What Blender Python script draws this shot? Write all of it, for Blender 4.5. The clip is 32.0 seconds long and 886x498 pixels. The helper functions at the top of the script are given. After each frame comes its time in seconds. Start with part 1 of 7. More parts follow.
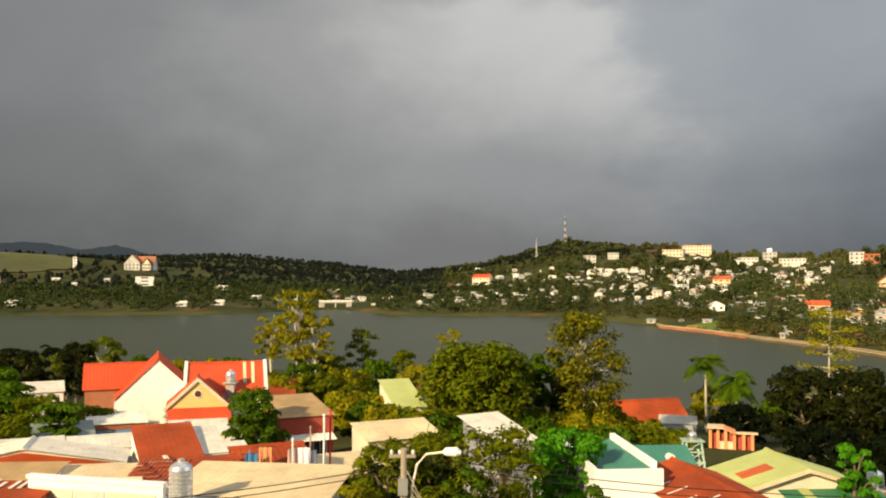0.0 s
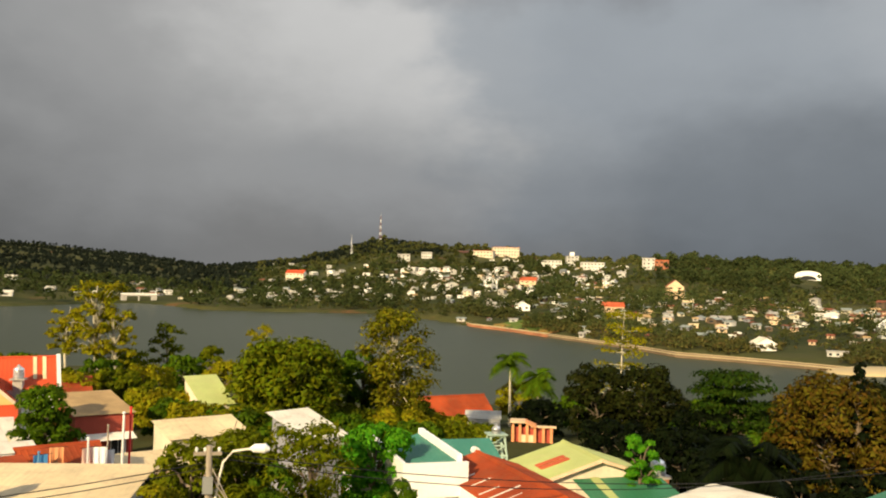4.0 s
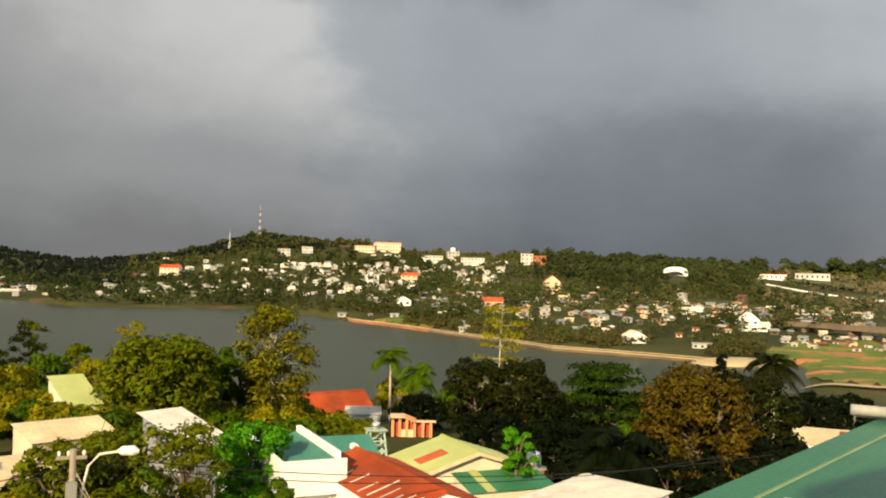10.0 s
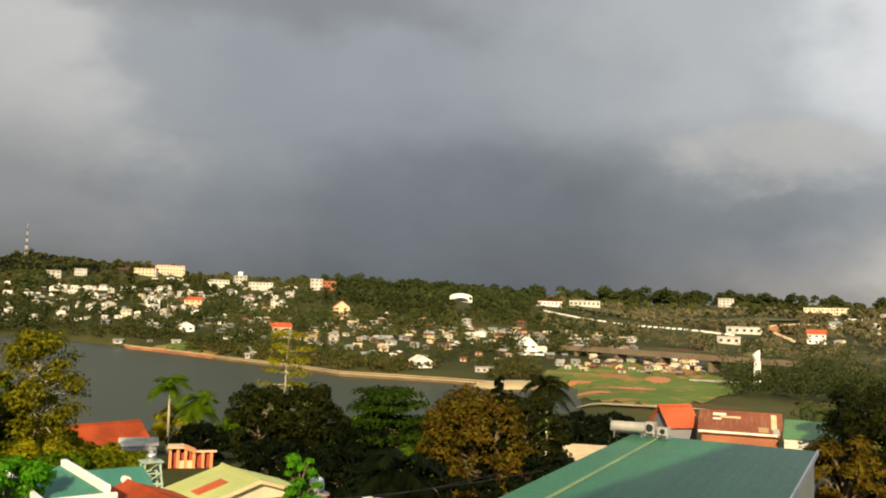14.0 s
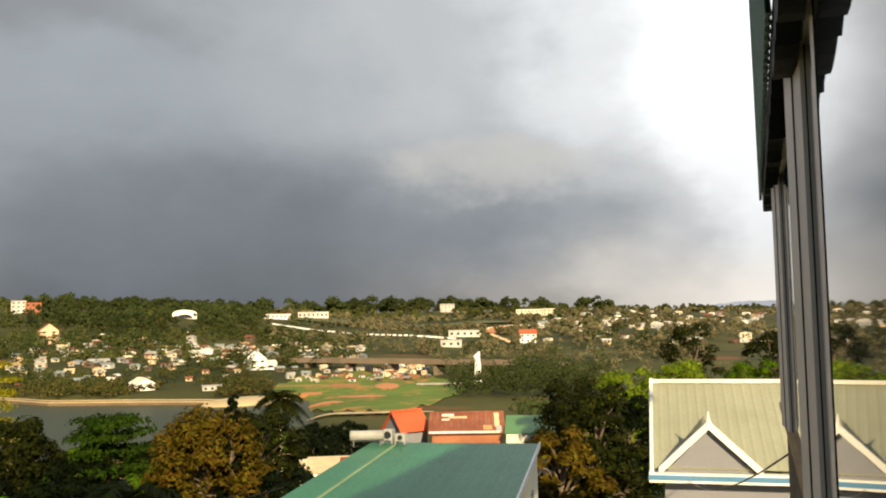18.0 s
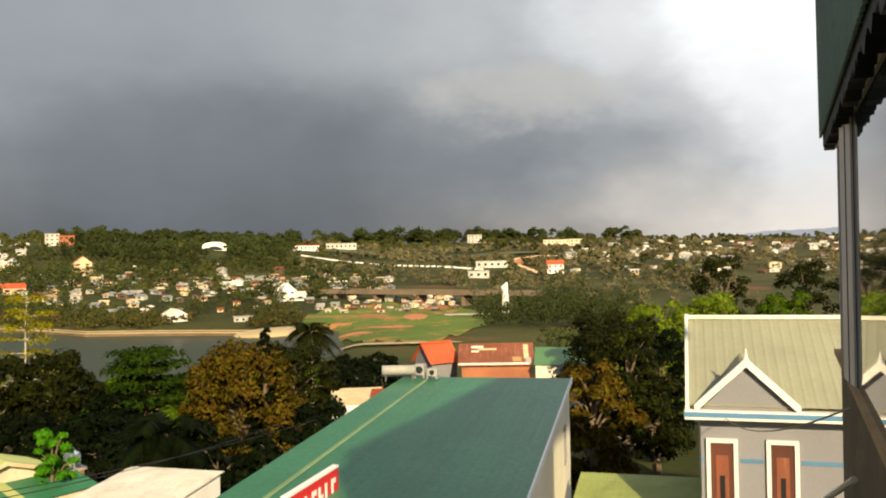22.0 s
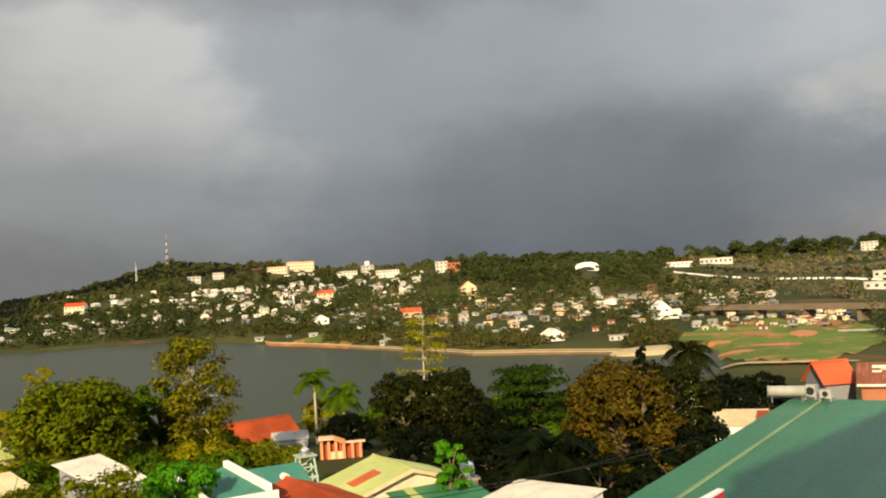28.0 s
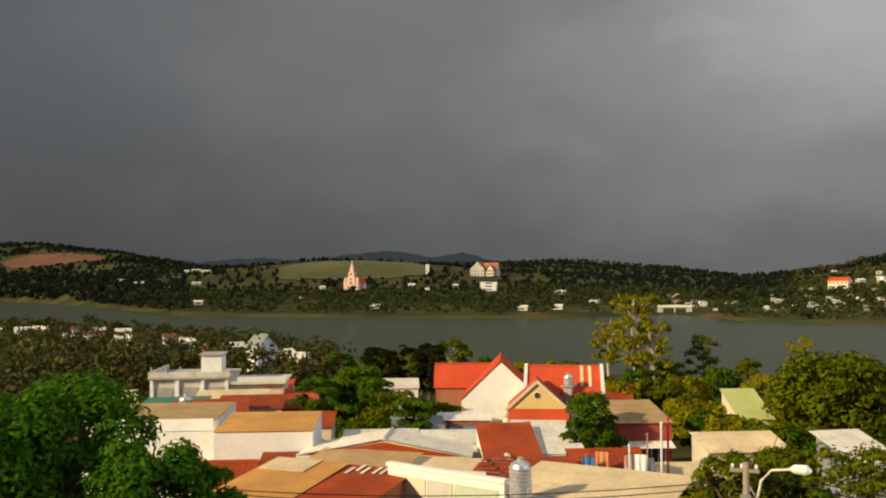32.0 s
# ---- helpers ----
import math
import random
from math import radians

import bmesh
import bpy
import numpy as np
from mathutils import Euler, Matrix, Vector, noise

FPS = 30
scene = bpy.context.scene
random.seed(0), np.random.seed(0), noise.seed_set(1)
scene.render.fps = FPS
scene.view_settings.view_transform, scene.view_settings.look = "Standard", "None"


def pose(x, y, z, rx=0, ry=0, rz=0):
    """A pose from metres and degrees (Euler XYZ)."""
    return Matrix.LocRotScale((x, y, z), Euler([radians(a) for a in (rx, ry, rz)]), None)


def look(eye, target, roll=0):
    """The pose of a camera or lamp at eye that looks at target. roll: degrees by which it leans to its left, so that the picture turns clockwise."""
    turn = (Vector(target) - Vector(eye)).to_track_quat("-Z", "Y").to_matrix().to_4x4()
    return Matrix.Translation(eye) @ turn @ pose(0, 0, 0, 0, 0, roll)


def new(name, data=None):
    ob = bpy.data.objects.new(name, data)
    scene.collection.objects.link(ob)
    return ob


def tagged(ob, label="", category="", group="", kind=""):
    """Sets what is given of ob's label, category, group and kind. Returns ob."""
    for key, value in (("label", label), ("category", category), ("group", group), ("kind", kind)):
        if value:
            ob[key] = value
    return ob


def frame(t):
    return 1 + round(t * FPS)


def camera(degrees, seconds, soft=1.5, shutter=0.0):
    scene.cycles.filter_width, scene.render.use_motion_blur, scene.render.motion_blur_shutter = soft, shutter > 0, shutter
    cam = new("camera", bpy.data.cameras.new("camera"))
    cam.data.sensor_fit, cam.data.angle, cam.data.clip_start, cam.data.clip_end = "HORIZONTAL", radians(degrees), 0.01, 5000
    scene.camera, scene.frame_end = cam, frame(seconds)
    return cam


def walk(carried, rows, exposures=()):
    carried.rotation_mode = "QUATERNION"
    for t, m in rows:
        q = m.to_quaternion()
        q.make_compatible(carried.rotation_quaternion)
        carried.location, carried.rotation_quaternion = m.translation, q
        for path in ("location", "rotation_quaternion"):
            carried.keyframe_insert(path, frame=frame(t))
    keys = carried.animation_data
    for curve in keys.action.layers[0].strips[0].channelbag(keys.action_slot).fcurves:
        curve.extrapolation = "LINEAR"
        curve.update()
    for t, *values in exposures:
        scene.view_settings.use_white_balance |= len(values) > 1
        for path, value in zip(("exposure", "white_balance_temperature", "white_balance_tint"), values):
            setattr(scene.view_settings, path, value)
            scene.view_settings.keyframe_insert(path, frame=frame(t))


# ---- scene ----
cam = camera(53.66, 32.0, soft=2.0)
EYE = 13.5
# seconds, eye (x, y, z from EYE), yaw, pitch, roll
ROWS = [
    (0, -0.029, -0.028, -0.024, -0.00, 1.90, 0.07),
    (0.5, -0.031, -0.057, -0.026, -1.89, 1.92, -0.18),
    (1, -0.030, -0.081, -0.040, -3.63, 1.92, -0.37),
    (1.5, -0.036, -0.107, -0.054, -5.19, 1.92, -0.56),
    (2, -0.067, -0.130, -0.060, -6.72, 1.89, -0.66),
    (2.5, -0.108, -0.148, -0.070, -8.22, 1.86, -0.77),
    (3, -0.098, -0.146, -0.071, -9.62, 1.85, -1.00),
    (3.5, -0.073, -0.134, -0.071, -10.96, 1.84, -1.20),
    (5.5, -0.077, -0.117, -0.079, -14.51, 1.87, -1.48),
    (6, -0.065, -0.101, -0.080, -15.12, 1.87, -1.52),
    (6.5, -0.061, -0.089, -0.082, -15.65, 1.83, -1.51),
    (7, -0.050, -0.082, -0.082, -16.09, 1.79, -1.45),
    (7.5, -0.039, -0.074, -0.077, -16.79, 1.72, -1.38),
    (8, -0.040, -0.066, -0.076, -17.70, 1.65, -1.34),
    (8.5, -0.031, -0.059, -0.071, -18.64, 1.61, -1.36),
    (9, -0.018, -0.054, -0.067, -19.37, 1.60, -1.37),
    (9.5, 0.003, -0.052, -0.064, -19.72, 1.64, -1.39),
    (10, 0.027, -0.047, -0.049, -19.84, 1.70, -1.40),
    (10.5, 0.052, -0.049, -0.041, -20.08, 1.81, -1.46),
    (11, 0.069, -0.068, -0.048, -21.37, 1.97, -1.45),
    (11.5, 0.076, -0.116, -0.067, -23.58, 2.14, -1.40),
    (12, 0.077, -0.160, -0.085, -25.84, 2.31, -1.42),
    (12.5, 0.069, -0.225, -0.116, -28.06, 2.52, -1.47),
    (13, 0.091, -0.320, -0.122, -30.12, 2.82, -1.55),
    (13.5, 0.095, -0.360, -0.108, -31.83, 3.27, -1.67),
    (14, 0.083, -0.366, -0.097, -33.52, 3.74, -1.72),
    (14.5, 0.065, -0.355, -0.079, -35.16, 4.16, -1.66),
    (16.5, -0.107, -0.308, -0.073, -43.62, 5.22, -0.13),
    (17, -0.169, -0.210, -0.002, -46.83, 5.24, 0.48),
    (17.5, -0.182, -0.169, -0.016, -49.69, 5.07, 0.95),
    (18, -0.191, -0.136, -0.017, -51.10, 4.60, 0.96),
    (18.5, -0.200, -0.110, 0.003, -51.30, 3.85, 0.67),
    (19, -0.201, -0.067, -0.006, -50.88, 3.18, 0.29),
    (19.5, -0.192, 0.011, 0.001, -50.46, 2.50, 0.09),
    (20, -0.171, 0.109, 0.004, -50.35, 1.73, 0.04),
    (20.5, -0.127, 0.153, 0.051, -50.17, 0.99, 0.15),
    (21, -0.063, 0.203, 0.099, -49.94, 0.46, 0.36),
    (21.5, -0.001, 0.243, 0.138, -49.65, 0.18, 0.71),
    (22, 0.046, 0.277, 0.180, -49.33, 0.11, 1.20),
    (22.5, 0.063, 0.339, 0.228, -49.12, 0.10, 1.57),
    (23, 0.072, 0.393, 0.255, -48.97, 0.12, 1.92),
    (23.5, 0.077, 0.409, 0.287, -49.08, 0.17, 1.98),
    (24, 0.071, 0.398, 0.315, -49.56, 0.31, 1.95),
    (24.5, 0.059, 0.366, 0.351, -50.22, 0.60, 1.77),
    (26.5, 0.028, 0.169, 0.158, -44.53, 2.49, 1.80),
    (27, 0.004, 0.158, 0.167, -37.35, 2.58, 2.88),
    (27.5, -0.010, 0.168, 0.182, -31.00, 2.48, 3.31),
    (28, -0.002, 0.183, 0.190, -25.33, 2.31, 3.50),
    (28.5, 0.066, 0.187, 0.178, -19.62, 1.95, 3.51),
    (29, 0.140, 0.201, 0.158, -13.35, 1.79, 3.38),
    (29.5, 0.198, 0.211, 0.134, -6.13, 2.06, 3.42),
    (30, 0.216, 0.198, 0.106, 1.44, 2.38, 3.19),
    (30.5, 0.204, 0.202, 0.079, 8.79, 2.72, 2.62),
    (31, 0.179, 0.163, 0.052, 14.25, 3.00, 1.82),
    (31.5, 0.177, 0.042, 0.026, 18.64, 2.66, 1.05),
    (32, 0.190, -0.048, -0.005, 21.79, 2.29, 0.39),
]
# the film brightens a little towards the west and darkens at the end
EXPOSURES = [(0, 0.48), (3, 0.48), (6, 0.52), (9, 0.56), (12, 0.42), (14.5, 0.42), (17, 0.58), (18, 0.64), (22, 0.54), (24, 0.56), (27, 0.48), (28.5, 0.5), (30, 0.3), (31, 0.1), (32, 0.04)]
walk(cam, [(t, pose(x, y, EYE + z, 90 + pitch, roll, yaw)) for t, x, y, z, yaw, pitch, roll in ROWS], EXPOSURES)


# ---- light ----
def bearing(az, el=0.0):
    a, e = radians(az), radians(el)
    return Vector((-math.sin(a) * math.cos(e), math.cos(a) * math.cos(e), math.sin(e)))


SUN_AZ, SUN_EL = 142.0, 24.0
sun = new("sun", bpy.data.lights.new("sun", "SUN"))
sun.data.energy, sun.data.angle, sun.data.color = 5.0, radians(1.0), (1.0, 0.79, 0.47)
sun.matrix_world = look(bearing(SUN_AZ, SUN_EL) * 100, (0, 0, 0))


class Nodes:
    """A short way to wire a node tree."""

    def __init__(self, tree):
        self.tree = tree
        tree.nodes.clear()

    def add(self, kind, **sets):
        node = self.tree.nodes.new(kind)
        for key, value in sets.items():
            setattr(node, key, value)
        return node

    def put(self, socket, value):
        if isinstance(value, bpy.types.NodeSocket):
            self.tree.links.new(value, socket)
        else:
            socket.default_value = value

    def math(self, op, a, b=0.0, clamp=False):
        n = self.add("ShaderNodeMath", operation=op, use_clamp=clamp)
        self.put(n.inputs[0], a)
        self.put(n.inputs[1], b)
        return n.outputs[0]

    def span(self, value, lo, hi, to_lo=0.0, to_hi=1.0, smooth=True):
        n = self.add("ShaderNodeMapRange", interpolation_type="SMOOTHSTEP" if smooth else "LINEAR")
        for i, v in enumerate((value, lo, hi, to_lo, to_hi)):
            self.put(n.inputs[i], v)
        return n.outputs[0]

    def mix(self, f, a, b, blend="MIX"):
        n = self.add("ShaderNodeMix", data_type="RGBA", blend_type=blend)
        self.put(n.inputs[0], f)
        for i, v in ((6, a), (7, b)):
            self.put(n.inputs[i], (*v, 1) if isinstance(v, tuple) and len(v) == 3 else v)
        return n.outputs[2]

    def noise(self, vec, scale, detail=4.0, rough=0.55, distortion=0.0):
        n = self.add("ShaderNodeTexNoise")
        if vec is not None:
            self.put(n.inputs["Vector"], vec)
        for k, v in (("Scale", scale), ("Detail", detail), ("Roughness", rough), ("Distortion", distortion)):
            n.inputs[k].default_value = v
        return n.outputs[0]

    def scaled(self, vec, s):
        n = self.add("ShaderNodeVectorMath", operation="MULTIPLY")
        self.put(n.inputs[0], vec)
        n.inputs[1].default_value = s
        return n.outputs[0]

    def dot(self, vec, d):
        n = self.add("ShaderNodeVectorMath", operation="DOT_PRODUCT")
        self.put(n.inputs[0], vec)
        n.inputs[1].default_value = d
        return n.outputs["Value"]


def build_sky():
    """Clear evening sky behind, a wall of storm cloud ahead with brighter breaks in it."""
    w = bpy.data.worlds.new("sky")
    scene.world = w
    w.use_nodes = True
    n = Nodes(w.node_tree)
    way = n.add("ShaderNodeTexCoord").outputs["Generated"]
    sep = n.add("ShaderNodeSeparateXYZ")
    n.put(sep.inputs[0], way)
    up = sep.outputs[2]
    clear = n.add("ShaderNodeTexSky", sky_type="NISHITA", sun_disc=False, sun_elevation=radians(SUN_EL), sun_rotation=radians(-SUN_AZ))
    blue = n.mix(1.0, clear.outputs[0], (0.055, 0.055, 0.055), "MULTIPLY")
    # cloud shapes bend the directions a little
    flat = n.scaled(way, (1.0, 1.0, 1.7))
    swirl = n.add("ShaderNodeTexNoise")
    n.put(swirl.inputs["Vector"], flat)
    for key, value in (("Scale", 4.2), ("Detail", 5.0), ("Roughness", 0.55)):
        swirl.inputs[key].default_value = value
    wind = n.add("ShaderNodeSeparateXYZ")
    n.put(wind.inputs[0], swirl.outputs[1])
    side = n.math("MULTIPLY", n.math("ARCTAN2", n.math("MULTIPLY", sep.outputs[0], -1.0), sep.outputs[1]), 57.2958)
    side = n.math("ADD", side, n.math("MULTIPLY", n.math("SUBTRACT", wind.outputs[0], 0.5), 22.0))
    rise = n.math("MULTIPLY", n.math("ARCSINE", up), 57.2958)
    side = n.math("ADD", side, n.math("MULTIPLY", n.math("SUBTRACT", 9.0, rise), 0.42))
    rise = n.math("ADD", rise, n.math("MULTIPLY", n.math("SUBTRACT", wind.outputs[1], 0.5), 9.0))

    def belt(stops):
        """Cloud tone along the horizon, from the west (bearing -100) to the east (bearing 60)."""
        ramp = n.add("ShaderNodeValToRGB")
        n.put(ramp.inputs[0], n.span(side, -100.0, 60.0, smooth=False))
        ramp.color_ramp.interpolation = "EASE"
        el = ramp.color_ramp.elements
        while len(el) < len(stops):
            el.new(0.5)
        for e, (az, v, warm) in zip(el, stops):
            e.position = (az + 100.0) / 160.0
            e.color = (v * 1.27 * (1 + 0.10 * warm), v * 1.30 * (1 + 0.005 * warm), v * 1.32 * (1 - 0.10 * warm), 1)
        return ramp.outputs[0]

    low = belt(((-84, 0.72, 0.9), (-70, 0.64, 1.0), (-61, 0.46, 1.0), (-54, 0.28, 0.8), (-47, 0.175, 0.3), (-38, 0.120, -0.6), (-26, 0.120, -0.8), (-17, 0.130, -0.4), (-8, 0.150, 0.1), (2, 0.155, 0.2), (10, 0.145, 0.1), (24, 0.105, 0.1), (48, 0.085, 0.1)))
    mid = belt(((-84, 0.80, 0.1), (-72, 0.66, 0.1), (-65, 0.42, 0.0), (-58, 0.27, -0.5), (-50, 0.185, -0.7), (-40, 0.150, -0.8), (-26, 0.165, -0.8), (-17, 0.195, -0.6), (-9, 0.245, 0.0), (0, 0.245, 0.1), (9, 0.215, 0.1), (22, 0.150, 0.1), (48, 0.105, -0.3)))
    top = belt(((-84, 1.1, 0.0), (-70, 0.92, 0.0), (-62, 0.60, 0.0), (-54, 0.40, -0.2), (-45, 0.34, -0.4), (-36, 0.30, -0.6), (-24, 0.29, -0.6), (-17.5, 0.31, -0.4), (-11, 0.44, 0.3), (-6, 0.42, 0.3), (6, 0.28, 0.2), (22, 0.19, 0.0), (48, 0.13, -0.5)))
    tone = n.mix(n.span(rise, 0.8, 6.5), low, n.mix(n.span(rise, 6.0, 14.5), mid, top))
    # heavier cloud again over the bright curtain of rain
    lid = n.math("MULTIPLY", n.span(rise, 16.6, 19.0), n.span(side, -46.0, -34.0))
    tone = n.mix(n.math("MULTIPLY", lid, 0.62), tone, (0.25, 0.26, 0.275))
    # long bright break in the western cloud
    gap_a = n.math("DIVIDE", n.math("ADD", side, 55.5), 7.5)
    gap_b = n.math("DIVIDE", n.math("SUBTRACT", rise, 10.0), 2.4)
    far_off = n.math("ADD", n.math("MULTIPLY", gap_a, gap_a), n.math("MULTIPLY", gap_b, gap_b))
    tone = n.mix(n.math("MULTIPLY", n.span(far_off, 1.0, 0.0), 0.6), tone, (0.60, 0.58, 0.54))
    puff = n.noise(flat, 4.5, 4.0, 0.5, 0.3)
    tone = n.mix(1.0, tone, n.mix(puff, (0.86, 0.86, 0.865), (1.14, 1.14, 1.135)), "MULTIPLY")
    ahead = n.span(n.dot(way, bearing(-25)), -0.35, 0.1)
    col = n.mix(ahead, blue, tone)
    bg = n.add("ShaderNodeBackground")
    n.put(bg.inputs[0], col)
    bg.inputs[1].default_value = 0.685
    out = n.add("ShaderNodeOutputWorld")
    n.put(out.inputs[0], bg.outputs[0])


build_sky()

# ---- materials ----
MATS = {}


def mat(name, base, rough=0.8, vary=0.25, scale=1.0, grain=12.0, bump=0.15, metal=0.0, dirt=(0.25, 0.2, 0.16), dirty=0.0, leaf=0.0, hue=0.0, island=0.0, streak=0.0):
    """A procedural surface: base colour, large and fine variation, dirt patches, streaks down the slope, relief."""
    if name in MATS:
        return MATS[name]
    m = bpy.data.materials.new(name)
    m.use_nodes = True
    n = Nodes(m.node_tree)
    vec = n.add("ShaderNodeTexCoord").outputs["Object"]
    large = n.noise(vec, 0.35 * scale, 5.0, 0.6)
    small = n.noise(vec, grain * scale, 4.0, 0.6)
    dark = tuple(c * (1 - vary) for c in base)
    lite = tuple(min(1.0, c * (1 + vary)) for c in base)
    col = n.mix(n.span(large, 0.3, 0.7), dark, lite)
    col = n.mix(n.math("MULTIPLY", n.span(small, 0.35, 0.75), 0.45 * vary + 0.08), col, tuple(c * 0.55 for c in base))
    if dirty:
        spot = n.noise(vec, 1.1 * scale, 6.0, 0.7, 0.8)
        col = n.mix(n.math("MULTIPLY", n.span(spot, 0.48, 0.68), dirty), col, dirt)
    if streak:
        run = n.noise(n.scaled(vec, (5.0, 0.35, 0.35)), 1.3, 5.0, 0.65)
        col = n.mix(n.math("MULTIPLY", n.span(run, 0.5, 0.72), streak), col, dirt)
    if island:
        geo = n.add("ShaderNodeNewGeometry").outputs["Random Per Island"]
        hsv = n.add("ShaderNodeHueSaturation")
        n.put(hsv.inputs["Hue"], n.span(geo, 0, 1, 0.5 - hue, 0.5 + hue, False))
        wn = n.add("ShaderNodeTexWhiteNoise", noise_dimensions="1D")
        n.put(wn.inputs["W"], geo)
        n.put(hsv.inputs["Value"], n.span(wn.outputs[0], 0, 1, 1 - island, 1 + island, False))
        n.put(hsv.inputs["Color"], col)
        col = hsv.outputs[0]
    else:
        rnd = n.add("ShaderNodeObjectInfo").outputs["Random"]
        hsv = n.add("ShaderNodeHueSaturation")
        n.put(hsv.inputs["Value"], n.span(rnd, 0, 1, 0.9, 1.08, False))
        n.put(hsv.inputs["Hue"], n.span(rnd, 0, 1, 0.5 - hue, 0.5 + hue, False))
        n.put(hsv.inputs["Color"], col)
        col = hsv.outputs[0]
    b = n.add("ShaderNodeBsdfPrincipled")
    n.put(b.inputs["Base Color"], col)
    n.put(b.inputs["Roughness"], n.span(small, 0.2, 0.8, max(0.02, rough - 0.1), min(1.0, rough + 0.1), False))
    b.inputs["Metallic"].default_value = metal
    b.inputs["Specular IOR Level"].default_value = 0.02 if leaf else 0.3
    if bump:
        bp = n.add("ShaderNodeBump")
        bp.inputs["Strength"].default_value = bump
        bp.inputs["Distance"].default_value = 0.05
        n.put(bp.inputs["Height"], small)
        n.put(b.inputs["Normal"], bp.outputs[0])
    shader = b.outputs[0]
    if leaf:
        tr = n.add("ShaderNodeBsdfTranslucent")
        n.put(tr.inputs[0], n.mix(1.0, col, (1.2, 1.25, 0.5), "MULTIPLY"))
        mx = n.add("ShaderNodeMixShader")
        mx.inputs[0].default_value = leaf
        n.put(mx.inputs[1], shader)
        n.put(mx.inputs[2], tr.outputs[0])
        shader = mx.outputs[0]
    out = n.add("ShaderNodeOutputMaterial")
    n.put(out.inputs[0], shader)
    MATS[name] = m
    return m


WHITE = mat("white_plaster", (0.90, 0.89, 0.87), 0.85, 0.04, 1, 9, 0.08, dirty=0.15, dirt=(0.42, 0.38, 0.33))
CREAM = mat("cream_plaster", (0.74, 0.66, 0.50), 0.85, 0.08, 1, 9, 0.1, dirty=0.3, dirt=(0.4, 0.34, 0.26))
YELLOW = mat("yellow_plaster", (0.80, 0.62, 0.24), 0.85, 0.08, 1, 9, 0.1, dirty=0.15)
PEACH = mat("peach_plaster", (0.76, 0.55, 0.36), 0.85, 0.1, 1, 9, 0.1, dirty=0.2)
PINK = mat("pink_plaster", (0.74, 0.50, 0.42), 0.85, 0.1, 1, 9, 0.1)
# grey set darker and bluer to stand in for a shaded house front
GREYWALL = mat("shade_grey_plaster", (0.245, 0.25, 0.285), 0.85, 0.07, 1, 10, 0.1, dirty=0.12, dirt=(0.3, 0.29, 0.28))
PALEGREEN = mat("pale_green_plaster", (0.60, 0.68, 0.52), 0.85, 0.1, 1, 9, 0.1, dirty=0.2)
REDWALL = mat("red_plaster", (0.42, 0.08, 0.05), 0.85, 0.15, 1, 9, 0.1)
BRICK = mat("brick_wall", (0.38, 0.15, 0.08), 0.9, 0.2, 1, 14, 0.2)
CONCRETE = mat("concrete", (0.42, 0.40, 0.37), 0.9, 0.18, 1, 12, 0.2, dirty=0.3)
REDTILE = mat("red_roof", (0.56, 0.075, 0.022), 0.65, 0.15, 1, 10, 0.15, streak=0.12, dirt=(0.3, 0.05, 0.03))
ORANGETILE = mat("orange_roof", (0.52, 0.11, 0.04), 0.7, 0.18, 1, 10, 0.15)
BROWNTILE = mat("brown_roof", (0.23, 0.075, 0.04), 0.75, 0.25, 1, 10, 0.15, streak=0.35, dirt=(0.40, 0.26, 0.18))
RUST = mat("rusty_sheet", (0.37, 0.056, 0.010), 0.85, 0.32, 1, 8, 0.12, dirty=0.35, dirt=(0.24, 0.085, 0.035), streak=0.35)
OCHRE = mat("ochre_sheet", (0.62, 0.31, 0.085), 0.8, 0.18, 1, 8, 0.12, dirty=0.3, dirt=(0.36, 0.2, 0.1), streak=0.2)
TAN = mat("tan_sheet", (0.76, 0.60, 0.36), 0.8, 0.15, 1, 8, 0.12, dirty=0.3, dirt=(0.36, 0.26, 0.18), streak=0.3)
PALESHEET = mat("pale_sheet", (0.84, 0.79, 0.68), 0.75, 0.12, 1, 8, 0.12, dirty=0.35, dirt=(0.38, 0.27, 0.19), streak=0.25)
GREYSHEET = mat("grey_sheet", (0.26, 0.30, 0.29), 0.5, 0.15, 1, 8, 0.12, streak=0.2)
GREENSHEET = mat("green_sheet", (0.040, 0.190, 0.090), 0.42, 0.08, 1, 8, 0.04, dirty=0.12, dirt=(0.08, 0.20, 0.10))
TEAL = mat("teal_sheet", (0.055, 0.22, 0.165), 0.5, 0.12, 1, 8, 0.1, streak=0.2, dirt=(0.2, 0.32, 0.25))
LIMESHEET = mat("lime_sheet", (0.50, 0.56, 0.20), 0.55, 0.12, 1, 8, 0.1, dirty=0.25, dirt=(0.56, 0.50, 0.24), streak=0.2)
OLIVE = mat("mossy_sheet", (0.26, 0.31, 0.09), 0.7, 0.2, 1, 8, 0.12, streak=0.3, dirt=(0.12, 0.13, 0.05))
SAGE = mat("faded_green_sheet", (0.31, 0.315, 0.225), 0.7, 0.08, 1, 8, 0.06, streak=0.32, dirt=(0.24, 0.24, 0.15))
TRIM = mat("white_trim", (0.80, 0.79, 0.76), 0.7, 0.05, 1, 8, 0.05)
BLUETRIM = mat("blue_trim", (0.10, 0.24, 0.42), 0.7, 0.12, 1, 8, 0.05)
STEEL = mat("stainless_steel", (0.72, 0.73, 0.76), 0.3, 0.05, 1, 6, 0.02, metal=0.65)
ALU = mat("grey_aluminium", (0.86, 0.80, 0.76), 0.5, 0.06, 1, 20, 0.03)
BLACK = mat("black_rubber", (0.012, 0.012, 0.013), 0.7, 0.2, 1, 20, 0.1)
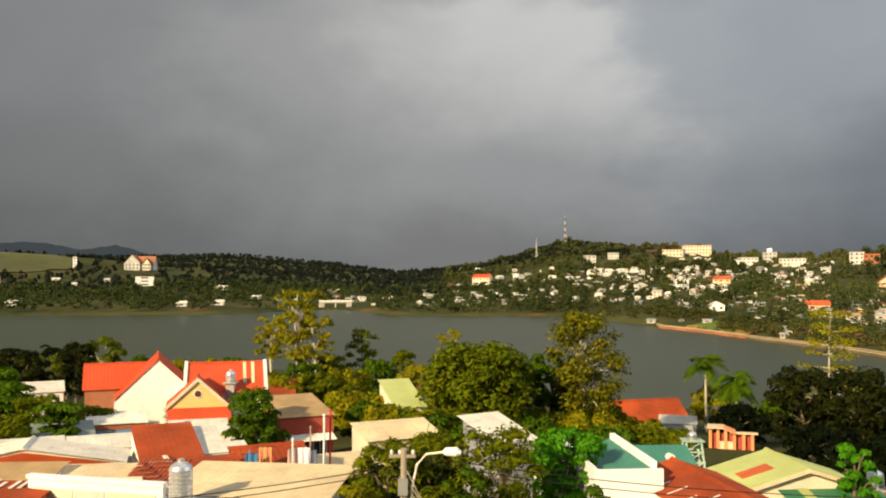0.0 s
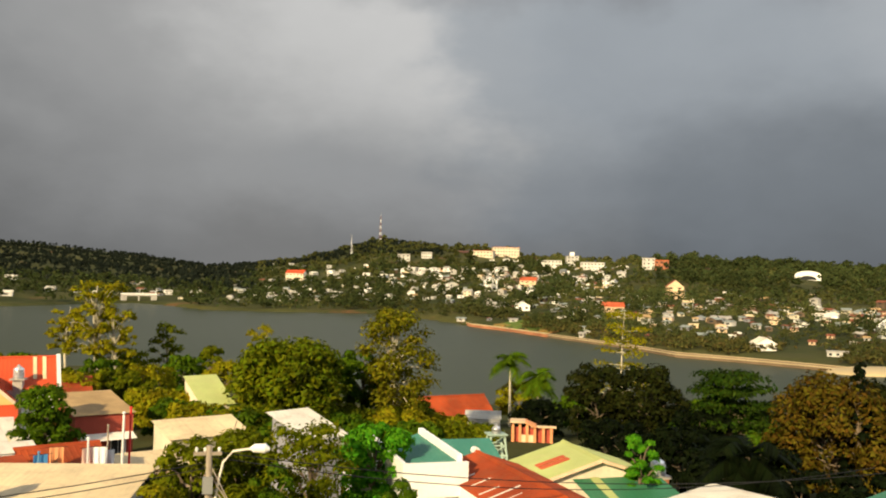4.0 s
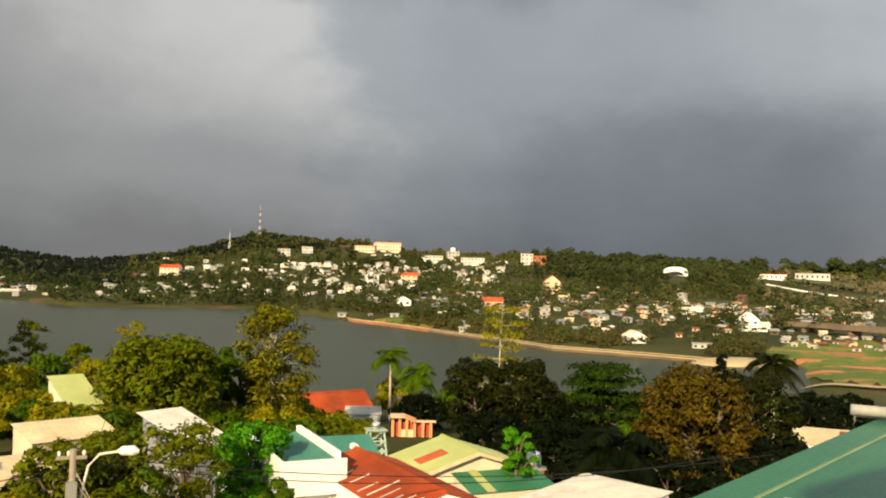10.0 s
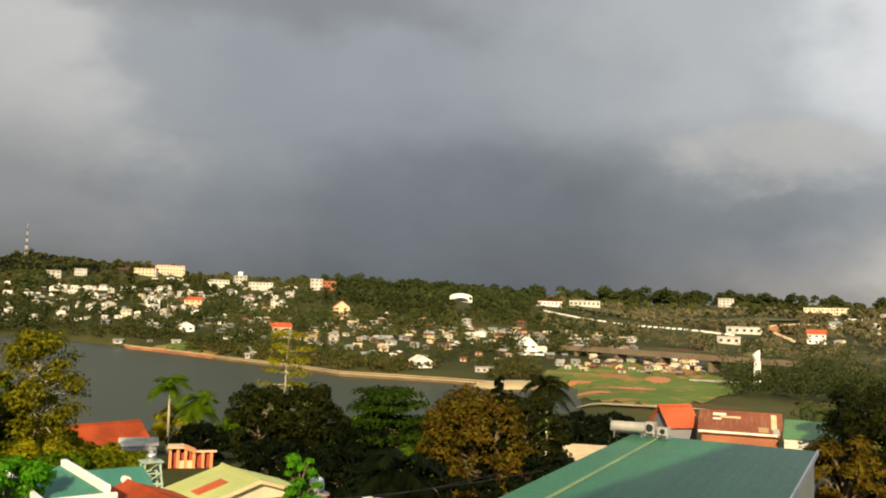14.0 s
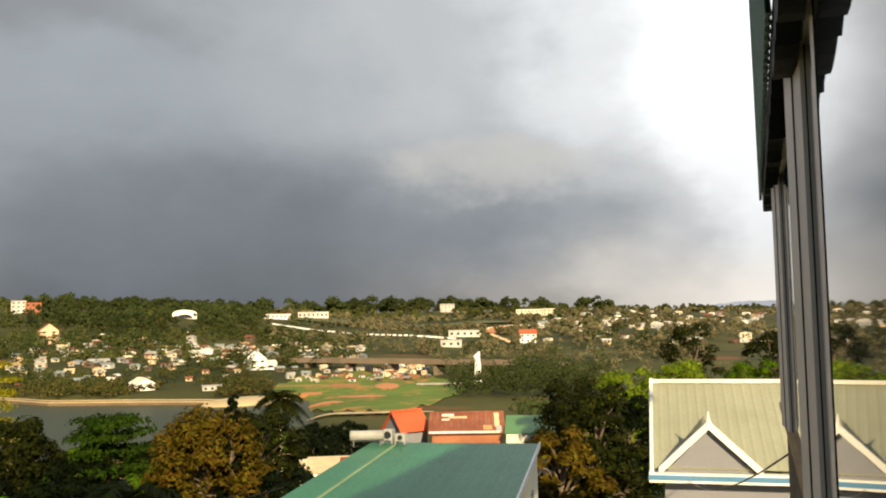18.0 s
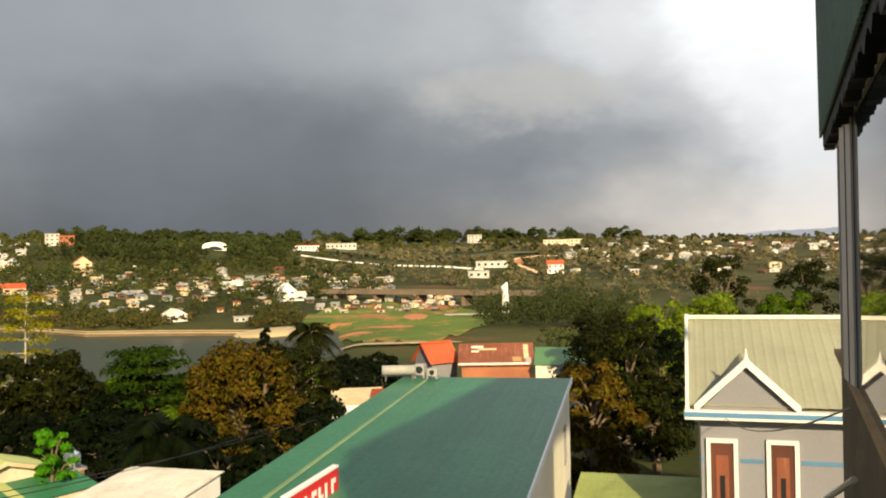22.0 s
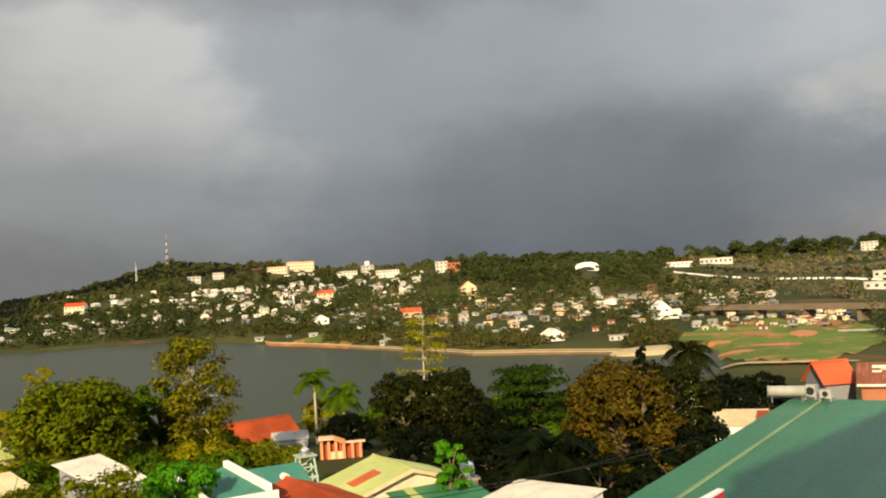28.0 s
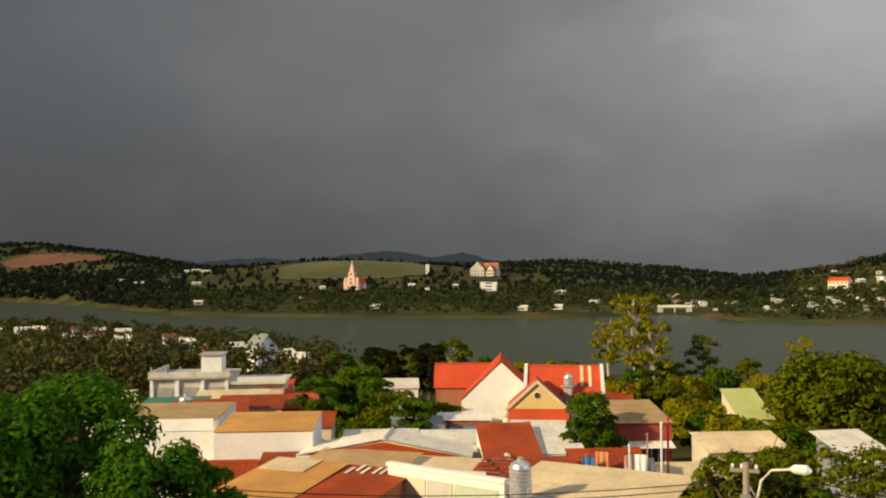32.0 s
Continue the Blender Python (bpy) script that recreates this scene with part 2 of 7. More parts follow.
GALV = mat("galvanised_steel", (0.45, 0.46, 0.46), 0.45, 0.12, 1, 8, 0.05, metal=0.7)
SHUTTER = mat("brown_wood_shutter", (0.105, 0.036, 0.025), 0.6, 0.2, 1, 14, 0.1)
DARKGLASS = mat("dark_window", (0.03, 0.035, 0.04), 0.12, 0.2, 1, 3, 0.0)
ORANGEPAINT = mat("orange_paint", (0.72, 0.31, 0.14), 0.7, 0.12, 1, 9, 0.05)
BLUETARP = mat("blue_sheet", (0.06, 0.24, 0.52), 0.6, 0.15, 1, 9, 0.1)
SIGNRED = mat("sign_red", (0.72, 0.03, 0.03), 0.5, 0.05, 1, 9, 0.0)
SIGNWHITE = mat("sign_white", (0.85, 0.85, 0.85), 0.5, 0.03, 1, 9, 0.0)
SIGNBLUE = mat("sign_blue", (0.10, 0.35, 0.75), 0.5, 0.05, 1, 9, 0.0)
BARK = mat("bark", (0.16, 0.12, 0.08), 0.9, 0.25, 2, 10, 0.4)
PALEBARK = mat("pale_bark", (0.50, 0.45, 0.34), 0.85, 0.25, 2, 8, 0.3)
STONE = mat("stone_embankment", (0.19, 0.135, 0.085), 0.9, 0.2, 0.3, 5, 0.3, dirty=0.3)
REDSTONE = mat("red_brick_embankment", (0.42, 0.18, 0.095), 0.9, 0.25, 0.3, 5, 0.3, dirty=0.35, dirt=(0.2, 0.14, 0.1))
SAND = mat("sand", (0.54, 0.43, 0.25), 0.95, 0.12, 0.2, 3, 0.2)
CLAY = mat("dull_red_clay", (0.20, 0.085, 0.05), 0.95, 0.25, 0.02, 1, 0.2, dirty=0.5, dirt=(0.06, 0.06, 0.03))
EARTH = mat("red_earth", (0.44, 0.19, 0.075), 0.95, 0.2, 0.1, 2, 0.2)
WOODPOLE = mat("weathered_pole", (0.33, 0.28, 0.22), 0.9, 0.2, 2, 10, 0.2)
LEAF_OLIVE = mat("olive_leaves", (0.110, 0.130, 0.004), 0.55, 0.25, 1, 5, 0.0, leaf=0.3, hue=0.02, island=0.35)
LEAF_SUNNY = mat("sunlit_yellow_green_leaves", (0.100, 0.124, 0.004), 0.5, 0.25, 1, 5, 0.0, leaf=0.3, hue=0.03, island=0.5)
LEAF_GREEN = mat("green_leaves", (0.066, 0.120, 0.005), 0.5, 0.25, 1, 5, 0.0, leaf=0.3, hue=0.02, island=0.35)
LEAF_BRIGHT = mat("bright_leaves", (0.080, 0.260, 0.010), 0.5, 0.2, 1, 5, 0.0, leaf=0.35, hue=0.015, island=0.3)
# LEAF_DARK and LEAF_SHADE: near-black greens that stand in for shade
LEAF_DARK = mat("shade_dark_leaves", (0.006, 0.010, 0.003), 0.5, 0.3, 1, 5, 0.0, leaf=0.2, hue=0.02, island=0.4)
LEAF_GOLD = mat("golden_leaves", (0.220, 0.205, 0.006), 0.55, 0.25, 1, 5, 0.0, leaf=0.3, hue=0.025, island=0.3)
LEAF_SHADE = mat("shade_dark_olive_leaves", (0.017, 0.021, 0.004), 0.5, 0.3, 1, 5, 0.0, leaf=0.2, hue=0.03, island=0.4)
LEAF_TALL = mat("olive_brown_leaves", (0.130, 0.125, 0.006), 0.55, 0.3, 1, 5, 0.0, leaf=0.25, hue=0.03, island=0.45)
LEAF_TIER = mat("tiered_green_leaves", (0.024, 0.048, 0.004), 0.5, 0.25, 1, 5, 0.0, leaf=0.25, hue=0.02, island=0.4)
LEAF_LIME = mat("lime_leaves", (0.130, 0.185, 0.012), 0.55, 0.25, 1, 5, 0.0, leaf=0.3, hue=0.02, island=0.3)
LEAF_RUST = mat("russet_leaves", (0.082, 0.058, 0.006), 0.55, 0.3, 1, 5, 0.0, leaf=0.2, hue=0.035, island=0.4)
LEAF_DEEP = mat("mango_leaves", (0.054, 0.138, 0.008), 0.42, 0.25, 1, 5, 0.0, leaf=0.25, hue=0.015, island=0.35)
# pine green taken darker to stand in for the storm cloud's shade
FARPINE = mat("cloud_dark_pine_foliage", (0.018, 0.024, 0.017), 0.85, 0.2, 0.02, 0.5, 0.0, leaf=0.05, hue=0.02, island=0.2)
MIDLEAF = mat("dark_far_foliage", (0.046, 0.060, 0.020), 0.8, 0.3, 0.02, 0.5, 0.0, leaf=0.1, hue=0.03, island=0.28)
FARLEAF = mat("far_foliage", (0.076, 0.083, 0.026), 0.8, 0.35, 0.02, 0.5, 0.0, leaf=0.1, hue=0.035, island=0.28)


# ---- mesh helpers ----
class Mesh:
    """Vertices and faces gathered for one mesh object."""

    def __init__(self):
        self.v, self.f = [], []

    def box(self, x0, x1, y0, y1, z0, z1):
        k = len(self.v)
        self.v += [(x, y, z) for z in (z0, z1) for x, y in ((x0, y0), (x1, y0), (x1, y1), (x0, y1))]
        self.f += [tuple(k + i for i in q) for q in ((3, 2, 1, 0), (4, 5, 6, 7), (0, 1, 5, 4), (1, 2, 6, 5), (2, 3, 7, 6), (3, 0, 4, 7))]
        return self

    def solid(self, lower, upper):
        """A closed body between two loops of equal length."""
        k, n = len(self.v), len(lower)
        self.v += [tuple(p) for p in lower] + [tuple(p) for p in upper]
        self.f += [tuple(k + n - 1 - i for i in range(n)), tuple(k + n + i for i in range(n))]
        self.f += [(k + i, k + (i + 1) % n, k + n + (i + 1) % n, k + n + i) for i in range(n)]
        return self

    def tube(self, points, radii, sides=8):
        """A tapering tube through points."""
        k, pts = len(self.v), [Vector(p) for p in points]
        for i, p in enumerate(pts):
            d = (pts[min(i + 1, len(pts) - 1)] - pts[max(i - 1, 0)]).normalized()
            a = d.cross(Vector((0.31, 0.17, 0.93)) if abs(d.z) < 0.9 else Vector((1, 0.2, 0))).normalized()
            b = d.cross(a)
            r = radii[i] if isinstance(radii, (list, tuple)) else radii
            self.v += [tuple(p + r * (math.cos(2 * math.pi * j / sides) * a + math.sin(2 * math.pi * j / sides) * b)) for j in range(sides)]
        for i in range(len(pts) - 1):
            for j in range(sides):
                j2 = (j + 1) % sides
                self.f.append((k + i * sides + j, k + i * sides + j2, k + (i + 1) * sides + j2, k + (i + 1) * sides + j))
        self.f += [tuple(k + j for j in reversed(range(sides))), tuple(k + (len(pts) - 1) * sides + j for j in range(sides))]
        return self

    def lathe(self, profile, cx=0.0, cy=0.0, sides=20):
        """A body turned about the upright through (cx, cy), from (radius, height) pairs."""
        k = len(self.v)
        for r, z in profile:
            self.v += [(cx + r * math.cos(2 * math.pi * j / sides), cy + r * math.sin(2 * math.pi * j / sides), z) for j in range(sides)]
        for i in range(len(profile) - 1):
            for j in range(sides):
                j2 = (j + 1) % sides
                self.f.append((k + i * sides + j, k + i * sides + j2, k + (i + 1) * sides + j2, k + (i + 1) * sides + j))
        self.f += [tuple(k + j for j in reversed(range(sides))), tuple(k + (len(profile) - 1) * sides + j for j in range(sides))]
        return self

    def sheet(self, a, b, c, d, rib=0.22, high=0.0035, thick=0.02):
        """A corrugated sheet with corners a, b (upper edge), c, d (lower edge, below b and a); the ribs run from upper to lower edge."""
        a, b, c, d = (Vector(p) for p in (a, b, c, d))
        count = max(2, int((b - a).length / rib))
        nrm = (b - a).cross(d - a).normalized()
        if nrm.z < 0:
            nrm = -nrm
        k = len(self.v)
        steps = []
        for i in range(count):
            for q, h in ((0.0, 0.0), (0.55, 0.0), (0.68, high), (0.87, high)):
                steps.append(((i + q) / count, h))
        steps.append((1.0, 0.0))
        for s, h in steps:
            up, lo = a.lerp(b, s), d.lerp(c, s)
            self.v += [tuple(up + nrm * h), tuple(lo + nrm * h), tuple(up + nrm * (h - thick)), tuple(lo + nrm * (h - thick))]
        for i in range(len(steps) - 1):
            p, q = k + 4 * i, k + 4 * i + 4
            self.f += [(p, p + 1, q + 1, q), (p + 2, q + 2, q + 3, p + 3), (p + 1, p + 3, q + 3, q + 1), (p, q, q + 2, p + 2)]
        return self

    def data(self, name, material, smooth=False):
        me = bpy.data.meshes.new(name)
        me.from_pydata(self.v, [], self.f)
        me.materials.append(material)
        if smooth:
            me.polygons.foreach_set("use_smooth", [True] * len(me.polygons))
        me.update()
        return me


def part(name, mesh, material, parent, label="", smooth=False):
    ob = new(name, mesh.data(name, material, smooth))
    ob.parent = parent
    if label:
        tagged(ob, label)
    return ob


def thing(name, m, label, category, group="", kind=""):
    ob = new(name)
    ob.matrix_world = m
    ob.empty_display_size = 0.3
    return tagged(ob, label, category, group, kind)


# ---- the lie of the land ----
GRID = 25.0  # degrees by which the near houses are turned
GU, GV = Vector((math.cos(radians(GRID)), math.sin(radians(GRID)))), Vector((-math.sin(radians(GRID)), math.cos(radians(GRID))))
WATER = -9.5


def uv(u, v, z=0.0):
    p = GU * u + GV * v
    return Vector((p.x, p.y, z))


def polar(az, r, z=0.0):
    a = radians(az)
    return Vector((-math.sin(a) * r, math.cos(a) * r, z))


AZS = [-180, -100, -85, -70, -60, -50, -43, -37, -27, -20, -14, -8, -2, 3, 7, 14, 22, 27, 32, 38, 42, 48, 60, 100, 180]
NEAR_SHORE = [300, 300, 215, 215, 205, 205, 205, 188, 172, 162, 165, 180, 190, 200, 215, 240, 262, 285, 330, 430, 520, 620, 800, 800, 300]
FAR_SHORE = [330, 330, 300, 300, 295, 285, 272, 262, 285, 345, 418, 530, 530, 540, 650, 575, 590, 610, 640, 680, 900, 1500, 1600, 1600, 330]
RIDGE = [1500, 1500, 1700, 1700, 1500, 1350, 1250, 1150, 1150, 1200, 1350, 1500, 1800, 2600, 3000, 3000, 3000, 3000, 3000, 2600, 2400, 2300, 2600, 2000, 1500]
RIDGE_EL = [0.0, 0.3, 0.4, 0.42, 0.42, 0.5, 0.45, 0.75, 1.1, 1.1, 1.75, 1.95, 0.7, 0.35, 0.95, 1.5, 1.3, 1.1, 1.0, 1.2, 1.9, 2.2, 1.8, 0.3, 0.0]


def smooth(s):
    s = min(1.0, max(0.0, s))
    return s * s * (3 - 2 * s)


def table(az, values):
    return float(np.interp(az, AZS, values))


def land(x, y):
    """Height of the ground."""
    r, az = math.hypot(x, y), math.degrees(math.atan2(-x, y))
    shore, bank, ridge = table(az, NEAR_SHORE), table(az, FAR_SHORE), table(az, RIDGE)
    top = EYE + ridge * math.tan(radians(table(az, RIDGE_EL)))
    dry = smooth((-40.0 - az) / 4.0) if az > -90 else smooth((az + 150) / 40)
    if abs(az) > 95:
        dry = 1.0
    bed = WATER + 0.9 if dry > 0.5 else WATER - 2.5
    bed = (WATER - 2.5) * (1 - dry) + (WATER + 0.9) * dry
    if r < shore:
        z = (WATER + 0.7 - 0.0) * smooth((r - 55) / (shore - 60)) if r > 55 else 0.0
        if r > shore - 6:
            z += (bed - z) * smooth((r - shore + 6) / 6)
        return z
    if r < bank:
        lo = bed
        if r > bank - 5:
            lo += (WATER + 1.2 - bed) * smooth((r - bank + 5) / 5)
        return lo
    s = (r - bank) / max(1.0, ridge - bank)
    z = WATER + 1.2 + (top - WATER - 1.2) * (s if s < 1 else 1 - 0.12 * min(1.0, (s - 1)))
    roll = noise.noise(Vector((x / 140, y / 140, 0.3))) * min(7.0, 16 * s) + noise.noise(Vector((x / 45, y / 45, 3.3))) * min(1.6, 6 * s)
    z += roll if s < 0.9 else roll * max(0.0, 1 - (s - 0.9) * 4)
    # round hills standing in front of the ridge: bearing, distance, height, width
    for ha, hr, hh, hw in ((27.0, 1350, 20.0, 150), (31.5, 1500, 18.0, 170), (-7.6, 1480, 9.0, 90), (46.5, 2050, 20.0, 240), (-31, 900, 6.0, 130)):
        p = polar(ha, hr)
        z += hh * math.exp(-((x - p.x) ** 2 + (y - p.y) ** 2) / (2 * hw * hw))
    return z


def on_land(az, r, lift=0.0):
    p = polar(az, r)
    p.z = land(p.x, p.y) + lift
    return p


def ground_material():
    m = bpy.data.materials.new("ground_cover")
    m.use_nodes = True
    n = Nodes(m.node_tree)
    vec = n.add("ShaderNodeTexCoord").outputs["Object"]
    a = n.noise(vec, 0.012, 6.0, 0.62)
    b = n.noise(vec, 0.09, 6.0, 0.65)
    c = n.noise(vec, 1.3, 5.0, 0.7)
    col = n.mix(n.span(a, 0.35, 0.68), (0.032, 0.042, 0.013), (0.092, 0.090, 0.027))
    col = n.mix(n.math("MULTIPLY", n.span(b, 0.45, 0.72), 0.7), col, (0.075, 0.068, 0.028))
    col = n.mix(n.math("MULTIPLY", n.span(n.noise(vec, 0.022, 5.0, 0.6), 0.60, 0.70), 0.8), col, (0.20, 0.09, 0.045))
    col = n.mix(n.math("MULTIPLY", n.span(c, 0.35, 0.75), 0.4), col, (0.03, 0.038, 0.014))
    bs = n.add("ShaderNodeBsdfPrincipled")
    n.put(bs.inputs["Base Color"], col)
    bs.inputs["Roughness"].default_value = 0.95
    bs.inputs["Specular IOR Level"].default_value = 0.1
    bp = n.add("ShaderNodeBump")
    bp.inputs["Strength"].default_value, bp.inputs["Distance"].default_value = 0.6, 0.5
    n.put(bp.inputs["Height"], b)
    n.put(bs.inputs["Normal"], bp.outputs[0])
    n.put(n.add("ShaderNodeOutputMaterial").inputs[0], bs.outputs[0])
    return m


def build_ground():
    azs = [a for a in np.arange(-180, -92, 4.0)] + [a for a in np.arange(-92, 62, 0.7)] + [a for a in np.arange(62, 180, 4.0)]
    rs = [0.0] + list(np.geomspace(8, 120, 14)) + list(np.arange(128, 700, 9.0)) + list(np.geomspace(706, 4700, 60))
    v, f = [], []
    for r in rs:
        for a in azs:
            p = polar(a, r)
            v.append((p.x, p.y, land(p.x, p.y)))
    n = len(azs)
    for i in range(len(rs) - 1):
        for j in range(n):
            k = (j + 1) % n
            f.append((i * n + j, i * n + k, (i + 1) * n + k, (i + 1) * n + j)[::-1])
    me = bpy.data.meshes.new("ground")
    me.from_pydata(v, [], f)
    me.polygons.foreach_set("use_smooth", [True] * len(me.polygons))
    me.materials.append(ground_material())
    tagged(new("ground", me), "green and reddish hilly ground round a lake", "ground", kind="structure")


build_ground()


def build_water():
    m = bpy.data.materials.new("lake_water")
    m.use_nodes = True
    n = Nodes(m.node_tree)
    vec = n.add("ShaderNodeTexCoord").outputs["Object"]
    rip = n.noise(vec, 1.6, 3.0, 0.5)
    wide = n.noise(vec, 0.02, 3.0, 0.5)
    bs = n.add("ShaderNodeBsdfPrincipled")
    n.put(bs.inputs["Base Color"], n.mix(wide, (0.040, 0.050, 0.022), (0.050, 0.060, 0.027)))
    bs.inputs["Roughness"].default_value = 0.30
    bs.inputs["IOR"].default_value = 1.33
    bs.inputs["Specular IOR Level"].default_value = 0.10
    bp = n.add("ShaderNodeBump")
    bp.inputs["Strength"].default_value, bp.inputs["Distance"].default_value = 0.25, 0.12
    n.put(bp.inputs["Height"], rip)
    n.put(bs.inputs["Normal"], bp.outputs[0])
    n.put(n.add("ShaderNodeOutputMaterial").inputs[0], bs.outputs[0])
    me = Mesh()
    azs = list(np.arange(-44.0, 66, 2.0))
    me.v = [tuple(polar(a, r, WATER)) for r in (150, 300, 600, 1700) for a in azs]
    k = len(azs)
    me.f = [(i * k + j + 1, i * k + j, (i + 1) * k + j, (i + 1) * k + j + 1) for i in range(3) for j in range(k - 1)]
    tagged(new("water", me.data("water", m)), "dark grey-green lake under a storm sky", "lake", kind="structure")


build_water()


DRYTAN = mat("weathered_tan_sheet", (0.48, 0.32, 0.15), 0.82, 0.2, 1, 8, 0.1, dirty=0.4, dirt=(0.28, 0.18, 0.1), streak=0.3)


# ---- kinds of things ----
def window_part(parent, x, y, z, w, h, face, frame_mat=TRIM, pane_mat=DARKGLASS, deep=0.05, bars=1):
    """A framed window on a wall: face is 'x+', 'x-', 'y+' or 'y-', the side to which the wall looks."""
    sign = 1 if face[1] == "+" else -1
    f, g, b = Mesh(), Mesh(), 0.06 if w < 1.6 else 0.09

    def slab(me, a0, a1, z0, z1, d0, d1):
        lo, hi = sorted((d0 * sign, d1 * sign))
        if face[0] == "x":
            me.box(x + lo, x + hi, y + a0, y + a1, z + z0, z + z1)
        else:
            me.box(x + a0, x + a1, y + lo, y + hi, z + z0, z + z1)

    for a0, a1, z0, z1 in ((-w / 2, -w / 2 + b, 0, h), (w / 2 - b, w / 2, 0, h), (-w / 2 + b, w / 2 - b, 0, b), (-w / 2 + b, w / 2 - b, h - b, h)):
        slab(f, a0, a1, z0, z1, -0.02, deep)
    for i in range(bars):
        c = -w / 2 + w * (i + 1) / (bars + 1)
        slab(f, c - b / 3, c + b / 3, b, h - b, -0.02, deep * 0.8)
    slab(g, -w / 2 + b, w / 2 - b, b, h - b, -0.02, deep * 0.3)
    win = part("window", f, frame_mat, parent)
    part("pane", g, pane_mat, win)
    return win


def gable_walls(me, w, d, h, rise, axis="x"):
    """Walls of a house w by d with gables; the ridge runs along axis."""
    x, y = w / 2, d / 2
    if axis == "x":
        prof = [(-y, 0), (y, 0), (y, h), (0, h + rise), (-y, h)]
        me.solid([(-x, a, b) for a, b in prof], [(x, a, b) for a, b in prof])
    else:
        prof = [(-x, 0), (x, 0), (x, h), (0, h + rise), (-x, h)]
        me.solid([(a, -y, b) for a, b in prof][::-1], [(a, y, b) for a, b in prof][::-1])
    return me


def roof_slope(w, d, h, rise, axis, side, over=0.35, rib=0.3, high=0.012):
    """One slope of a gable roof."""
    me, x, y = Mesh(), w / 2 + over, d / 2
    if axis == "x":
        k = rise / y
        lo = y + over
        me.sheet((-x, 0, h + rise + 0.06), (x, 0, h + rise + 0.06), (x, side * lo, h - k * over + 0.06), (-x, side * lo, h - k * over + 0.06), rib, high)
    else:
        k, lo, yy = rise / (w / 2), w / 2 + over, y + over
        me.sheet((0, -yy, h + rise + 0.06), (0, yy, h + rise + 0.06), (side * lo, yy, h - k * over + 0.06), (side * lo, -yy, h - k * over + 0.06), rib, high)
    return me


def gable_house(m, w, d, h, rise, wall, roof, label, axis="x", windows=(), name="house", group="", over=0.35, rib=0.3, ridge_mat=None):
    ob = thing(name, m, label, "house", group)
    part("wall", gable_walls(Mesh(), w, d, h, rise, axis), wall, ob)
    for s in (-1, 1):
        part("roof_slope", roof_slope(w, d, h, rise, axis, s, over, rib), roof, ob)
    cap = Mesh()
    if axis == "x":
        cap.solid([(-w / 2 - over, -0.16, h + rise + 0.02), (-w / 2 - over, 0.16, h + rise + 0.02), (-w / 2 - over, 0, h + rise + 0.16)], [(w / 2 + over, -0.16, h + rise + 0.02), (w / 2 + over, 0.16, h + rise + 0.02), (w / 2 + over, 0, h + rise + 0.16)])
    else:
        cap.solid([(-0.16, -d / 2 - over, h + rise + 0.02), (0.16, -d / 2 - over, h + rise + 0.02), (0, -d / 2 - over, h + rise + 0.16)], [(-0.16, d / 2 + over, h + rise + 0.02), (0.16, d / 2 + over, h + rise + 0.02), (0, d / 2 + over, h + rise + 0.16)])
    part("ridge_cap", cap, ridge_mat or roof, ob)
    for x, y, z, ww, hh, face in windows:
        window_part(ob, x, y, z, ww, hh, face)
    return ob


def shed_house(m, w, d, h_low, h_high, wall, roof, label, slope="y", name="house", group="", over=0.14, rib=0.28, parapet=0.0, windows=(), trim=None):
    """A house under one corrugated slope; the roof falls towards -y (slope 'y') or +y ('-y'), -x ('x') or +x ('-x')."""
    ob = thing(name, m, label, "house", group)
    x, y = w / 2, d / 2
    hs = {"y": (h_low, h_low, h_high, h_high), "-y": (h_high, h_high, h_low, h_low), "x": (h_low, h_high, h_high, h_low), "-x": (h_high, h_low, h_low, h_high)}[slope]
    cs = ((-x, -y), (x, -y), (x, y), (-x, y))
    part("wall", Mesh().solid([(a, b, 0) for a, b in cs], [(a, b, z) for (a, b), z in zip(cs, hs)]), wall, ob)
    up = 0.08
    q = [((a + over * (1 if a > 0 else -1)), (b + over * (1 if b > 0 else -1)), z + up) for (a, b), z in zip(cs, hs)]
    order = {"y": (3, 2, 1, 0), "-y": (0, 1, 2, 3), "x": (2, 1, 0, 3), "-x": (0, 3, 2, 1)}[slope]
    part("roof", Mesh().sheet(*(q[i] for i in order), rib), roof, ob)
    if parapet:
        top = max(hs) + parapet
        part("parapet", Mesh().box(-x - 0.55, -x - 0.35, -y - 0.55, y + 0.55, min(hs) - 0.6, top).box(-x - 0.35, x + 0.35, -y - 0.55, -y - 0.35, min(hs) - 0.6, top - 0.01), trim or wall, ob)
    for wx, wy, z, ww, hh, face in windows:
        window_part(ob, wx, wy, z, ww, hh, face)
    return ob


def at_uv(u0, u1, v0, v1, z=0.0):
    """Pose of a block between these grid lines, with its size."""
    p = uv((u0 + u1) / 2, (v0 + v1) / 2, z)
    return pose(p.x, p.y, z, 0, 0, GRID), u1 - u0, v1 - v0


def turned_uv(u, v, w, d, turn):
    """Pose of a block w by d round a grid point, turned out of the grid."""
    p = uv(u, v)
    return pose(p.x, p.y, 0, 0, 0, GRID + turn), w, d


# leaves, made as many small quads
RNG = np.random.default_rng(7)


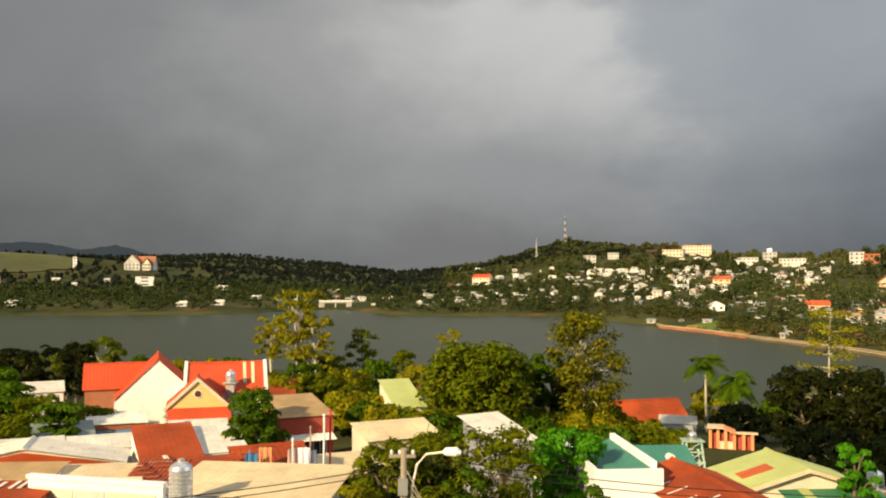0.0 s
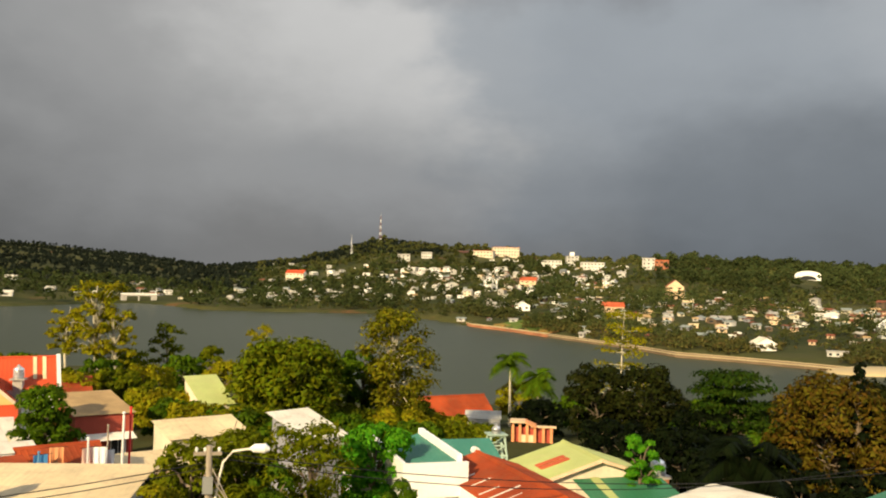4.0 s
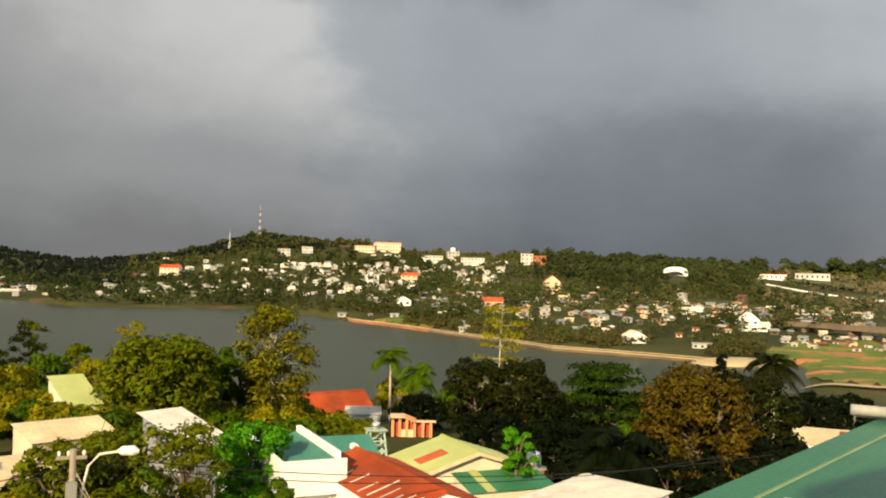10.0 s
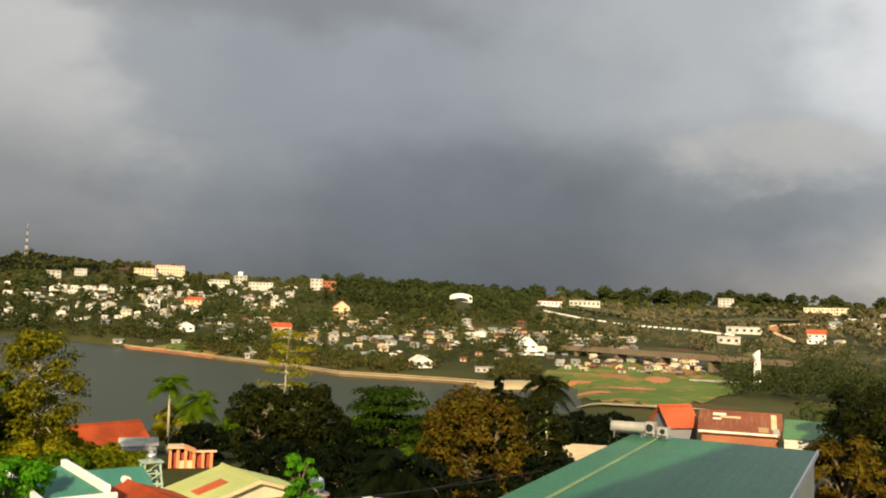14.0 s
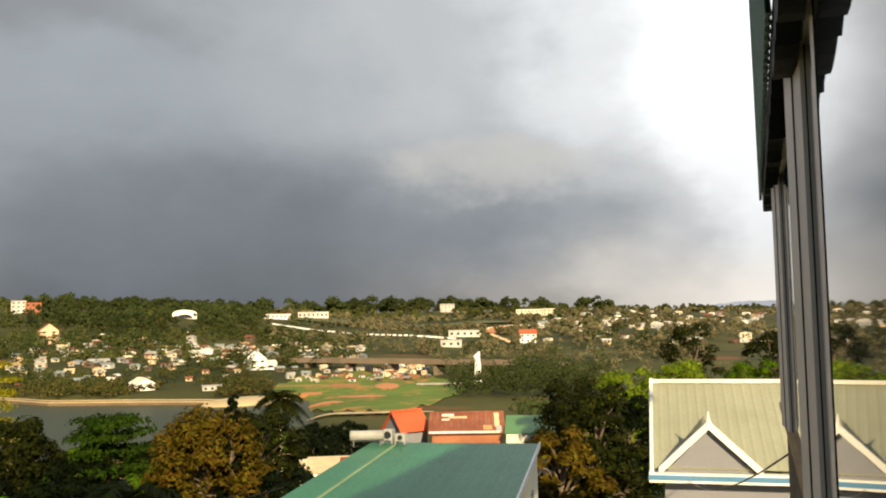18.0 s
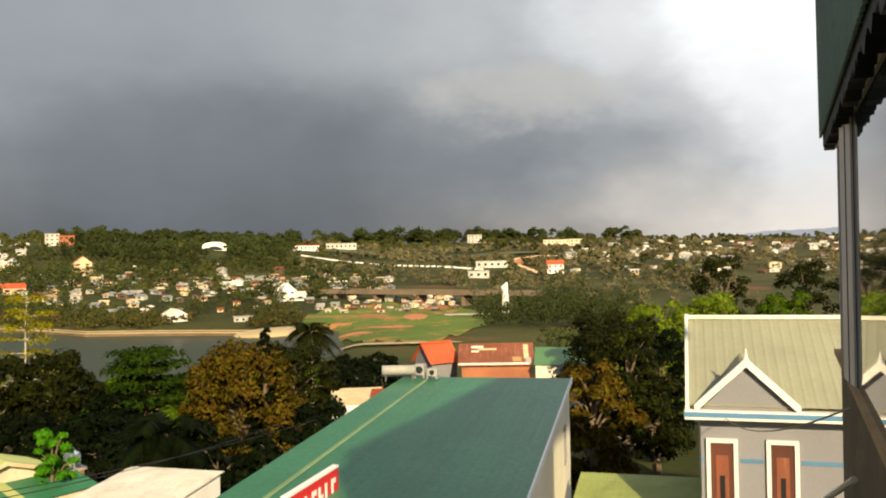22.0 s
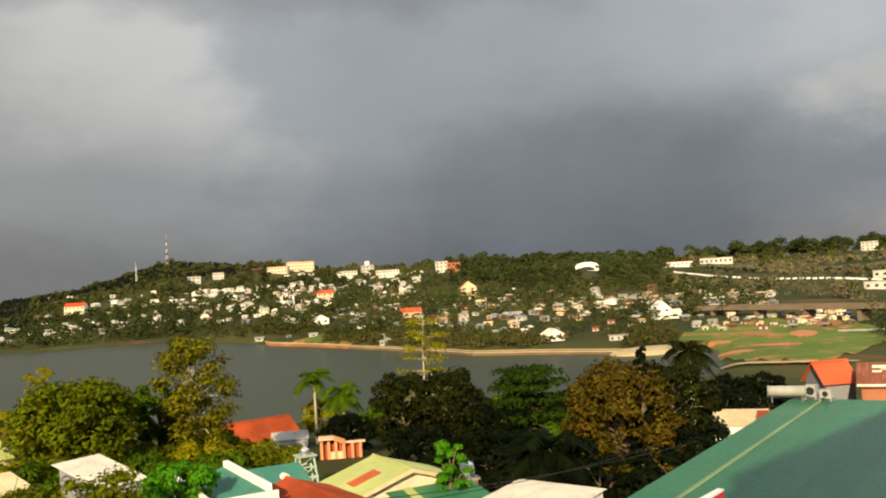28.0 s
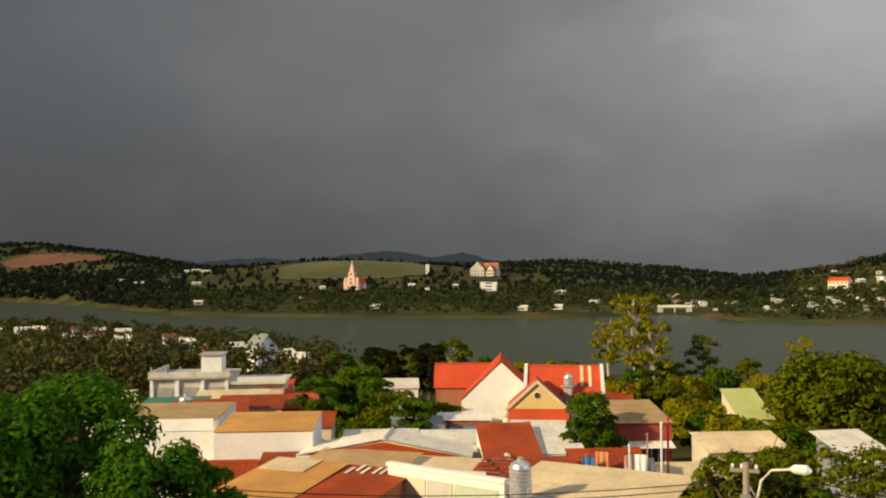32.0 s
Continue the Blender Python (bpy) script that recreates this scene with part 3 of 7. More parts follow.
def leaf_cloud(centres, radii, count, size, flat=0.75, rng=None, aspect=0.5, scatter_leaf=0.32, fill=False):
    """Quads scattered in the shells of clumps. Returns vertices and faces."""
    rng = rng or RNG
    centres, radii = np.asarray(centres, float), np.asarray(radii, float)
    pick = rng.choice(len(centres), count, p=radii**2 / (radii**2).sum())
    d = rng.normal(size=(count, 3))
    d /= np.linalg.norm(d, axis=1)[:, None]
    d[:, 2] = np.where(d[:, 2] < -0.3, -d[:, 2] * 0.6, d[:, 2])
    rad = radii[pick] * (1.25 * rng.uniform(0.0, 1.0, count) ** 0.55 if fill else rng.uniform(0.6, 1.12, count) ** 0.7)
    pos = centres[pick] + d * rad[:, None] * np.array([1, 1, flat])
    nrm = d + rng.normal(size=(count, 3)) * scatter_leaf + np.array([0, 0, 0.25])
    nrm /= np.linalg.norm(nrm, axis=1)[:, None]
    a = np.cross(nrm, rng.normal(size=(count, 3)))
    a /= np.linalg.norm(a, axis=1)[:, None] + 1e-9
    b = np.cross(nrm, a)
    s = size * rng.uniform(0.6, 1.35, count)[:, None]
    q = np.stack([pos - a * s, pos + b * s * aspect, pos + a * s, pos - b * s * aspect], 1)
    return q.reshape(-1, 3), np.arange(count * 4).reshape(-1, 4)


def quads_object(name, v, f, material, parent=None, label=""):
    me = bpy.data.meshes.new(name)
    me.from_pydata(v.tolist(), [], f.tolist())
    me.materials.append(material)
    ob = new(name, me)
    ob.parent = parent
    if label:
        tagged(ob, label)
    return ob


def tree(base, height, wide, label, leaf=LEAF_GREEN, bark=BARK, clumps=26, leaves=3200, size=0.22, bare=0.3, shape="round", seed=0, name="tree", group="", lean=0.0, trunk=None):
    """A tapered trunk that forks into limbs, with a crown of leaf clumps round their ends."""
    rng = np.random.default_rng(seed + 100)
    ob = thing(name, Matrix.Translation(base), label, "tree", group)
    r0 = trunk or height * 0.022 + 0.05
    wood, cs, rs = Mesh(), [], []
    top = height * {"layer": 0.97, "sparse": 0.93}.get(shape, 0.72)
    spine = [Vector((lean * s * height * 0.12 + math.sin(s * 5 + seed) * 0.02 * height, math.cos(s * 4 + seed) * 0.02 * height, s * top)) for s in (0, 0.25, 0.5, 0.75, 1.0)]
    spine[0] = Vector((0, 0, -0.6))
    wood.tube(spine, [r0 * k for k in (1.25, 0.9, 0.7, 0.45, 0.18)], 8)
    for i in range(clumps):
        g = (i + 0.5) / clumps
        ang = i * 2.39996 + rng.uniform(-0.4, 0.4)
        if shape == "round":
            zz = bare + (1 - bare) * (0.12 + 0.80 * g)
            env = math.sqrt(max(0.05, 1 - (2 * (zz - bare) / (1 - bare) - 0.85) ** 2 / 1.35))
            reach = wide / 2 * env * rng.uniform(0.45, 0.92)
            rad = wide * rng.uniform(0.09, 0.19)
        elif shape == "tall":
            zz = bare + (1 - bare) * (0.05 + 0.9 * g)
            reach = wide / 2 * rng.uniform(0.15, 0.95) * (1.0 - 0.55 * max(0.0, g - 0.55))
            rad = wide * rng.uniform(0.11, 0.19)
        elif shape == "cone":
            zz = bare + (1 - bare) * (0.04 + 0.92 * g)
            reach = wide / 2 * (1.02 - g) ** 0.62 * rng.uniform(0.4, 0.95)
            rad = wide * rng.uniform(0.10, 0.17) * (1.15 - 0.6 * g)
        elif shape == "layer":
            tier = i % 7
            zz = bare + (1 - bare) * (0.08 + 0.145 * tier + rng.uniform(-0.03, 0.03))
            reach = wide / 2 * (1.0 - 0.095 * tier) * rng.uniform(0.3, 1.0)
            rad = wide * rng.uniform(0.10, 0.16)
        else:  # sparse
            zz = bare + (1 - bare) * rng.uniform(0.15, 0.95)
            reach = wide / 2 * rng.uniform(0.25, 1.0)
            rad = wide * rng.uniform(0.07, 0.125)
        c = Vector((math.cos(ang) * reach + lean * zz * height * 0.12, math.sin(ang) * reach, zz * height - rad * 0.5))
        cs.append(tuple(c))
        rs.append(rad)
        if i % 2 == 0 or shape in ("layer", "sparse"):
            start = spine[1].lerp(spine[4], min(0.95, max(0.05, (c.z / top) * 0.75 - 0.1)))
            if shape == "layer":
                start = Vector((start.x, start.y, c.z - 0.1))
            midp = start.lerp(c, 0.55) + Vector((0, 0, 0.05 * height if shape != "layer" else 0.0))
            thin = 0.45 if shape == "sparse" else 1.0
            wood.tube([start, midp, c], [r0 * 0.36 * thin, r0 * 0.22 * thin, r0 * 0.06], 5)
    part("trunk", wood, bark, ob)
    v, f = leaf_cloud(cs, rs, int(leaves * 1.35), size * 0.82, 0.8 if shape != "layer" else 0.42, rng, 0.5, 0.34, shape in ("tall", "sparse"))
    quads_object("crown", v, f, leaf, ob)
    return ob


def palm(base, height, label, seed=0, fronds=18, length=2.6, leaf=LEAF_GREEN, trunk_mat=PALEBARK, name="palm_tree", group="", full=True):
    """A slim ringed trunk with arching feather fronds."""
    rng = np.random.default_rng(seed + 500)
    ob = thing(name, Matrix.Translation(base), label, "palm tree", group)
    prof = []
    for i in range(23):
        z = -0.5 + (height + 0.5) * i / 22
        prof.append((0.15 - 0.05 * i / 22 + (0.012 if i % 2 else 0), z))
    part("trunk", Mesh().lathe(prof, sides=8), trunk_mat, ob)
    for k in range(fronds):
        ang, rise = k * 2.39996 + rng.uniform(-0.2, 0.2), rng.uniform(-0.7, 1.3)
        me = Mesh()
        d = Vector((math.cos(ang), math.sin(ang), 0))
        side = Vector((-d.y, d.x, 0))
        pts = []
        for s in np.linspace(0, 1, 9):
            pts.append(d * (0.85 * length * s / (1 + 0.32 * rise * rise)) + Vector((0, 0, height + length * (rise * 0.80 * s - (0.50 + 0.24 * rise) * s * s))))
        me.tube(pts, [0.03, 0.028, 0.025, 0.022, 0.02, 0.017, 0.014, 0.01, 0.006], 4)
        for i in range(26):
            s = 0.1 + 0.88 * i / 26
            j = min(7, int(s * 8))
            p = pts[j].lerp(pts[j + 1], s * 8 - j)
            along = (pts[j + 1] - pts[j]).normalized()
            for sg in (-1, 1):
                ln = length * 0.34 * (0.45 + math.sin(math.pi * min(1, s * 0.9 + 0.1))) * rng.uniform(0.8, 1.1)
                tip = p + (side * sg * 0.8 + along * 0.55 + Vector((0, 0, -0.32 + rng.uniform(-0.1, 0.1)))) * ln
                w = along * 0.075
                q = len(me.v)
                me.v += [tuple(p - w), tuple(p + w), tuple(tip)]
                me.f.append((q, q + 1, q + 2))
        part("frond", me, leaf, ob)
    return ob


# ---- the building that the camera stands in ----
FACADE_AZ = -70.7
FDIR, FOUT = bearing(FACADE_AZ), bearing(FACADE_AZ + 90)
FOFF = 0.365  # how far the eye is out of the glass


def front(along, out, z):
    p = FDIR * along + FOUT * (out - FOFF)
    return Vector((p.x, p.y, z))


def build_own_building():
    # local x runs along the front, local y out of it
    m = Matrix.Translation(front(0, 0, 0)) @ pose(0, 0, 0, 0, 0, FACADE_AZ + 90)
    ob = thing("apartment_building", m, "plastered building with grey aluminium windows and green sheet awning", "building")
    far, near, open_to = 12.6, -16.0, 1.3
    sill, head, roof = EYE - 1.2, EYE + 1.4, EYE + 1.6
    back, storey, top = -4.83, 2.15, EYE + 5.05
    for name, box, label in (
        ("lower_wall", (near, 6.0, back, -0.03, -0.5, sill - 0.06), "weathered tan wall under the windows"),
        # unseen depth kept small here so sun reaches the cream shop wall
        ("gallery_wall", (6.0, far, -1.95, -0.03, -0.5, sill - 0.06), "weathered tan wall under the windows"),
        ("upper_wall", (near, storey, back, -0.03, head + 0.05, roof), "grey plastered wall of the building"),
        # added out of view to carry the shadow slab
        ("roof_storey", (storey, 6.0, back, -0.03, head + 0.05, top - 0.9), "unseen plastered block added under the shadow slab"),
        ("gallery_head", (6.0, far, -1.95, -0.03, head + 0.05, head + 0.4), "grey plastered lintel over the windows"),
        # unseen slabs added to cast the block-shaped shadow on the green roof
        ("roof_canopy", (storey, 17.4, back, -0.45, top - 0.9, top), "unseen concrete slab added to cast a roof shadow"),
        ("rear_canopy", (-6.0, 1.4, -9.5, back, top - 0.6, top - 0.02), "unseen rear slab added to cast a roof shadow"),
        ("side_wall", (near, -2.2, back, -0.03, sill - 0.06, head + 0.05), "grey plastered wall of the building"),
        ("back_wall", (-2.2, far, -1.95, -1.8, sill - 0.06, head + 0.05), "grey plastered wall of the building"),
    ):
        part(name, Mesh().box(*box), TANWALL if name in ("lower_wall", "gallery_wall") else CONCRETE, ob, label)
    # posts under the added shadow slabs
    for x, y, foot in ((4.0, -4.6, head), (9.0, -1.2, head), (-5.7, -9.2, -0.5), (1.1, -9.2, -0.5), (-5.7, -5.2, -0.5)):
        part("canopy_post", Mesh().box(x - 0.09, x + 0.09, y - 0.09, y + 0.09, foot, top - 0.6), CONCRETE, ob)
    part("window_sill", Mesh().box(-2.2, far, -0.14, 0.05, sill - 0.06, sill), DRYTAN, ob)
    part("end_wall", Mesh().box(far - 0.08, far, -1.8, -0.03, sill, head + 0.05), ALU, ob)
    posts = [(9.6, 0.3, 0.085), (5.0, 0.3, 0.085), (4.0, 0.05, 0.012), (open_to, 0.03, 0.03)]
    for x, half, out in posts:
        prof = [(x - half, -0.08), (x + half, -0.08), (x + half, out), (x - half * 0.1, out * 0.62), (x - half, out * 0.3)]
        mu = part("mullion", Mesh().solid([(a, b, sill) for a, b in prof], [(a, b, head) for a, b in prof]), ALU, ob, "grey aluminium window post")
        part("rubber_seal", Mesh().box(x - half - 0.012, x - half, -0.02, 0.004, sill, head), BLACK, mu)
        if out > 0.05:
            part("groove", Mesh().solid([(x - half * 0.16, out * 0.61, sill), (x - half * 0.04, out * 0.64, sill), (x - half * 0.04, out * 0.70, sill), (x - half * 0.16, out * 0.67, sill)], [(x - half * 0.16, out * 0.61, head), (x - half * 0.04, out * 0.64, head), (x - half * 0.04, out * 0.70, head), (x - half * 0.16, out * 0.67, head)]), BLACK, mu)
    for (a, ha, _), (b, hb, _) in zip(posts[1:], posts):
        pane = part("pane", Mesh().box(a + ha + 0.012, b - hb - 0.012, -0.012, 0.0, sill, head), MIRRORGLASS, ob)
        pane.visible_shadow = False
    part("window_head", Mesh().box(-2.2, far, -0.12, 0.03, head, head + 0.05), ALU, ob)
    # sheet awning hung in front of the window heads
    aw = Mesh()
    aw.sheet((12.2, 0.19, EYE + 4.5), (4.4, 0.19, EYE + 1.95), (4.4, 0.17, head + 0.1), (12.2, 0.17, head + 0.1), 0.16, 0.012)
    part("awning_sheet", aw, AWNING, ob, "dull green corrugated sheet awning")
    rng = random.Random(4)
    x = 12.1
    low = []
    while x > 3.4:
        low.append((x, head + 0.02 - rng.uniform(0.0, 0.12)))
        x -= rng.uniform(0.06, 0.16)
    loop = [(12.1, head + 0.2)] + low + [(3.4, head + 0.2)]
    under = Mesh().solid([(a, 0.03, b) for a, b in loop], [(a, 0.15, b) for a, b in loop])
    part("awning_lining", under, BLACK, ob, "ragged black strip under the awning")


def glass_material():
    m = bpy.data.materials.new("window_glass")
    m.use_nodes = True
    n = Nodes(m.node_tree)
    vec = n.add("ShaderNodeTexCoord").outputs["Object"]
    b = n.add("ShaderNodeBsdfPrincipled")
    b.inputs["Base Color"].default_value = (0.05, 0.055, 0.06, 1)
    b.inputs["Roughness"].default_value = 0.02
    b.inputs["IOR"].default_value = 2.2
    bp = n.add("ShaderNodeBump")
    bp.inputs["Strength"].default_value, bp.inputs["Distance"].default_value = 0.03, 0.01
    n.put(bp.inputs["Height"], n.noise(vec, 0.8, 2.0))
    n.put(b.inputs["Normal"], bp.outputs[0])
    n.put(n.add("ShaderNodeOutputMaterial").inputs[0], b.outputs[0])
    return m


MIRRORGLASS = glass_material()
TANWALL = mat("weathered_tan_wall", (0.125, 0.10, 0.065), 0.9, 0.15, 1, 10, 0.15, dirty=0.3, dirt=(0.3, 0.25, 0.18))
AWNING = mat("awning_sheet", (0.05, 0.13, 0.075), 0.6, 0.2, 1, 8, 0.1, streak=0.4, dirt=(0.09, 0.11, 0.07))
build_own_building()
for a, b, r, lab in ((front(9.6, 0.03, EYE - 2.15), polar(-66.9, 25, 6.2), 0.035, "pale rope slung from the building's wall"), (front(9.9, 0.03, EYE - 1.5), polar(-66.5, 27.0, 8.6), 0.012, "thin cable from the building to the grey house")):
    pts = [a.lerp(b, s) - Vector((0, 0, 1.2 * s * (1 - s))) for s in np.linspace(0, 1, 9)]
    tagged(new("cable", Mesh().tube(pts, r, 6).data("cable", PALESHEET if r > 0.02 else WOODPOLE)), lab, "cable")


# ---- green-roofed building and its neighbours ----
OLDMETAL = mat("dull_painted_metal", (0.42, 0.42, 0.40), 0.6, 0.25, 2, 9, 0.05, dirty=0.4)
SHOPWALL = mat("pale_cream_plaster", (0.86, 0.81, 0.66), 0.85, 0.06, 1, 9, 0.08, dirty=0.15, dirt=(0.45, 0.4, 0.3))
LAPGREEN = mat("pale_green_sheet", (0.20, 0.30, 0.13), 0.5, 0.15, 1, 8, 0.05)


def build_green_building():
    c = uv(27.3, 8.0)
    m, w, d = pose(c.x, c.y, 0, 0, 0, GRID + 4), 18.2, 7.0
    ob = thing("shop_building", m, "long building with green sheet roof and cream side wall", "building")
    x, y, zf, zb = w / 2, d / 2, 8.0, 8.25
    part("wall", Mesh().solid([(-x, -y, -0.5), (x, -y, -0.5), (x, y, -0.5), (-x, y, -0.5)], [(-x, -y, zf - 0.25), (x, -y, zb - 0.25), (x, y, zb - 0.25), (-x, y, zf - 0.25)]), SHOPWALL, ob)
    o = 0.12
    n = 6
    for i in range(n):
        ya, yb = y + o - (2 * y + 2 * o) * i / n, y + o - (2 * y + 2 * o) * (i + 1) / n
        me = Mesh().sheet((x + o, ya, zb), (x + o, yb + 0.005, zb), (-x - o, yb + 0.005, zf), (-x - o, ya, zf), 0.34, 0.003)
        part("roof_sheet", me, GREENSHEET, ob)
    lap = y - 1.15
    part("lap_strip", Mesh().solid([(-x, lap, zf + 0.012), (x, lap, zb + 0.012), (x, lap + 0.16, zb + 0.012), (-x, lap + 0.16, zf + 0.012)], [(-x, lap + 0.03, zf + 0.03), (x, lap + 0.03, zb + 0.03), (x, lap + 0.13, zb + 0.03), (-x, lap + 0.13, zf + 0.03)]), LAPGREEN, ob, "pale green strip along the roof")
    part("fascia", Mesh().box(-x - 0.16, -x - 0.11, -y - o, y + o, zf - 0.42, zf + 0.05), BROWNTILE, ob)
    part("verge_flashing", Mesh().solid([(-x, -y - 0.16, zf - 0.12), (x, -y - 0.16, zb - 0.12), (x, -y - 0.10, zb - 0.12), (-x, -y - 0.10, zf - 0.12)], [(-x, -y - 0.16, zf + 0.07), (x, -y - 0.16, zb + 0.07), (x, -y - 0.10, zb + 0.07), (-x, -y - 0.10, zf + 0.07)]), TRIM, ob)
    window_part(ob, x - 3.4, -y, zb - 2.7, 0.8, 1.4, "y-", GREYWALL)
    # sign board on the front
    p = uv(17.6, 8.5)
    sg = thing("sign_board", pose(p.x, p.y, zf - 0.35, 0, 0, GRID), "red and white shop sign board over the roof edge", "sign")
    part("panel", Mesh().box(-0.7, 2.1, -0.06, 0.06, 0, 0.9), SIGNRED, sg)
    part("blue_panel", Mesh().box(-2.1, -0.7, -0.06, 0.06, -0.1, 0.75), SIGNBLUE, sg)
    for k in range(7):
        c = -0.55 + 0.37 * k
        part("mark", Mesh().box(c, c + 0.10, -0.075, -0.055, 0.2, 0.7), SIGNWHITE, sg)
        part("mark", Mesh().box(c + 0.10, c + 0.24, -0.075, -0.055, 0.58 - 0.2 * (k % 3), 0.70 - 0.2 * (k % 3)), SIGNWHITE, sg)
    part("border", Mesh().box(-0.7, 2.1, -0.08, 0.08, 0.9, 0.95), SIGNWHITE, sg)
    for c in (-1.6, 1.6):
        part("strut", Mesh().box(c - 0.03, c + 0.03, -0.03, 0.03, -0.6, 0.0), GALV, sg)
    # solar water heater on the back corner
    p = m @ Vector((x - 0.7, y + 0.1, 0))
    sh = thing("solar_water_heater", pose(p.x, p.y, zb - 0.05, 0, 0, 132) @ Matrix.Scale(0.8, 4), "steel solar water heater on a frame", "water heater")
    tank = Mesh().tube([(-0.9, 0, 0.56), (-0.85, 0, 0.56), (0.85, 0, 0.56), (0.9, 0, 0.56)], [0.2, 0.26, 0.26, 0.2], 18)
    part("tank", tank, OLDMETAL, sh, "dull steel water cylinder", smooth=False)
    for c in (-0.86, 0.86):
        part("end_cap", Mesh().tube([(c - 0.03, 0, 0.56), (c + 0.03, 0, 0.56)], 0.27, 18), GREYSHEET, sh)
    for c in (-0.7, 0.7):
        part("leg", Mesh().tube([(c, 0.0, 0.4), (c, 0.25, 0.0)], 0.03, 6), GALV, sh)
        part("leg", Mesh().tube([(c, -0.05, 0.4), (c, -1.3, 0.05)], 0.03, 6), GALV, sh)
    for k in range(12):
        c = -0.8 + 1.6 * k / 11
        part("glass_tube", Mesh().tube([(c, -0.12, 0.46), (c, -1.25, 0.12)], 0.028, 6), DARKGLASS, sh)
    part("cross_bar", Mesh().box(-0.85, 0.85, -1.3, -1.24, 0.06, 0.12), GALV, sh)
    for dx, dy, hh, wide, lab in ((0.55, 1.35, 0.30, 0.22, "pale fan unit standing on the roof corner"), (0.30, 0.75, 0.44, 0.2, "white metal box unit on the roof corner")):
        p = m @ Vector((x - dx, y - dy, 0))
        ac = thing("roof_unit", pose(p.x, p.y, zb + 0.03, 0, 0, GRID), lab, "roof unit", "units on the roof corner")
        part("case", Mesh().box(-0.2, 0.2, -wide, wide, 0.14, 0.14 + hh), OLDMETAL, ac)
        part("grille", Mesh().tube([(-0.225, 0, 0.14 + hh / 2), (-0.2, 0, 0.14 + hh / 2)], hh * 0.36, 14), DARKGLASS, ac)
        for c in (-0.2, 0.2):
            part("foot", Mesh().box(-0.24, 0.24, c - 0.04, c + 0.04, 0, 0.14), GALV, ac)


build_green_building()


def build_grey_house():
    # front looks towards the camera; local x along the front (to its right seen from outside), local -y outwards
    p = uv(27.6, -5.0)
    m = pose(p.x, p.y, 0, 0, 0, GRID - 90)
    ob = thing("grey_house", m, "grey two-storey house with faded green ridged roof and white gable", "house")
    w, d, h, ridge = 10.0, 8.6, 8.85, 11.15
    x = w / 2
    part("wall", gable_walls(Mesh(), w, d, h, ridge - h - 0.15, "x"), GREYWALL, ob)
    for v in ob.children:
        v.location.y += d / 2
    off = d / 2
    y0 = -0.45
    part("roof_slope", Mesh().sheet((-x - 0.3, off, ridge), (x + 0.3, off, ridge), (x + 0.3, y0, h + 0.1), (-x - 0.3, y0, h + 0.1), 0.3, 0.010), SAGE, ob, "faded green ribbed sheet with dark streaks")
    part("roof_slope", Mesh().sheet((-x - 0.3, off, ridge), (x + 0.3, off, ridge), (x + 0.3, d + 0.4, h + 0.1), (-x - 0.3, d + 0.4, h + 0.1), 0.3, 0.010), SAGE, ob)
    part("ridge_cap", Mesh().box(-x - 0.34, x + 0.34, off - 0.15, off + 0.15, ridge - 0.02, ridge + 0.10), PALESHEET, ob)
    for s in (-1, 1):
        part("barge_board", Mesh().solid([(s * (x + 0.42), y0, h - 0.05), (s * (x + 0.42), off, ridge - 0.12), (s * (x + 0.31), off, ridge - 0.12), (s * (x + 0.31), y0, h - 0.05)], [(s * (x + 0.42), y0, h + 0.25), (s * (x + 0.42), off, ridge + 0.14), (s * (x + 0.31), off, ridge + 0.14), (s * (x + 0.31), y0, h + 0.25)]), TRIM, ob)
    # eave cornice with blue line
    part("cornice", Mesh().box(-x - 0.45, x + 0.45, -0.62, 0.0, h - 0.30, h - 0.02), TRIM, ob)
    part("blue_band", Mesh().box(-x - 0.47, x + 0.47, -0.64, -0.62, h - 0.22, h - 0.08), BLUETRIM, ob)
    part("red_gutter", Mesh().box(1.6, x + 0.45, -0.56, -0.30, h + 0.0, h + 0.14), BROWNTILE, ob)
    # front gable over the left bays
    gx, gw, gh = -3.7, 2.5, 1.25
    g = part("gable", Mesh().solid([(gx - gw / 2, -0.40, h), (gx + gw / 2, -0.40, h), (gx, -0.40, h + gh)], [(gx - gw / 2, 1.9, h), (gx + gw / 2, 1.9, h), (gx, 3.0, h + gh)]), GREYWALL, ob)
    for s in (-1, 1):
        e = gx + s * (gw / 2 + 0.22)
        part("gable_board", Mesh().solid([(gx, -0.62, h + gh + 0.02), (e, -0.62, h - 0.10), (e, -0.40, h - 0.10), (gx, -0.40, h + gh + 0.02)], [(gx, -0.62, h + gh + 0.28), (e, -0.62, h + 0.14), (e, -0.40, h + 0.14), (gx, -0.40, h + gh + 0.28)]), TRIM, g)
        part("gable_roof", Mesh().sheet((gx, 2.9, h + gh + 0.10), (gx, -0.5, h + gh + 0.10), (gx + s * (gw / 2 + 0.2), -0.5, h + 0.0), (gx + s * (gw / 2 + 0.2), 1.6, h + 0.0), 0.3, 0.03), SAGE, g)
    part("finial", Mesh().lathe([(0.10, h + gh + 0.2), (0.05, h + gh + 0.32), (0.015, h + gh + 0.55)], gx, -0.55, 8), TRIM, g)
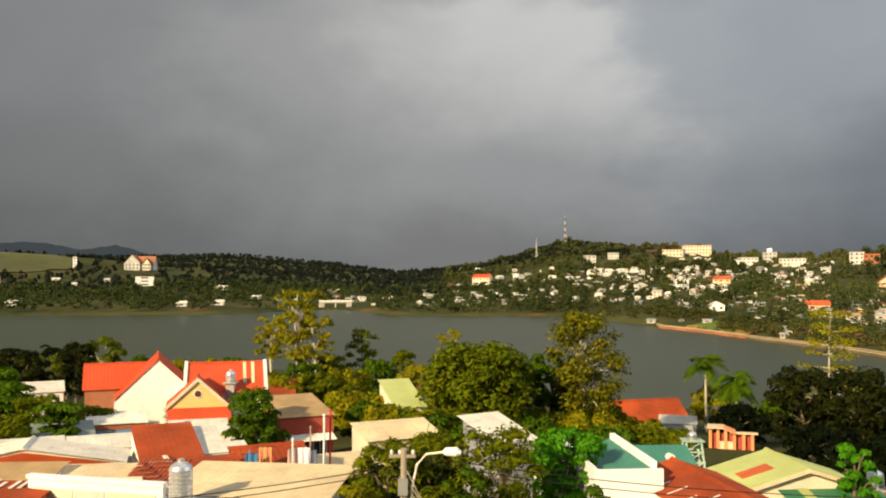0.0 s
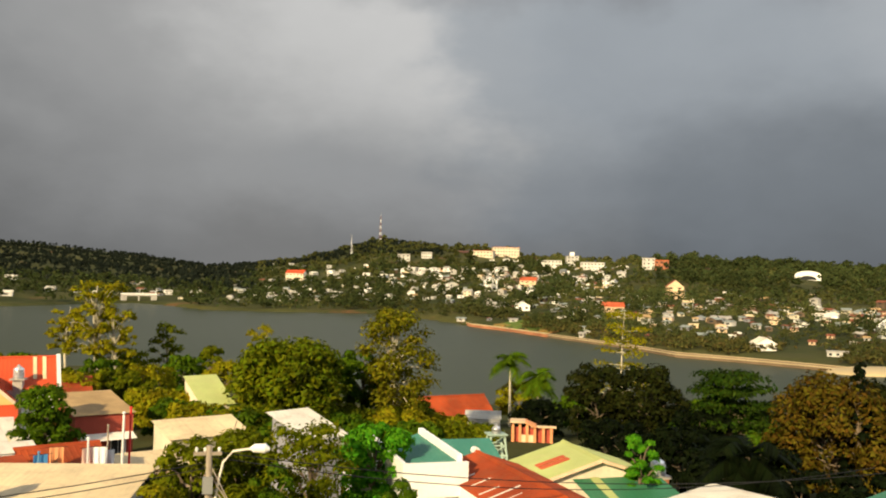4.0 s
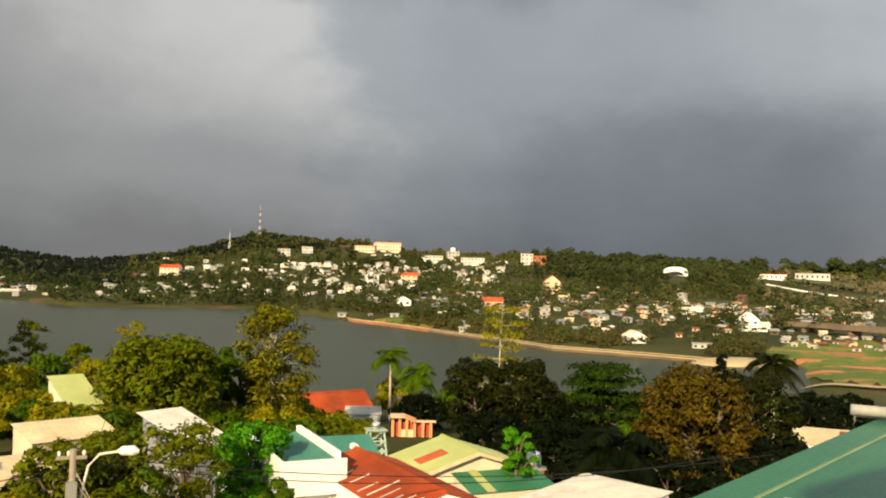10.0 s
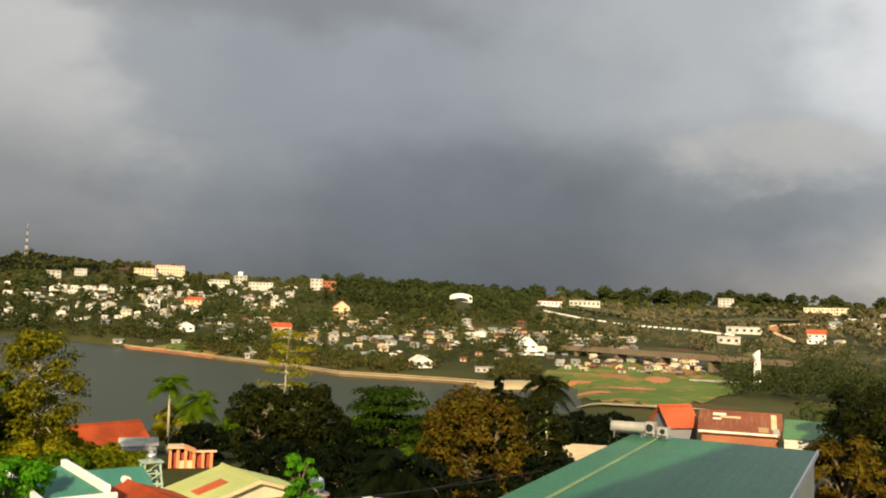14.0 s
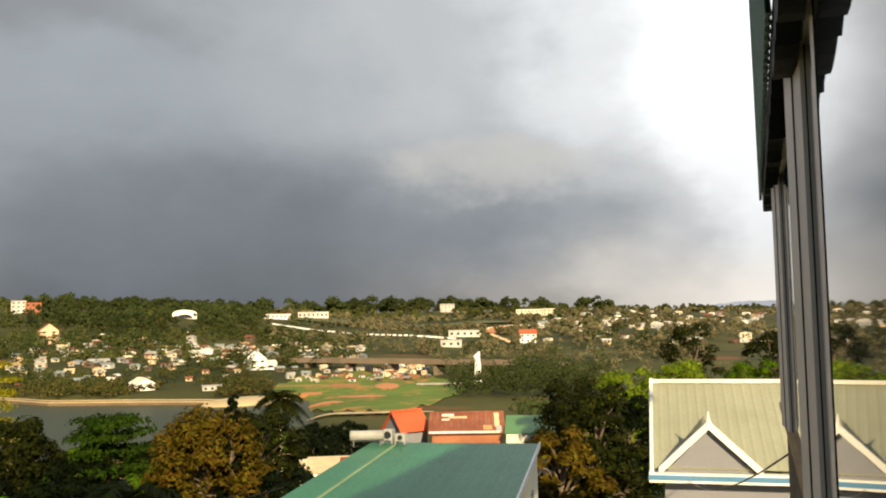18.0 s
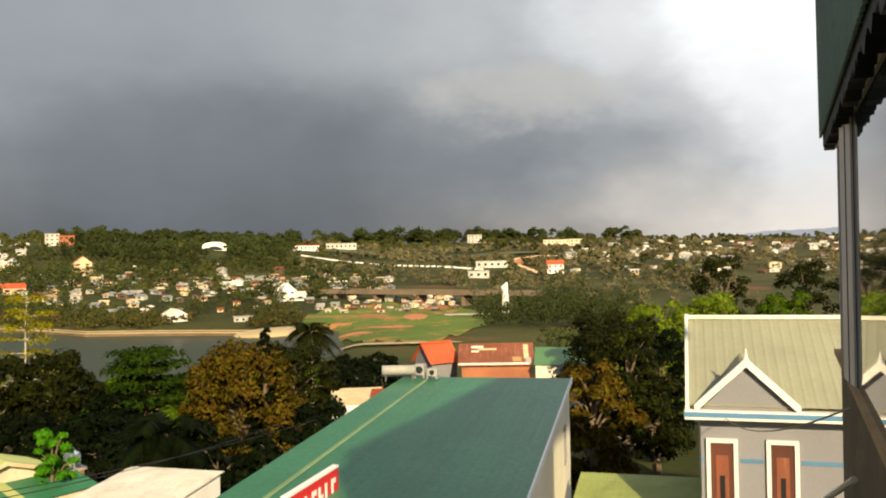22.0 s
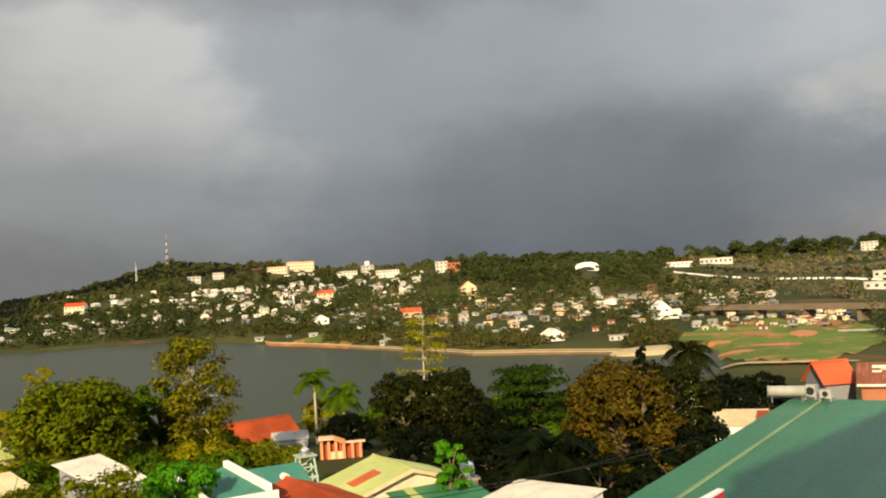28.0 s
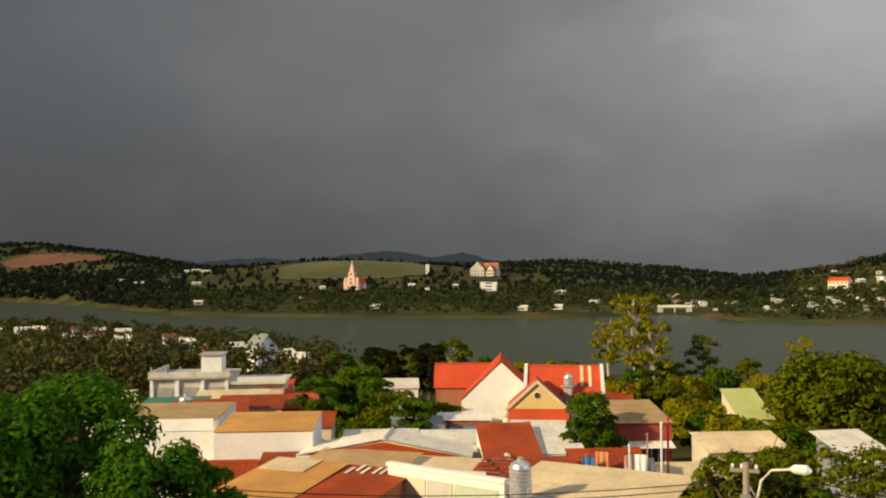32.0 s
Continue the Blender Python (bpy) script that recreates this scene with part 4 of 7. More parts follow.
    # upper floor windows
    for c in (-4.4, -2.7):
        win = part("window", Mesh().box(c - 0.45, c - 0.33, -0.10, 0.02, 5.8, 7.9).box(c + 0.33, c + 0.45, -0.10, 0.02, 5.8, 7.9).box(c - 0.33, c + 0.33, -0.10, 0.02, 7.78, 7.9).box(c - 0.50, c + 0.50, -0.14, 0.02, 5.7, 5.8), TRIM, ob)
        part("shutter", Mesh().box(c - 0.33, c + 0.33, -0.045, 0.02, 5.8, 7.78), SHUTTER, win)
        part("shutter_panel", Mesh().box(c - 0.18, c + 0.18, -0.06, -0.04, 6.0, 7.4), BROWNTILE, win)
        part("dark_slot", Mesh().box(c - 0.07, c + 0.07, -0.075, -0.055, 6.1, 6.8), BLACK, win)
    for c0, c1, z in ((-x, -4.92, 7.2), (-3.88, -3.22, 7.2), (-2.18, -1.02, 7.2)):
        part("blue_stripe", Mesh().box(c0, c1, -0.03, 0.01, z, z + 0.11), BLUETRIM, ob)
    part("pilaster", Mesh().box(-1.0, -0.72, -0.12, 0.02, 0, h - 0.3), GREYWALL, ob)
    part("recess", Mesh().box(-0.72, 2.8, -0.02, 0.012, 0, h - 0.3), CONCRETE, ob, "flat concrete panel on the balcony wall")
    part("red_door", Mesh().box(0.35, 1.5, -0.08, 0.0, 4.6, 7.7), REDWALL, ob, "dark red balcony door")
    part("balcony_rail", Mesh().box(-0.7, 3.2, -1.2, -1.12, 4.6, 5.5), TRIM, ob)


build_grey_house()

m, w, d = at_uv(30.2, 33.4, -3.2, 4.2)
shed_house(m, w, d, 4.6, 5.1, CREAM, OLIVE, "low annexe under a mossy green sheet roof", "x", parapet=0.0)
# pale roofs in front of the dark trees
m, w, d = at_uv(26.7, 32.7, 19.2, 23.4)
shed_house(m, w, d, 4.1, 4.6, WHITE, PALESHEET, "low house under a whitish sheet roof", "x")
m, w, d = at_uv(25.0, 29.0, 14.5, 18.8)
shed_house(m, w, d, 3.8, 4.3, CREAM, TAN, "low house under a tan sheet roof", "-y")

# ---- houses below, along the street ----
TILERED = mat("old_red_tile", (0.40, 0.085, 0.035), 0.75, 0.3, 1, 10, 0.15, dirty=0.3, dirt=(0.5, 0.3, 0.2))
OLDWALL = mat("stained_white_plaster", (0.68, 0.65, 0.58), 0.85, 0.15, 1, 9, 0.1, dirty=0.5, dirt=(0.36, 0.31, 0.25))
# rust-red gable roof and the yellow-green one behind it
w, d = 4.6, 10.0
ob = gable_house(pose(12.15, 39.35, 0, 0, 0, 7.5), w, d, 3.6, 0.75, WHITE, RUST, "house under a rust-red corrugated gable roof", "y", rib=0.28, over=0.1)
for k, (y, x0, x1) in enumerate(((-4.6, -2.7, -0.9), (-4.0, -2.4, -1.0), (-3.4, -2.6, -1.4), (-2.6, -2.5, -1.1), (-1.7, -2.6, -0.7), (-0.8, -2.7, -1.5), (0.6, -2.5, -1.3), (2.0, -2.7, -1.6))):
    x0, x1 = x0 * 0.82, x1 * 0.82
    z0, z1 = 4.39 - 0.326 * abs(x0), 4.39 - 0.326 * abs(x1)
    part("skylight_strip", Mesh().solid([(x0, y, z0), (x1, y, z1), (x1, y + 0.13, z1), (x0, y + 0.13, z0)], [(x0, y, z0 + 0.02), (x1, y, z1 + 0.02), (x1, y + 0.13, z1 + 0.02), (x0, y + 0.13, z0 + 0.02)]), PALESHEET, ob, "pale translucent roof strip")
part("ridge_end", Mesh().tube([(0, d / 2 + 0.1, 4.4), (0, d / 2 + 0.5, 4.4)], 0.2, 10), TRIM, ob, "white plastered ridge end")
w, d = 6.4, 4.6
ob = gable_house(pose(17.45, 44.9, 0, 0, 0, 2), w, d, 3.2, 1.0, CREAM, LIMESHEET, "cream house under a faded yellow-green gable roof", "y", rib=0.3)
kk = 1.0 / (w / 2)
for y in (-0.9, -0.3):
    part("orange_strip", Mesh().solid([(-2.6, y, 4.285 - kk * 2.6), (-1.0, y, 4.285 - kk), (-1.0, y + 0.5, 4.285 - kk), (-2.6, y + 0.5, 4.285 - kk * 2.6)], [(-2.6, y, 4.305 - kk * 2.6), (-1.0, y, 4.305 - kk), (-1.0, y + 0.5, 4.305 - kk), (-2.6, y + 0.5, 4.305 - kk * 2.6)]), ORANGETILE, ob, "orange translucent roof strip")
for sg in (-1, 1):
    part("verge_board", Mesh().solid([(0, -d / 2 - 0.42, 4.14), (sg * (w / 2 + 0.3), -d / 2 - 0.42, 3.04), (sg * (w / 2 + 0.3), -d / 2 - 0.36, 3.04), (0, -d / 2 - 0.36, 4.14)], [(0, -d / 2 - 0.42, 4.32), (sg * (w / 2 + 0.3), -d / 2 - 0.42, 3.22), (sg * (w / 2 + 0.3), -d / 2 - 0.36, 3.22), (0, -d / 2 - 0.36, 4.32)]), PEACH, ob, "peach painted verge board")
ob = shed_house(pose(18.5, 41.2, 0, 0, 0, 4), 4.6, 2.2, 2.75, 3.25, CREAM, GREENSHEET, "annexe under a dark green sheet roof", "y")
part("pale_strip", Mesh().solid([(-1.5, -1.2, 2.80), (-1.0, -1.2, 2.80), (-1.0, 1.2, 3.345), (-1.5, 1.2, 3.345)], [(-1.5, -1.2, 2.84), (-1.0, -1.2, 2.84), (-1.0, 1.2, 3.385), (-1.5, 1.2, 3.385)]), LIMESHEET, ob, "pale yellow roof strip")
# white-walled house with teal roofs
m, w, d = pose(8.3, 44.5, 0, 0, 0, 4), 2.3, 7.2
ob = shed_house(m, w, d, 3.7, 4.7, WHITE, TEAL, "white house under a narrow teal sheet roof", "x", parapet=0.02, trim=WHITE)
part("party_wall", Mesh().box(w / 2 - 0.12, w / 2 + 0.14, -d / 2 - 0.2, d / 2, 3.4, 5.0), WHITE, ob, "white plastered wall top beside the roof")
m, w, d = pose(11.7, 46.6, 0, 0, 0, 2), 2.8, 2.6
shed_house(m, w, d, 3.4, 4.3, WHITE, TEAL, "house under a teal sheet roof", "y")
# white gabled shed among the street trees
m, w, d = turned_uv(25.0, 46.0, 2.5, 3.6, 8)
# the darker grey wall colour replaces shade on this front
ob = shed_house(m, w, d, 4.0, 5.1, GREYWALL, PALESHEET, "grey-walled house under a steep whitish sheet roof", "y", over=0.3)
part("corner_pillar", Mesh().box(w / 2 - 0.05, w / 2 + 0.35, -d / 2 - 0.5, -d / 2 - 0.1, 0, 3.9), WHITE, ob, "white plastered corner pillar")
part("eave_band", Mesh().box(-w / 2 - 0.3, w / 2 + 0.4, -d / 2 - 0.55, -d / 2 - 0.3, 3.6, 3.98), OLDWALL, ob)
# tan roofs left of it
m, w, d = at_uv(18.8, 23.8, 51.4, 54.4)
shed_house(m, w, d, 3.3, 4.0, CREAM, TAN, "house under a weathered tan sheet roof", "y")
m, w, d = at_uv(14.6, 19.2, 46.5, 48.8)
shed_house(m, w, d, 2.8, 3.3, PEACH, TAN, "small lean-to under a tan roof", "y")
m, w, d = at_uv(27.8, 30.5, 69.0, 73.0)
shed_house(m, w, d, 2.4, 4.4, CREAM, LIMESHEET, "small house under a yellow-green roof", "y")

# tan-roofed house with red walls and a white awning
m, w, d = at_uv(15.3, 19.0, 59.0, 64.6)
ob = shed_house(m, w, d, 3.9, 4.7, REDWALL, DRYTAN, "red-walled house under a brown-tan roof with white awning", "y", windows=((-1.1, -2.8, 1.0, 1.0, 1.3, "y-"), (0.9, -2.8, 1.0, 1.0, 1.3, "y-")))
part("awning", Mesh().sheet((-1.8, -2.85, 2.75), (1.8, -2.85, 2.75), (1.8, -3.9, 2.45), (-1.8, -3.9, 2.45), 0.25), PALESHEET, ob)

# long cream roof with the steel tank
m, w, d = turned_uv(8.9, 37.6, 7.0, 4.4, -33)
ob = shed_house(m, w, d, 4.6, 5.0, OLDWALL, TAN, "long house under a cream sheet roof", "y")
part("front_fascia", Mesh().box(-w / 2 - 0.2, w / 2 + 0.25, -d / 2 - 0.32, -d / 2 - 0.16, 4.1, 4.62), WHITE, ob, "white painted eave board")
# white front wall with painted panels
m, w, d = turned_uv(3.1, 39.9, 6.2, 2.0, -40)
ob = shed_house(m, w, d, 4.3, 4.5, OLDWALL, PALESHEET, "house with a tall white front wall and painted panels", "y", over=0.02)
part("front_wall", Mesh().box(-w / 2 - 0.1, w / 2 + 0.1, -d / 2 - 0.26, -d / 2 - 0.06, 0, 5.1), WHITE, ob)
part("coping", Mesh().box(-w / 2 - 0.16, w / 2 + 0.16, -d / 2 - 0.34, -d / 2 + 0.02, 5.1, 5.26), WHITE, ob)
for x0, x1, pm, lab in ((-3.0, -1.0, CREAM, "cream wall panel"), (-0.9, 0.5, OLDWALL, "off-white wall panel"), (0.6, 2.9, PALEGREEN, "pale green wall panel")):
    part("wall_panel", Mesh().box(x0, x1, -d / 2 - 0.30, -d / 2 - 0.26, 0.5, 4.75), pm, ob, lab)
# ochre and rust sheds in front
m, w, d = turned_uv(-5.1, 41.2, 3.9, 5.4, -26)
ob = shed_house(m, w, d, 4.2, 4.8, BRICK, OCHRE, "house under a patched ochre sheet roof", "y")
part("roof_patch", Mesh().solid([(-1.9, 0.9, 4.70), (0.6, 0.9, 4.70), (0.6, 2.7, 4.90), (-1.9, 2.7, 4.90)], [(-1.9, 0.9, 4.73), (0.6, 0.9, 4.73), (0.6, 2.7, 4.93), (-1.9, 2.7, 4.93)]), TAN, ob, "paler tan sheet over the ochre roof")
m, w, d = turned_uv(-1.6, 39.7, 3.4, 5.2, -26)
ob = shed_house(m, w, d, 4.2, 4.7, BRICK, RUST, "house under a rusty red sheet roof", "y")
rng = random.Random(77)
for k in range(7):
    x, y = -1.4 + 0.45 * k + rng.uniform(-0.1, 0.1), 1.5 + rng.uniform(-0.5, 0.5)
    z = 4.2 + 0.5 * (y + 2.6) / 5.2 + 0.10
    part("pale_strip", Mesh().solid([(x, y, z), (x + 0.16, y, z), (x + 0.16, y + 0.9, z + 0.087), (x, y + 0.9, z + 0.087)], [(x, y, z + 0.03), (x + 0.16, y, z + 0.03), (x + 0.16, y + 0.9, z + 0.117), (x, y + 0.9, z + 0.117)]), PALESHEET, ob, "pale loose strip on the rust roof")
m, w, d = turned_uv(-1.5, 44.4, 5.2, 2.8, -22)
shed_house(m, w, d, 4.5, 4.85, OLDWALL, DRYTAN, "house under a weathered grey-tan sheet roof", "y")
m, w, d = turned_uv(2.9, 43.4, 3.8, 2.6, -20)
shed_house(m, w, d, 4.4, 4.6, CREAM, TAN, "house under a cream sheet roof", "y", parapet=0.12, trim=CREAM)
# wide low gable with a red front and cream boards
m, w, d = turned_uv(-0.2, 47.6, 9.0, 3.2, -8)
ob = gable_house(m, w, d, 4.55, 0.85, CREAM, PALESHEET, "wide house with a low red-boarded gable and cream edging", "y", over=0.12)
part("gable_front", Mesh().solid([(-w / 2 + 0.5, -d / 2 - 0.10, 4.6), (w / 2 - 0.5, -d / 2 - 0.10, 4.6), (0, -d / 2 - 0.10, 5.28)], [(-w / 2 + 0.5, -d / 2 - 0.02, 4.6), (w / 2 - 0.5, -d / 2 - 0.02, 4.6), (0, -d / 2 - 0.02, 5.28)]), RUST, ob, "rust-red gable boarding")
part("sill_band", Mesh().box(-w / 2 - 0.1, w / 2 + 0.1, -d / 2 - 0.18, -d / 2 - 0.02, 4.42, 4.58), OLDWALL, ob)
m, w, d = at_uv(-2.8, 1.5, 50.6, 54.4)
shed_house(m, w, d, 4.3, 4.5, WHITE, PALESHEET, "house under a flat whitish sheet roof", "y")
m, w, d = at_uv(1.8, 7.2, 49.9, 52.6)
shed_house(m, w, d, 4.4, 4.7, WHITE, PALESHEET, "wide house under a whitish sheet roof", "y")
m, w, d = at_uv(4.8, 7.8, 45.3, 49.8)
shed_house(m, w, d, 4.4, 5.5, WHITE, RUST, "house under a steep red-brown sheet roof", "y", over=0.08)
m, w, d = at_uv(6.4, 9.2, 42.0, 45.0)
shed_house(m, w, d, 4.2, 4.5, CREAM, RUST, "house under a red-brown sheet roof", "y", parapet=0.2, trim=CREAM)
m, w, d = at_uv(8.0, 9.2, 46.2, 50.2)
shed_house(m, w, d, 4.4, 5.2, WHITE, PALESHEET, "narrow white-walled house end under a pale roof", "y", over=0.04)
m, w, d = at_uv(9.4, 13.2, 43.8, 49.6)
gable_house(m, w, d, 3.6, 0.9, WHITE, RUST, "house under a dark red gable roof", "x", over=0.15)
m, w, d = at_uv(9.6, 11.6, 51.0, 54.0)
shed_house(m, w, d, 3.0, 3.5, WHITE, PALESHEET, "white lean-to under a pale sheet", "y")
m, w, d = at_uv(0.0, 3.4, 57.4, 61.6)
shed_house(m, w, d, 3.6, 4.2, BRICK, GREYSHEET, "shed under a dark grey sheet roof", "y")
# white-walled block with a tan roof, and its long wing
m, w, d = at_uv(-9.6, -4.3, 48.3, 54.2)
shed_house(m, w, d, 5.5, 5.7, WHITE, OCHRE, "white-walled house under an ochre sheet roof", "y", over=0.05)
m, w, d = at_uv(-18.2, -10.6, 53.0, 60.5)
ob = shed_house(m, w, d, 5.4, 5.5, WHITE, DRYTAN, "long white-walled house under a tan sheet roof", "y", over=0.05)
part("parapet", Mesh().box(-w / 2, w / 2, -d / 2 - 0.06, -d / 2, 4.9, 5.6), WHITE, ob)
m, w, d = at_uv(-9.8, -7.0, 44.6, 48.0)
gable_house(m, w, d, 3.6, 0.7, BRICK, RUST, "low shed under a rusty red gable roof", "x", over=0.1)
m, w, d = at_uv(-6.8, -4.9, 45.0, 48.0)
shed_house(m, w, d, 4.0, 4.4, BRICK, RUST, "low shed under a dark red sheet roof", "y")
# tiles lying on the roofs
ob = thing("shed", turned_uv(5.0, 41.5, 1, 1, -28)[0], "small shed under loose old red roof tiles", "shed")
part("wall", Mesh().solid([(-1.0, -1.5, 0), (1.0, -1.5, 0), (1.0, 1.5, 0), (-1.0, 1.5, 0)], [(-1.0, -1.5, 4.3), (1.0, -1.5, 4.3), (1.0, 1.5, 4.9), (-1.0, 1.5, 4.9)]), BRICK, ob)
for k in range(7):
    y = 1.4 - 0.43 * k
    z = 4.62 + 0.2 * y
    for i in range(6):
        x, lift = -1.15 + 0.385 * i, 0.03 * ((i * 5 + k * 3) % 4)
        part("roof_tile", Mesh().sheet((x, y + 0.2, z + 0.12), (x + 0.37, y + 0.2, z + 0.12), (x + 0.37, y - 0.26, z + 0.04 + lift), (x, y - 0.26, z + 0.04 + lift), 0.185, 0.04, 0.05), TILERED, ob)


# yard with poles and washing behind the cream roof
def build_yard():
    for u, v, top, r, mt, lab in ((14.1, 44.4, 6.5, 0.06, SIGNRED, "tall thin red pole in a yard"), (13.7, 44.2, 6.3, 0.07, TRIM, "tall thin white pole in a yard"), (13.2, 45.0, 5.6, 0.05, WOODPOLE, "weathered wooden pole in a yard"), (11.6, 42.6, 5.5, 0.06, TRIM, "white pipe beside a roof"), (9.3, 41.9, 5.2, 0.05, BLUETRIM, "blue and white pipe beside a roof")):
        p = uv(u, v)
        ob = thing("pole", Matrix.Translation((p.x, p.y, 0)), lab, "pole")
        part("shaft", Mesh().tube([(0, 0, -0.4), (0.04, 0.02, top)], [r, r * 0.8], 8), mt, ob)
        part("cap", Mesh().lathe([(r * 1.3, top), (r * 1.3, top + 0.06), (r * 0.4, top + 0.1)], 0.04, 0.02, 8), mt, ob)
    for k, (u, v, z, mt, lab) in enumerate(((12.6, 44.0, 3.3, SIGNWHITE, "white cloth hung up to dry"), (13.0, 44.1, 3.1, SIGNWHITE, "white cloth hung up to dry"), (12.2, 44.6, 3.2, PINK, "pink cloth hung up to dry"), (10.7, 44.4, 3.4, ORANGEPAINT, "orange cloth hung up to dry"), (9.9, 44.0, 3.2, BLUETARP, "blue cloth hung up to dry"))):
        p = uv(u, v)
        ob = thing("hung_cloth", pose(p.x, p.y, z, 0, 0, GRID + 20 * (k % 3) - 20), lab, "cloth", "washing in the yard")
        me = Mesh()
        nx = 8
        for i in range(nx + 1):
            x = -0.32 + 0.64 * i / nx
            y = 0.05 * math.sin(i * 1.7 + k)
            me.v += [(x, y * 0.3, 1.5), (x, y, 0.8), (x, y * 1.3, 0.0 + 0.05 * math.sin(i + k))]
        for i in range(nx):
            for j in range(2):
                q = i * 3 + j
                me.f.append((q, q + 1, q + 4, q + 3))
        part("sheet", me, mt, ob)
        part("line", Mesh().tube([(-0.5, 0, 1.52), (0.5, 0, 1.52)], 0.012, 4), BLACK, ob)
    p = uv(12.4, 45.6)
    ob = thing("wall_strip", pose(p.x, p.y, 0, 0, 0, GRID), "low peach yard wall", "wall")
    part("wall", Mesh().box(-2.4, 2.8, -0.1, 0.1, -0.3, 2.6), PEACH, ob)
    part("coping", Mesh().box(-2.45, 2.85, -0.15, 0.15, 2.6, 2.7), RUST, ob)


build_yard()


def water_tank(p, z, r=0.5, h=1.5, label="ribbed stainless steel water tank"):
    ob = thing("water_tank", Matrix.Translation((p.x, p.y, z)), label, "water tank")
    prof = [(r * 0.9, 0.12), (r, 0.16)]
    k = 7
    for i in range(k):
        a = 0.18 + (h - 0.5) * i / k
        b = 0.18 + (h - 0.5) * (i + 1) / k
        prof += [(r, a), (r * 0.94, a + 0.02), (r * 0.94, a + 0.05), (r, a + 0.07), (r, b - 0.01)]
    prof += [(r * 0.9, h - 0.2), (r * 0.5, h - 0.08), (r * 0.28, h - 0.05), (r * 0.28, h + 0.06), (r * 0.1, h + 0.09)]
    part("body", Mesh().lathe(prof, sides=28), STEEL, ob, smooth=False)
    part("stand", Mesh().lathe([(r * 0.95, 0.0), (r * 0.95, 0.14)], sides=16), GALV, ob)
    return ob


water_tank(uv(5.3, 35.9), 4.7, 0.46, 1.6)
water_tank(uv(38.6, 31.2), 2.9, 0.42, 0.9, "small silver water tank on a brick pier")
pier = thing("brick_pier", Matrix.Translation(uv(38.6, 31.2)), "square brick pier under a water tank", "pier")
part("shaft", Mesh().box(-0.45, 0.45, -0.45, 0.45, -0.6, 2.75), BRICK, pier)
part("slab", Mesh().box(-0.55, 0.55, -0.55, 0.55, 2.75, 2.9), CONCRETE, pier)


def tank_tower(p, z0, top):
    ob = thing("tank_tower", Matrix.Translation((p.x, p.y, z0)), "pale green steel frame carrying a water tank", "tower")
    green = mat("pale_green_steel", (0.42, 0.55, 0.46), 0.6, 0.1, 1, 8, 0.05)
    h = top - z0
    for sx in (-1, 1):
        for sy in (-1, 1):
            part("leg", Mesh().tube([(sx * 0.75, sy * 0.75, -0.5), (sx * 0.5, sy * 0.5, h)], 0.07, 6), green, ob)
    for k in range(3):
        a, b = h * k / 3, h * (k + 1) / 3
        wa, wb = 0.75 - 0.25 * k / 3, 0.75 - 0.25 * (k + 1) / 3
        for c, e in (((-wa, -wa), (wb, -wb)), ((wa, -wa), (wb, wb)), ((wa, wa), (-wb, wb)), ((-wa, wa), (-wb, -wb))):
            part("brace", Mesh().tube([(c[0], c[1], a), (e[0], e[1], b)], 0.04, 5), green, ob)
        for y in (-wb, wb):
            part("cross_bar", Mesh().box(-wb - 0.05, wb + 0.05, y - 0.05, y + 0.05, b - 0.05, b + 0.05), green, ob)
    part("deck", Mesh().box(-0.7, 0.7, -0.7, 0.7, h, h + 0.08), green, ob)


tp = uv(41.8, 48.5)
tank_tower(tp, 0.0, 2.1)
water_tank(tp, 2.18, 0.34, 0.6, "silver water tank on a steel frame")


def street_lamp():
    p = uv(12.6, 30.6)
    pole = thing("utility_pole", Matrix.Translation(p), "weathered concrete utility pole with cross arm", "pole")
    part("shaft", Mesh().tube([(0, 0, -0.5), (0, 0, 7.1)], [0.16, 0.11], 10), WOODPOLE, pole)
    part("cross_arm", Mesh().box(-0.55, 0.45, -0.06, 0.06, 6.75, 6.87), WOODPOLE, pole)
    for x in (-0.45, -0.15, 0.35):
        part("insulator", Mesh().lathe([(0.03, 6.87), (0.06, 6.92), (0.06, 6.98), (0.03, 7.04)], x, 0, 8), TRIM, pole)
    part("box", Mesh().box(-0.2, 0.16, -0.28, -0.12, 5.4, 6.0), GALV, pole)
    lamp = thing("street_lamp", Matrix.Translation(p), "white street lamp head on a curved arm", "street lamp")
    pts = [Vector((0.17, 0, 4.6)), Vector((0.35, -0.02, 5.8)), Vector((0.5, -0.05, 6.5)), Vector((0.85, -0.12, 6.9)), Vector((1.5, -0.25, 7.0))]
    part("arm", Mesh().tube(pts, 0.045, 8), PALESHEET, lamp)
    head = Mesh().tube([(1.45, -0.24, 7.0), (1.6, -0.27, 7.02), (2.0, -0.34, 7.02), (2.15, -0.37, 6.98)], [0.05, 0.16, 0.18, 0.07], 12)
    part("head", head, TRIM, lamp)
    # guy wires and cables
    rng = random.Random(9)
    for k in range(5):
        end = uv(14.5 + k * 0.8, 26.0 + rng.uniform(-1, 1), 0.0)
        me = Mesh().tube([p + Vector((0.1, 0, 6.3 - 0.35 * k)), end + Vector((0, 0, 0.2))], 0.022, 4)
        cb = new("cable", me.data("cable", WOODPOLE))
        tagged(cb, "thin slack cable from a utility pole", "cable", "cables at the pole")
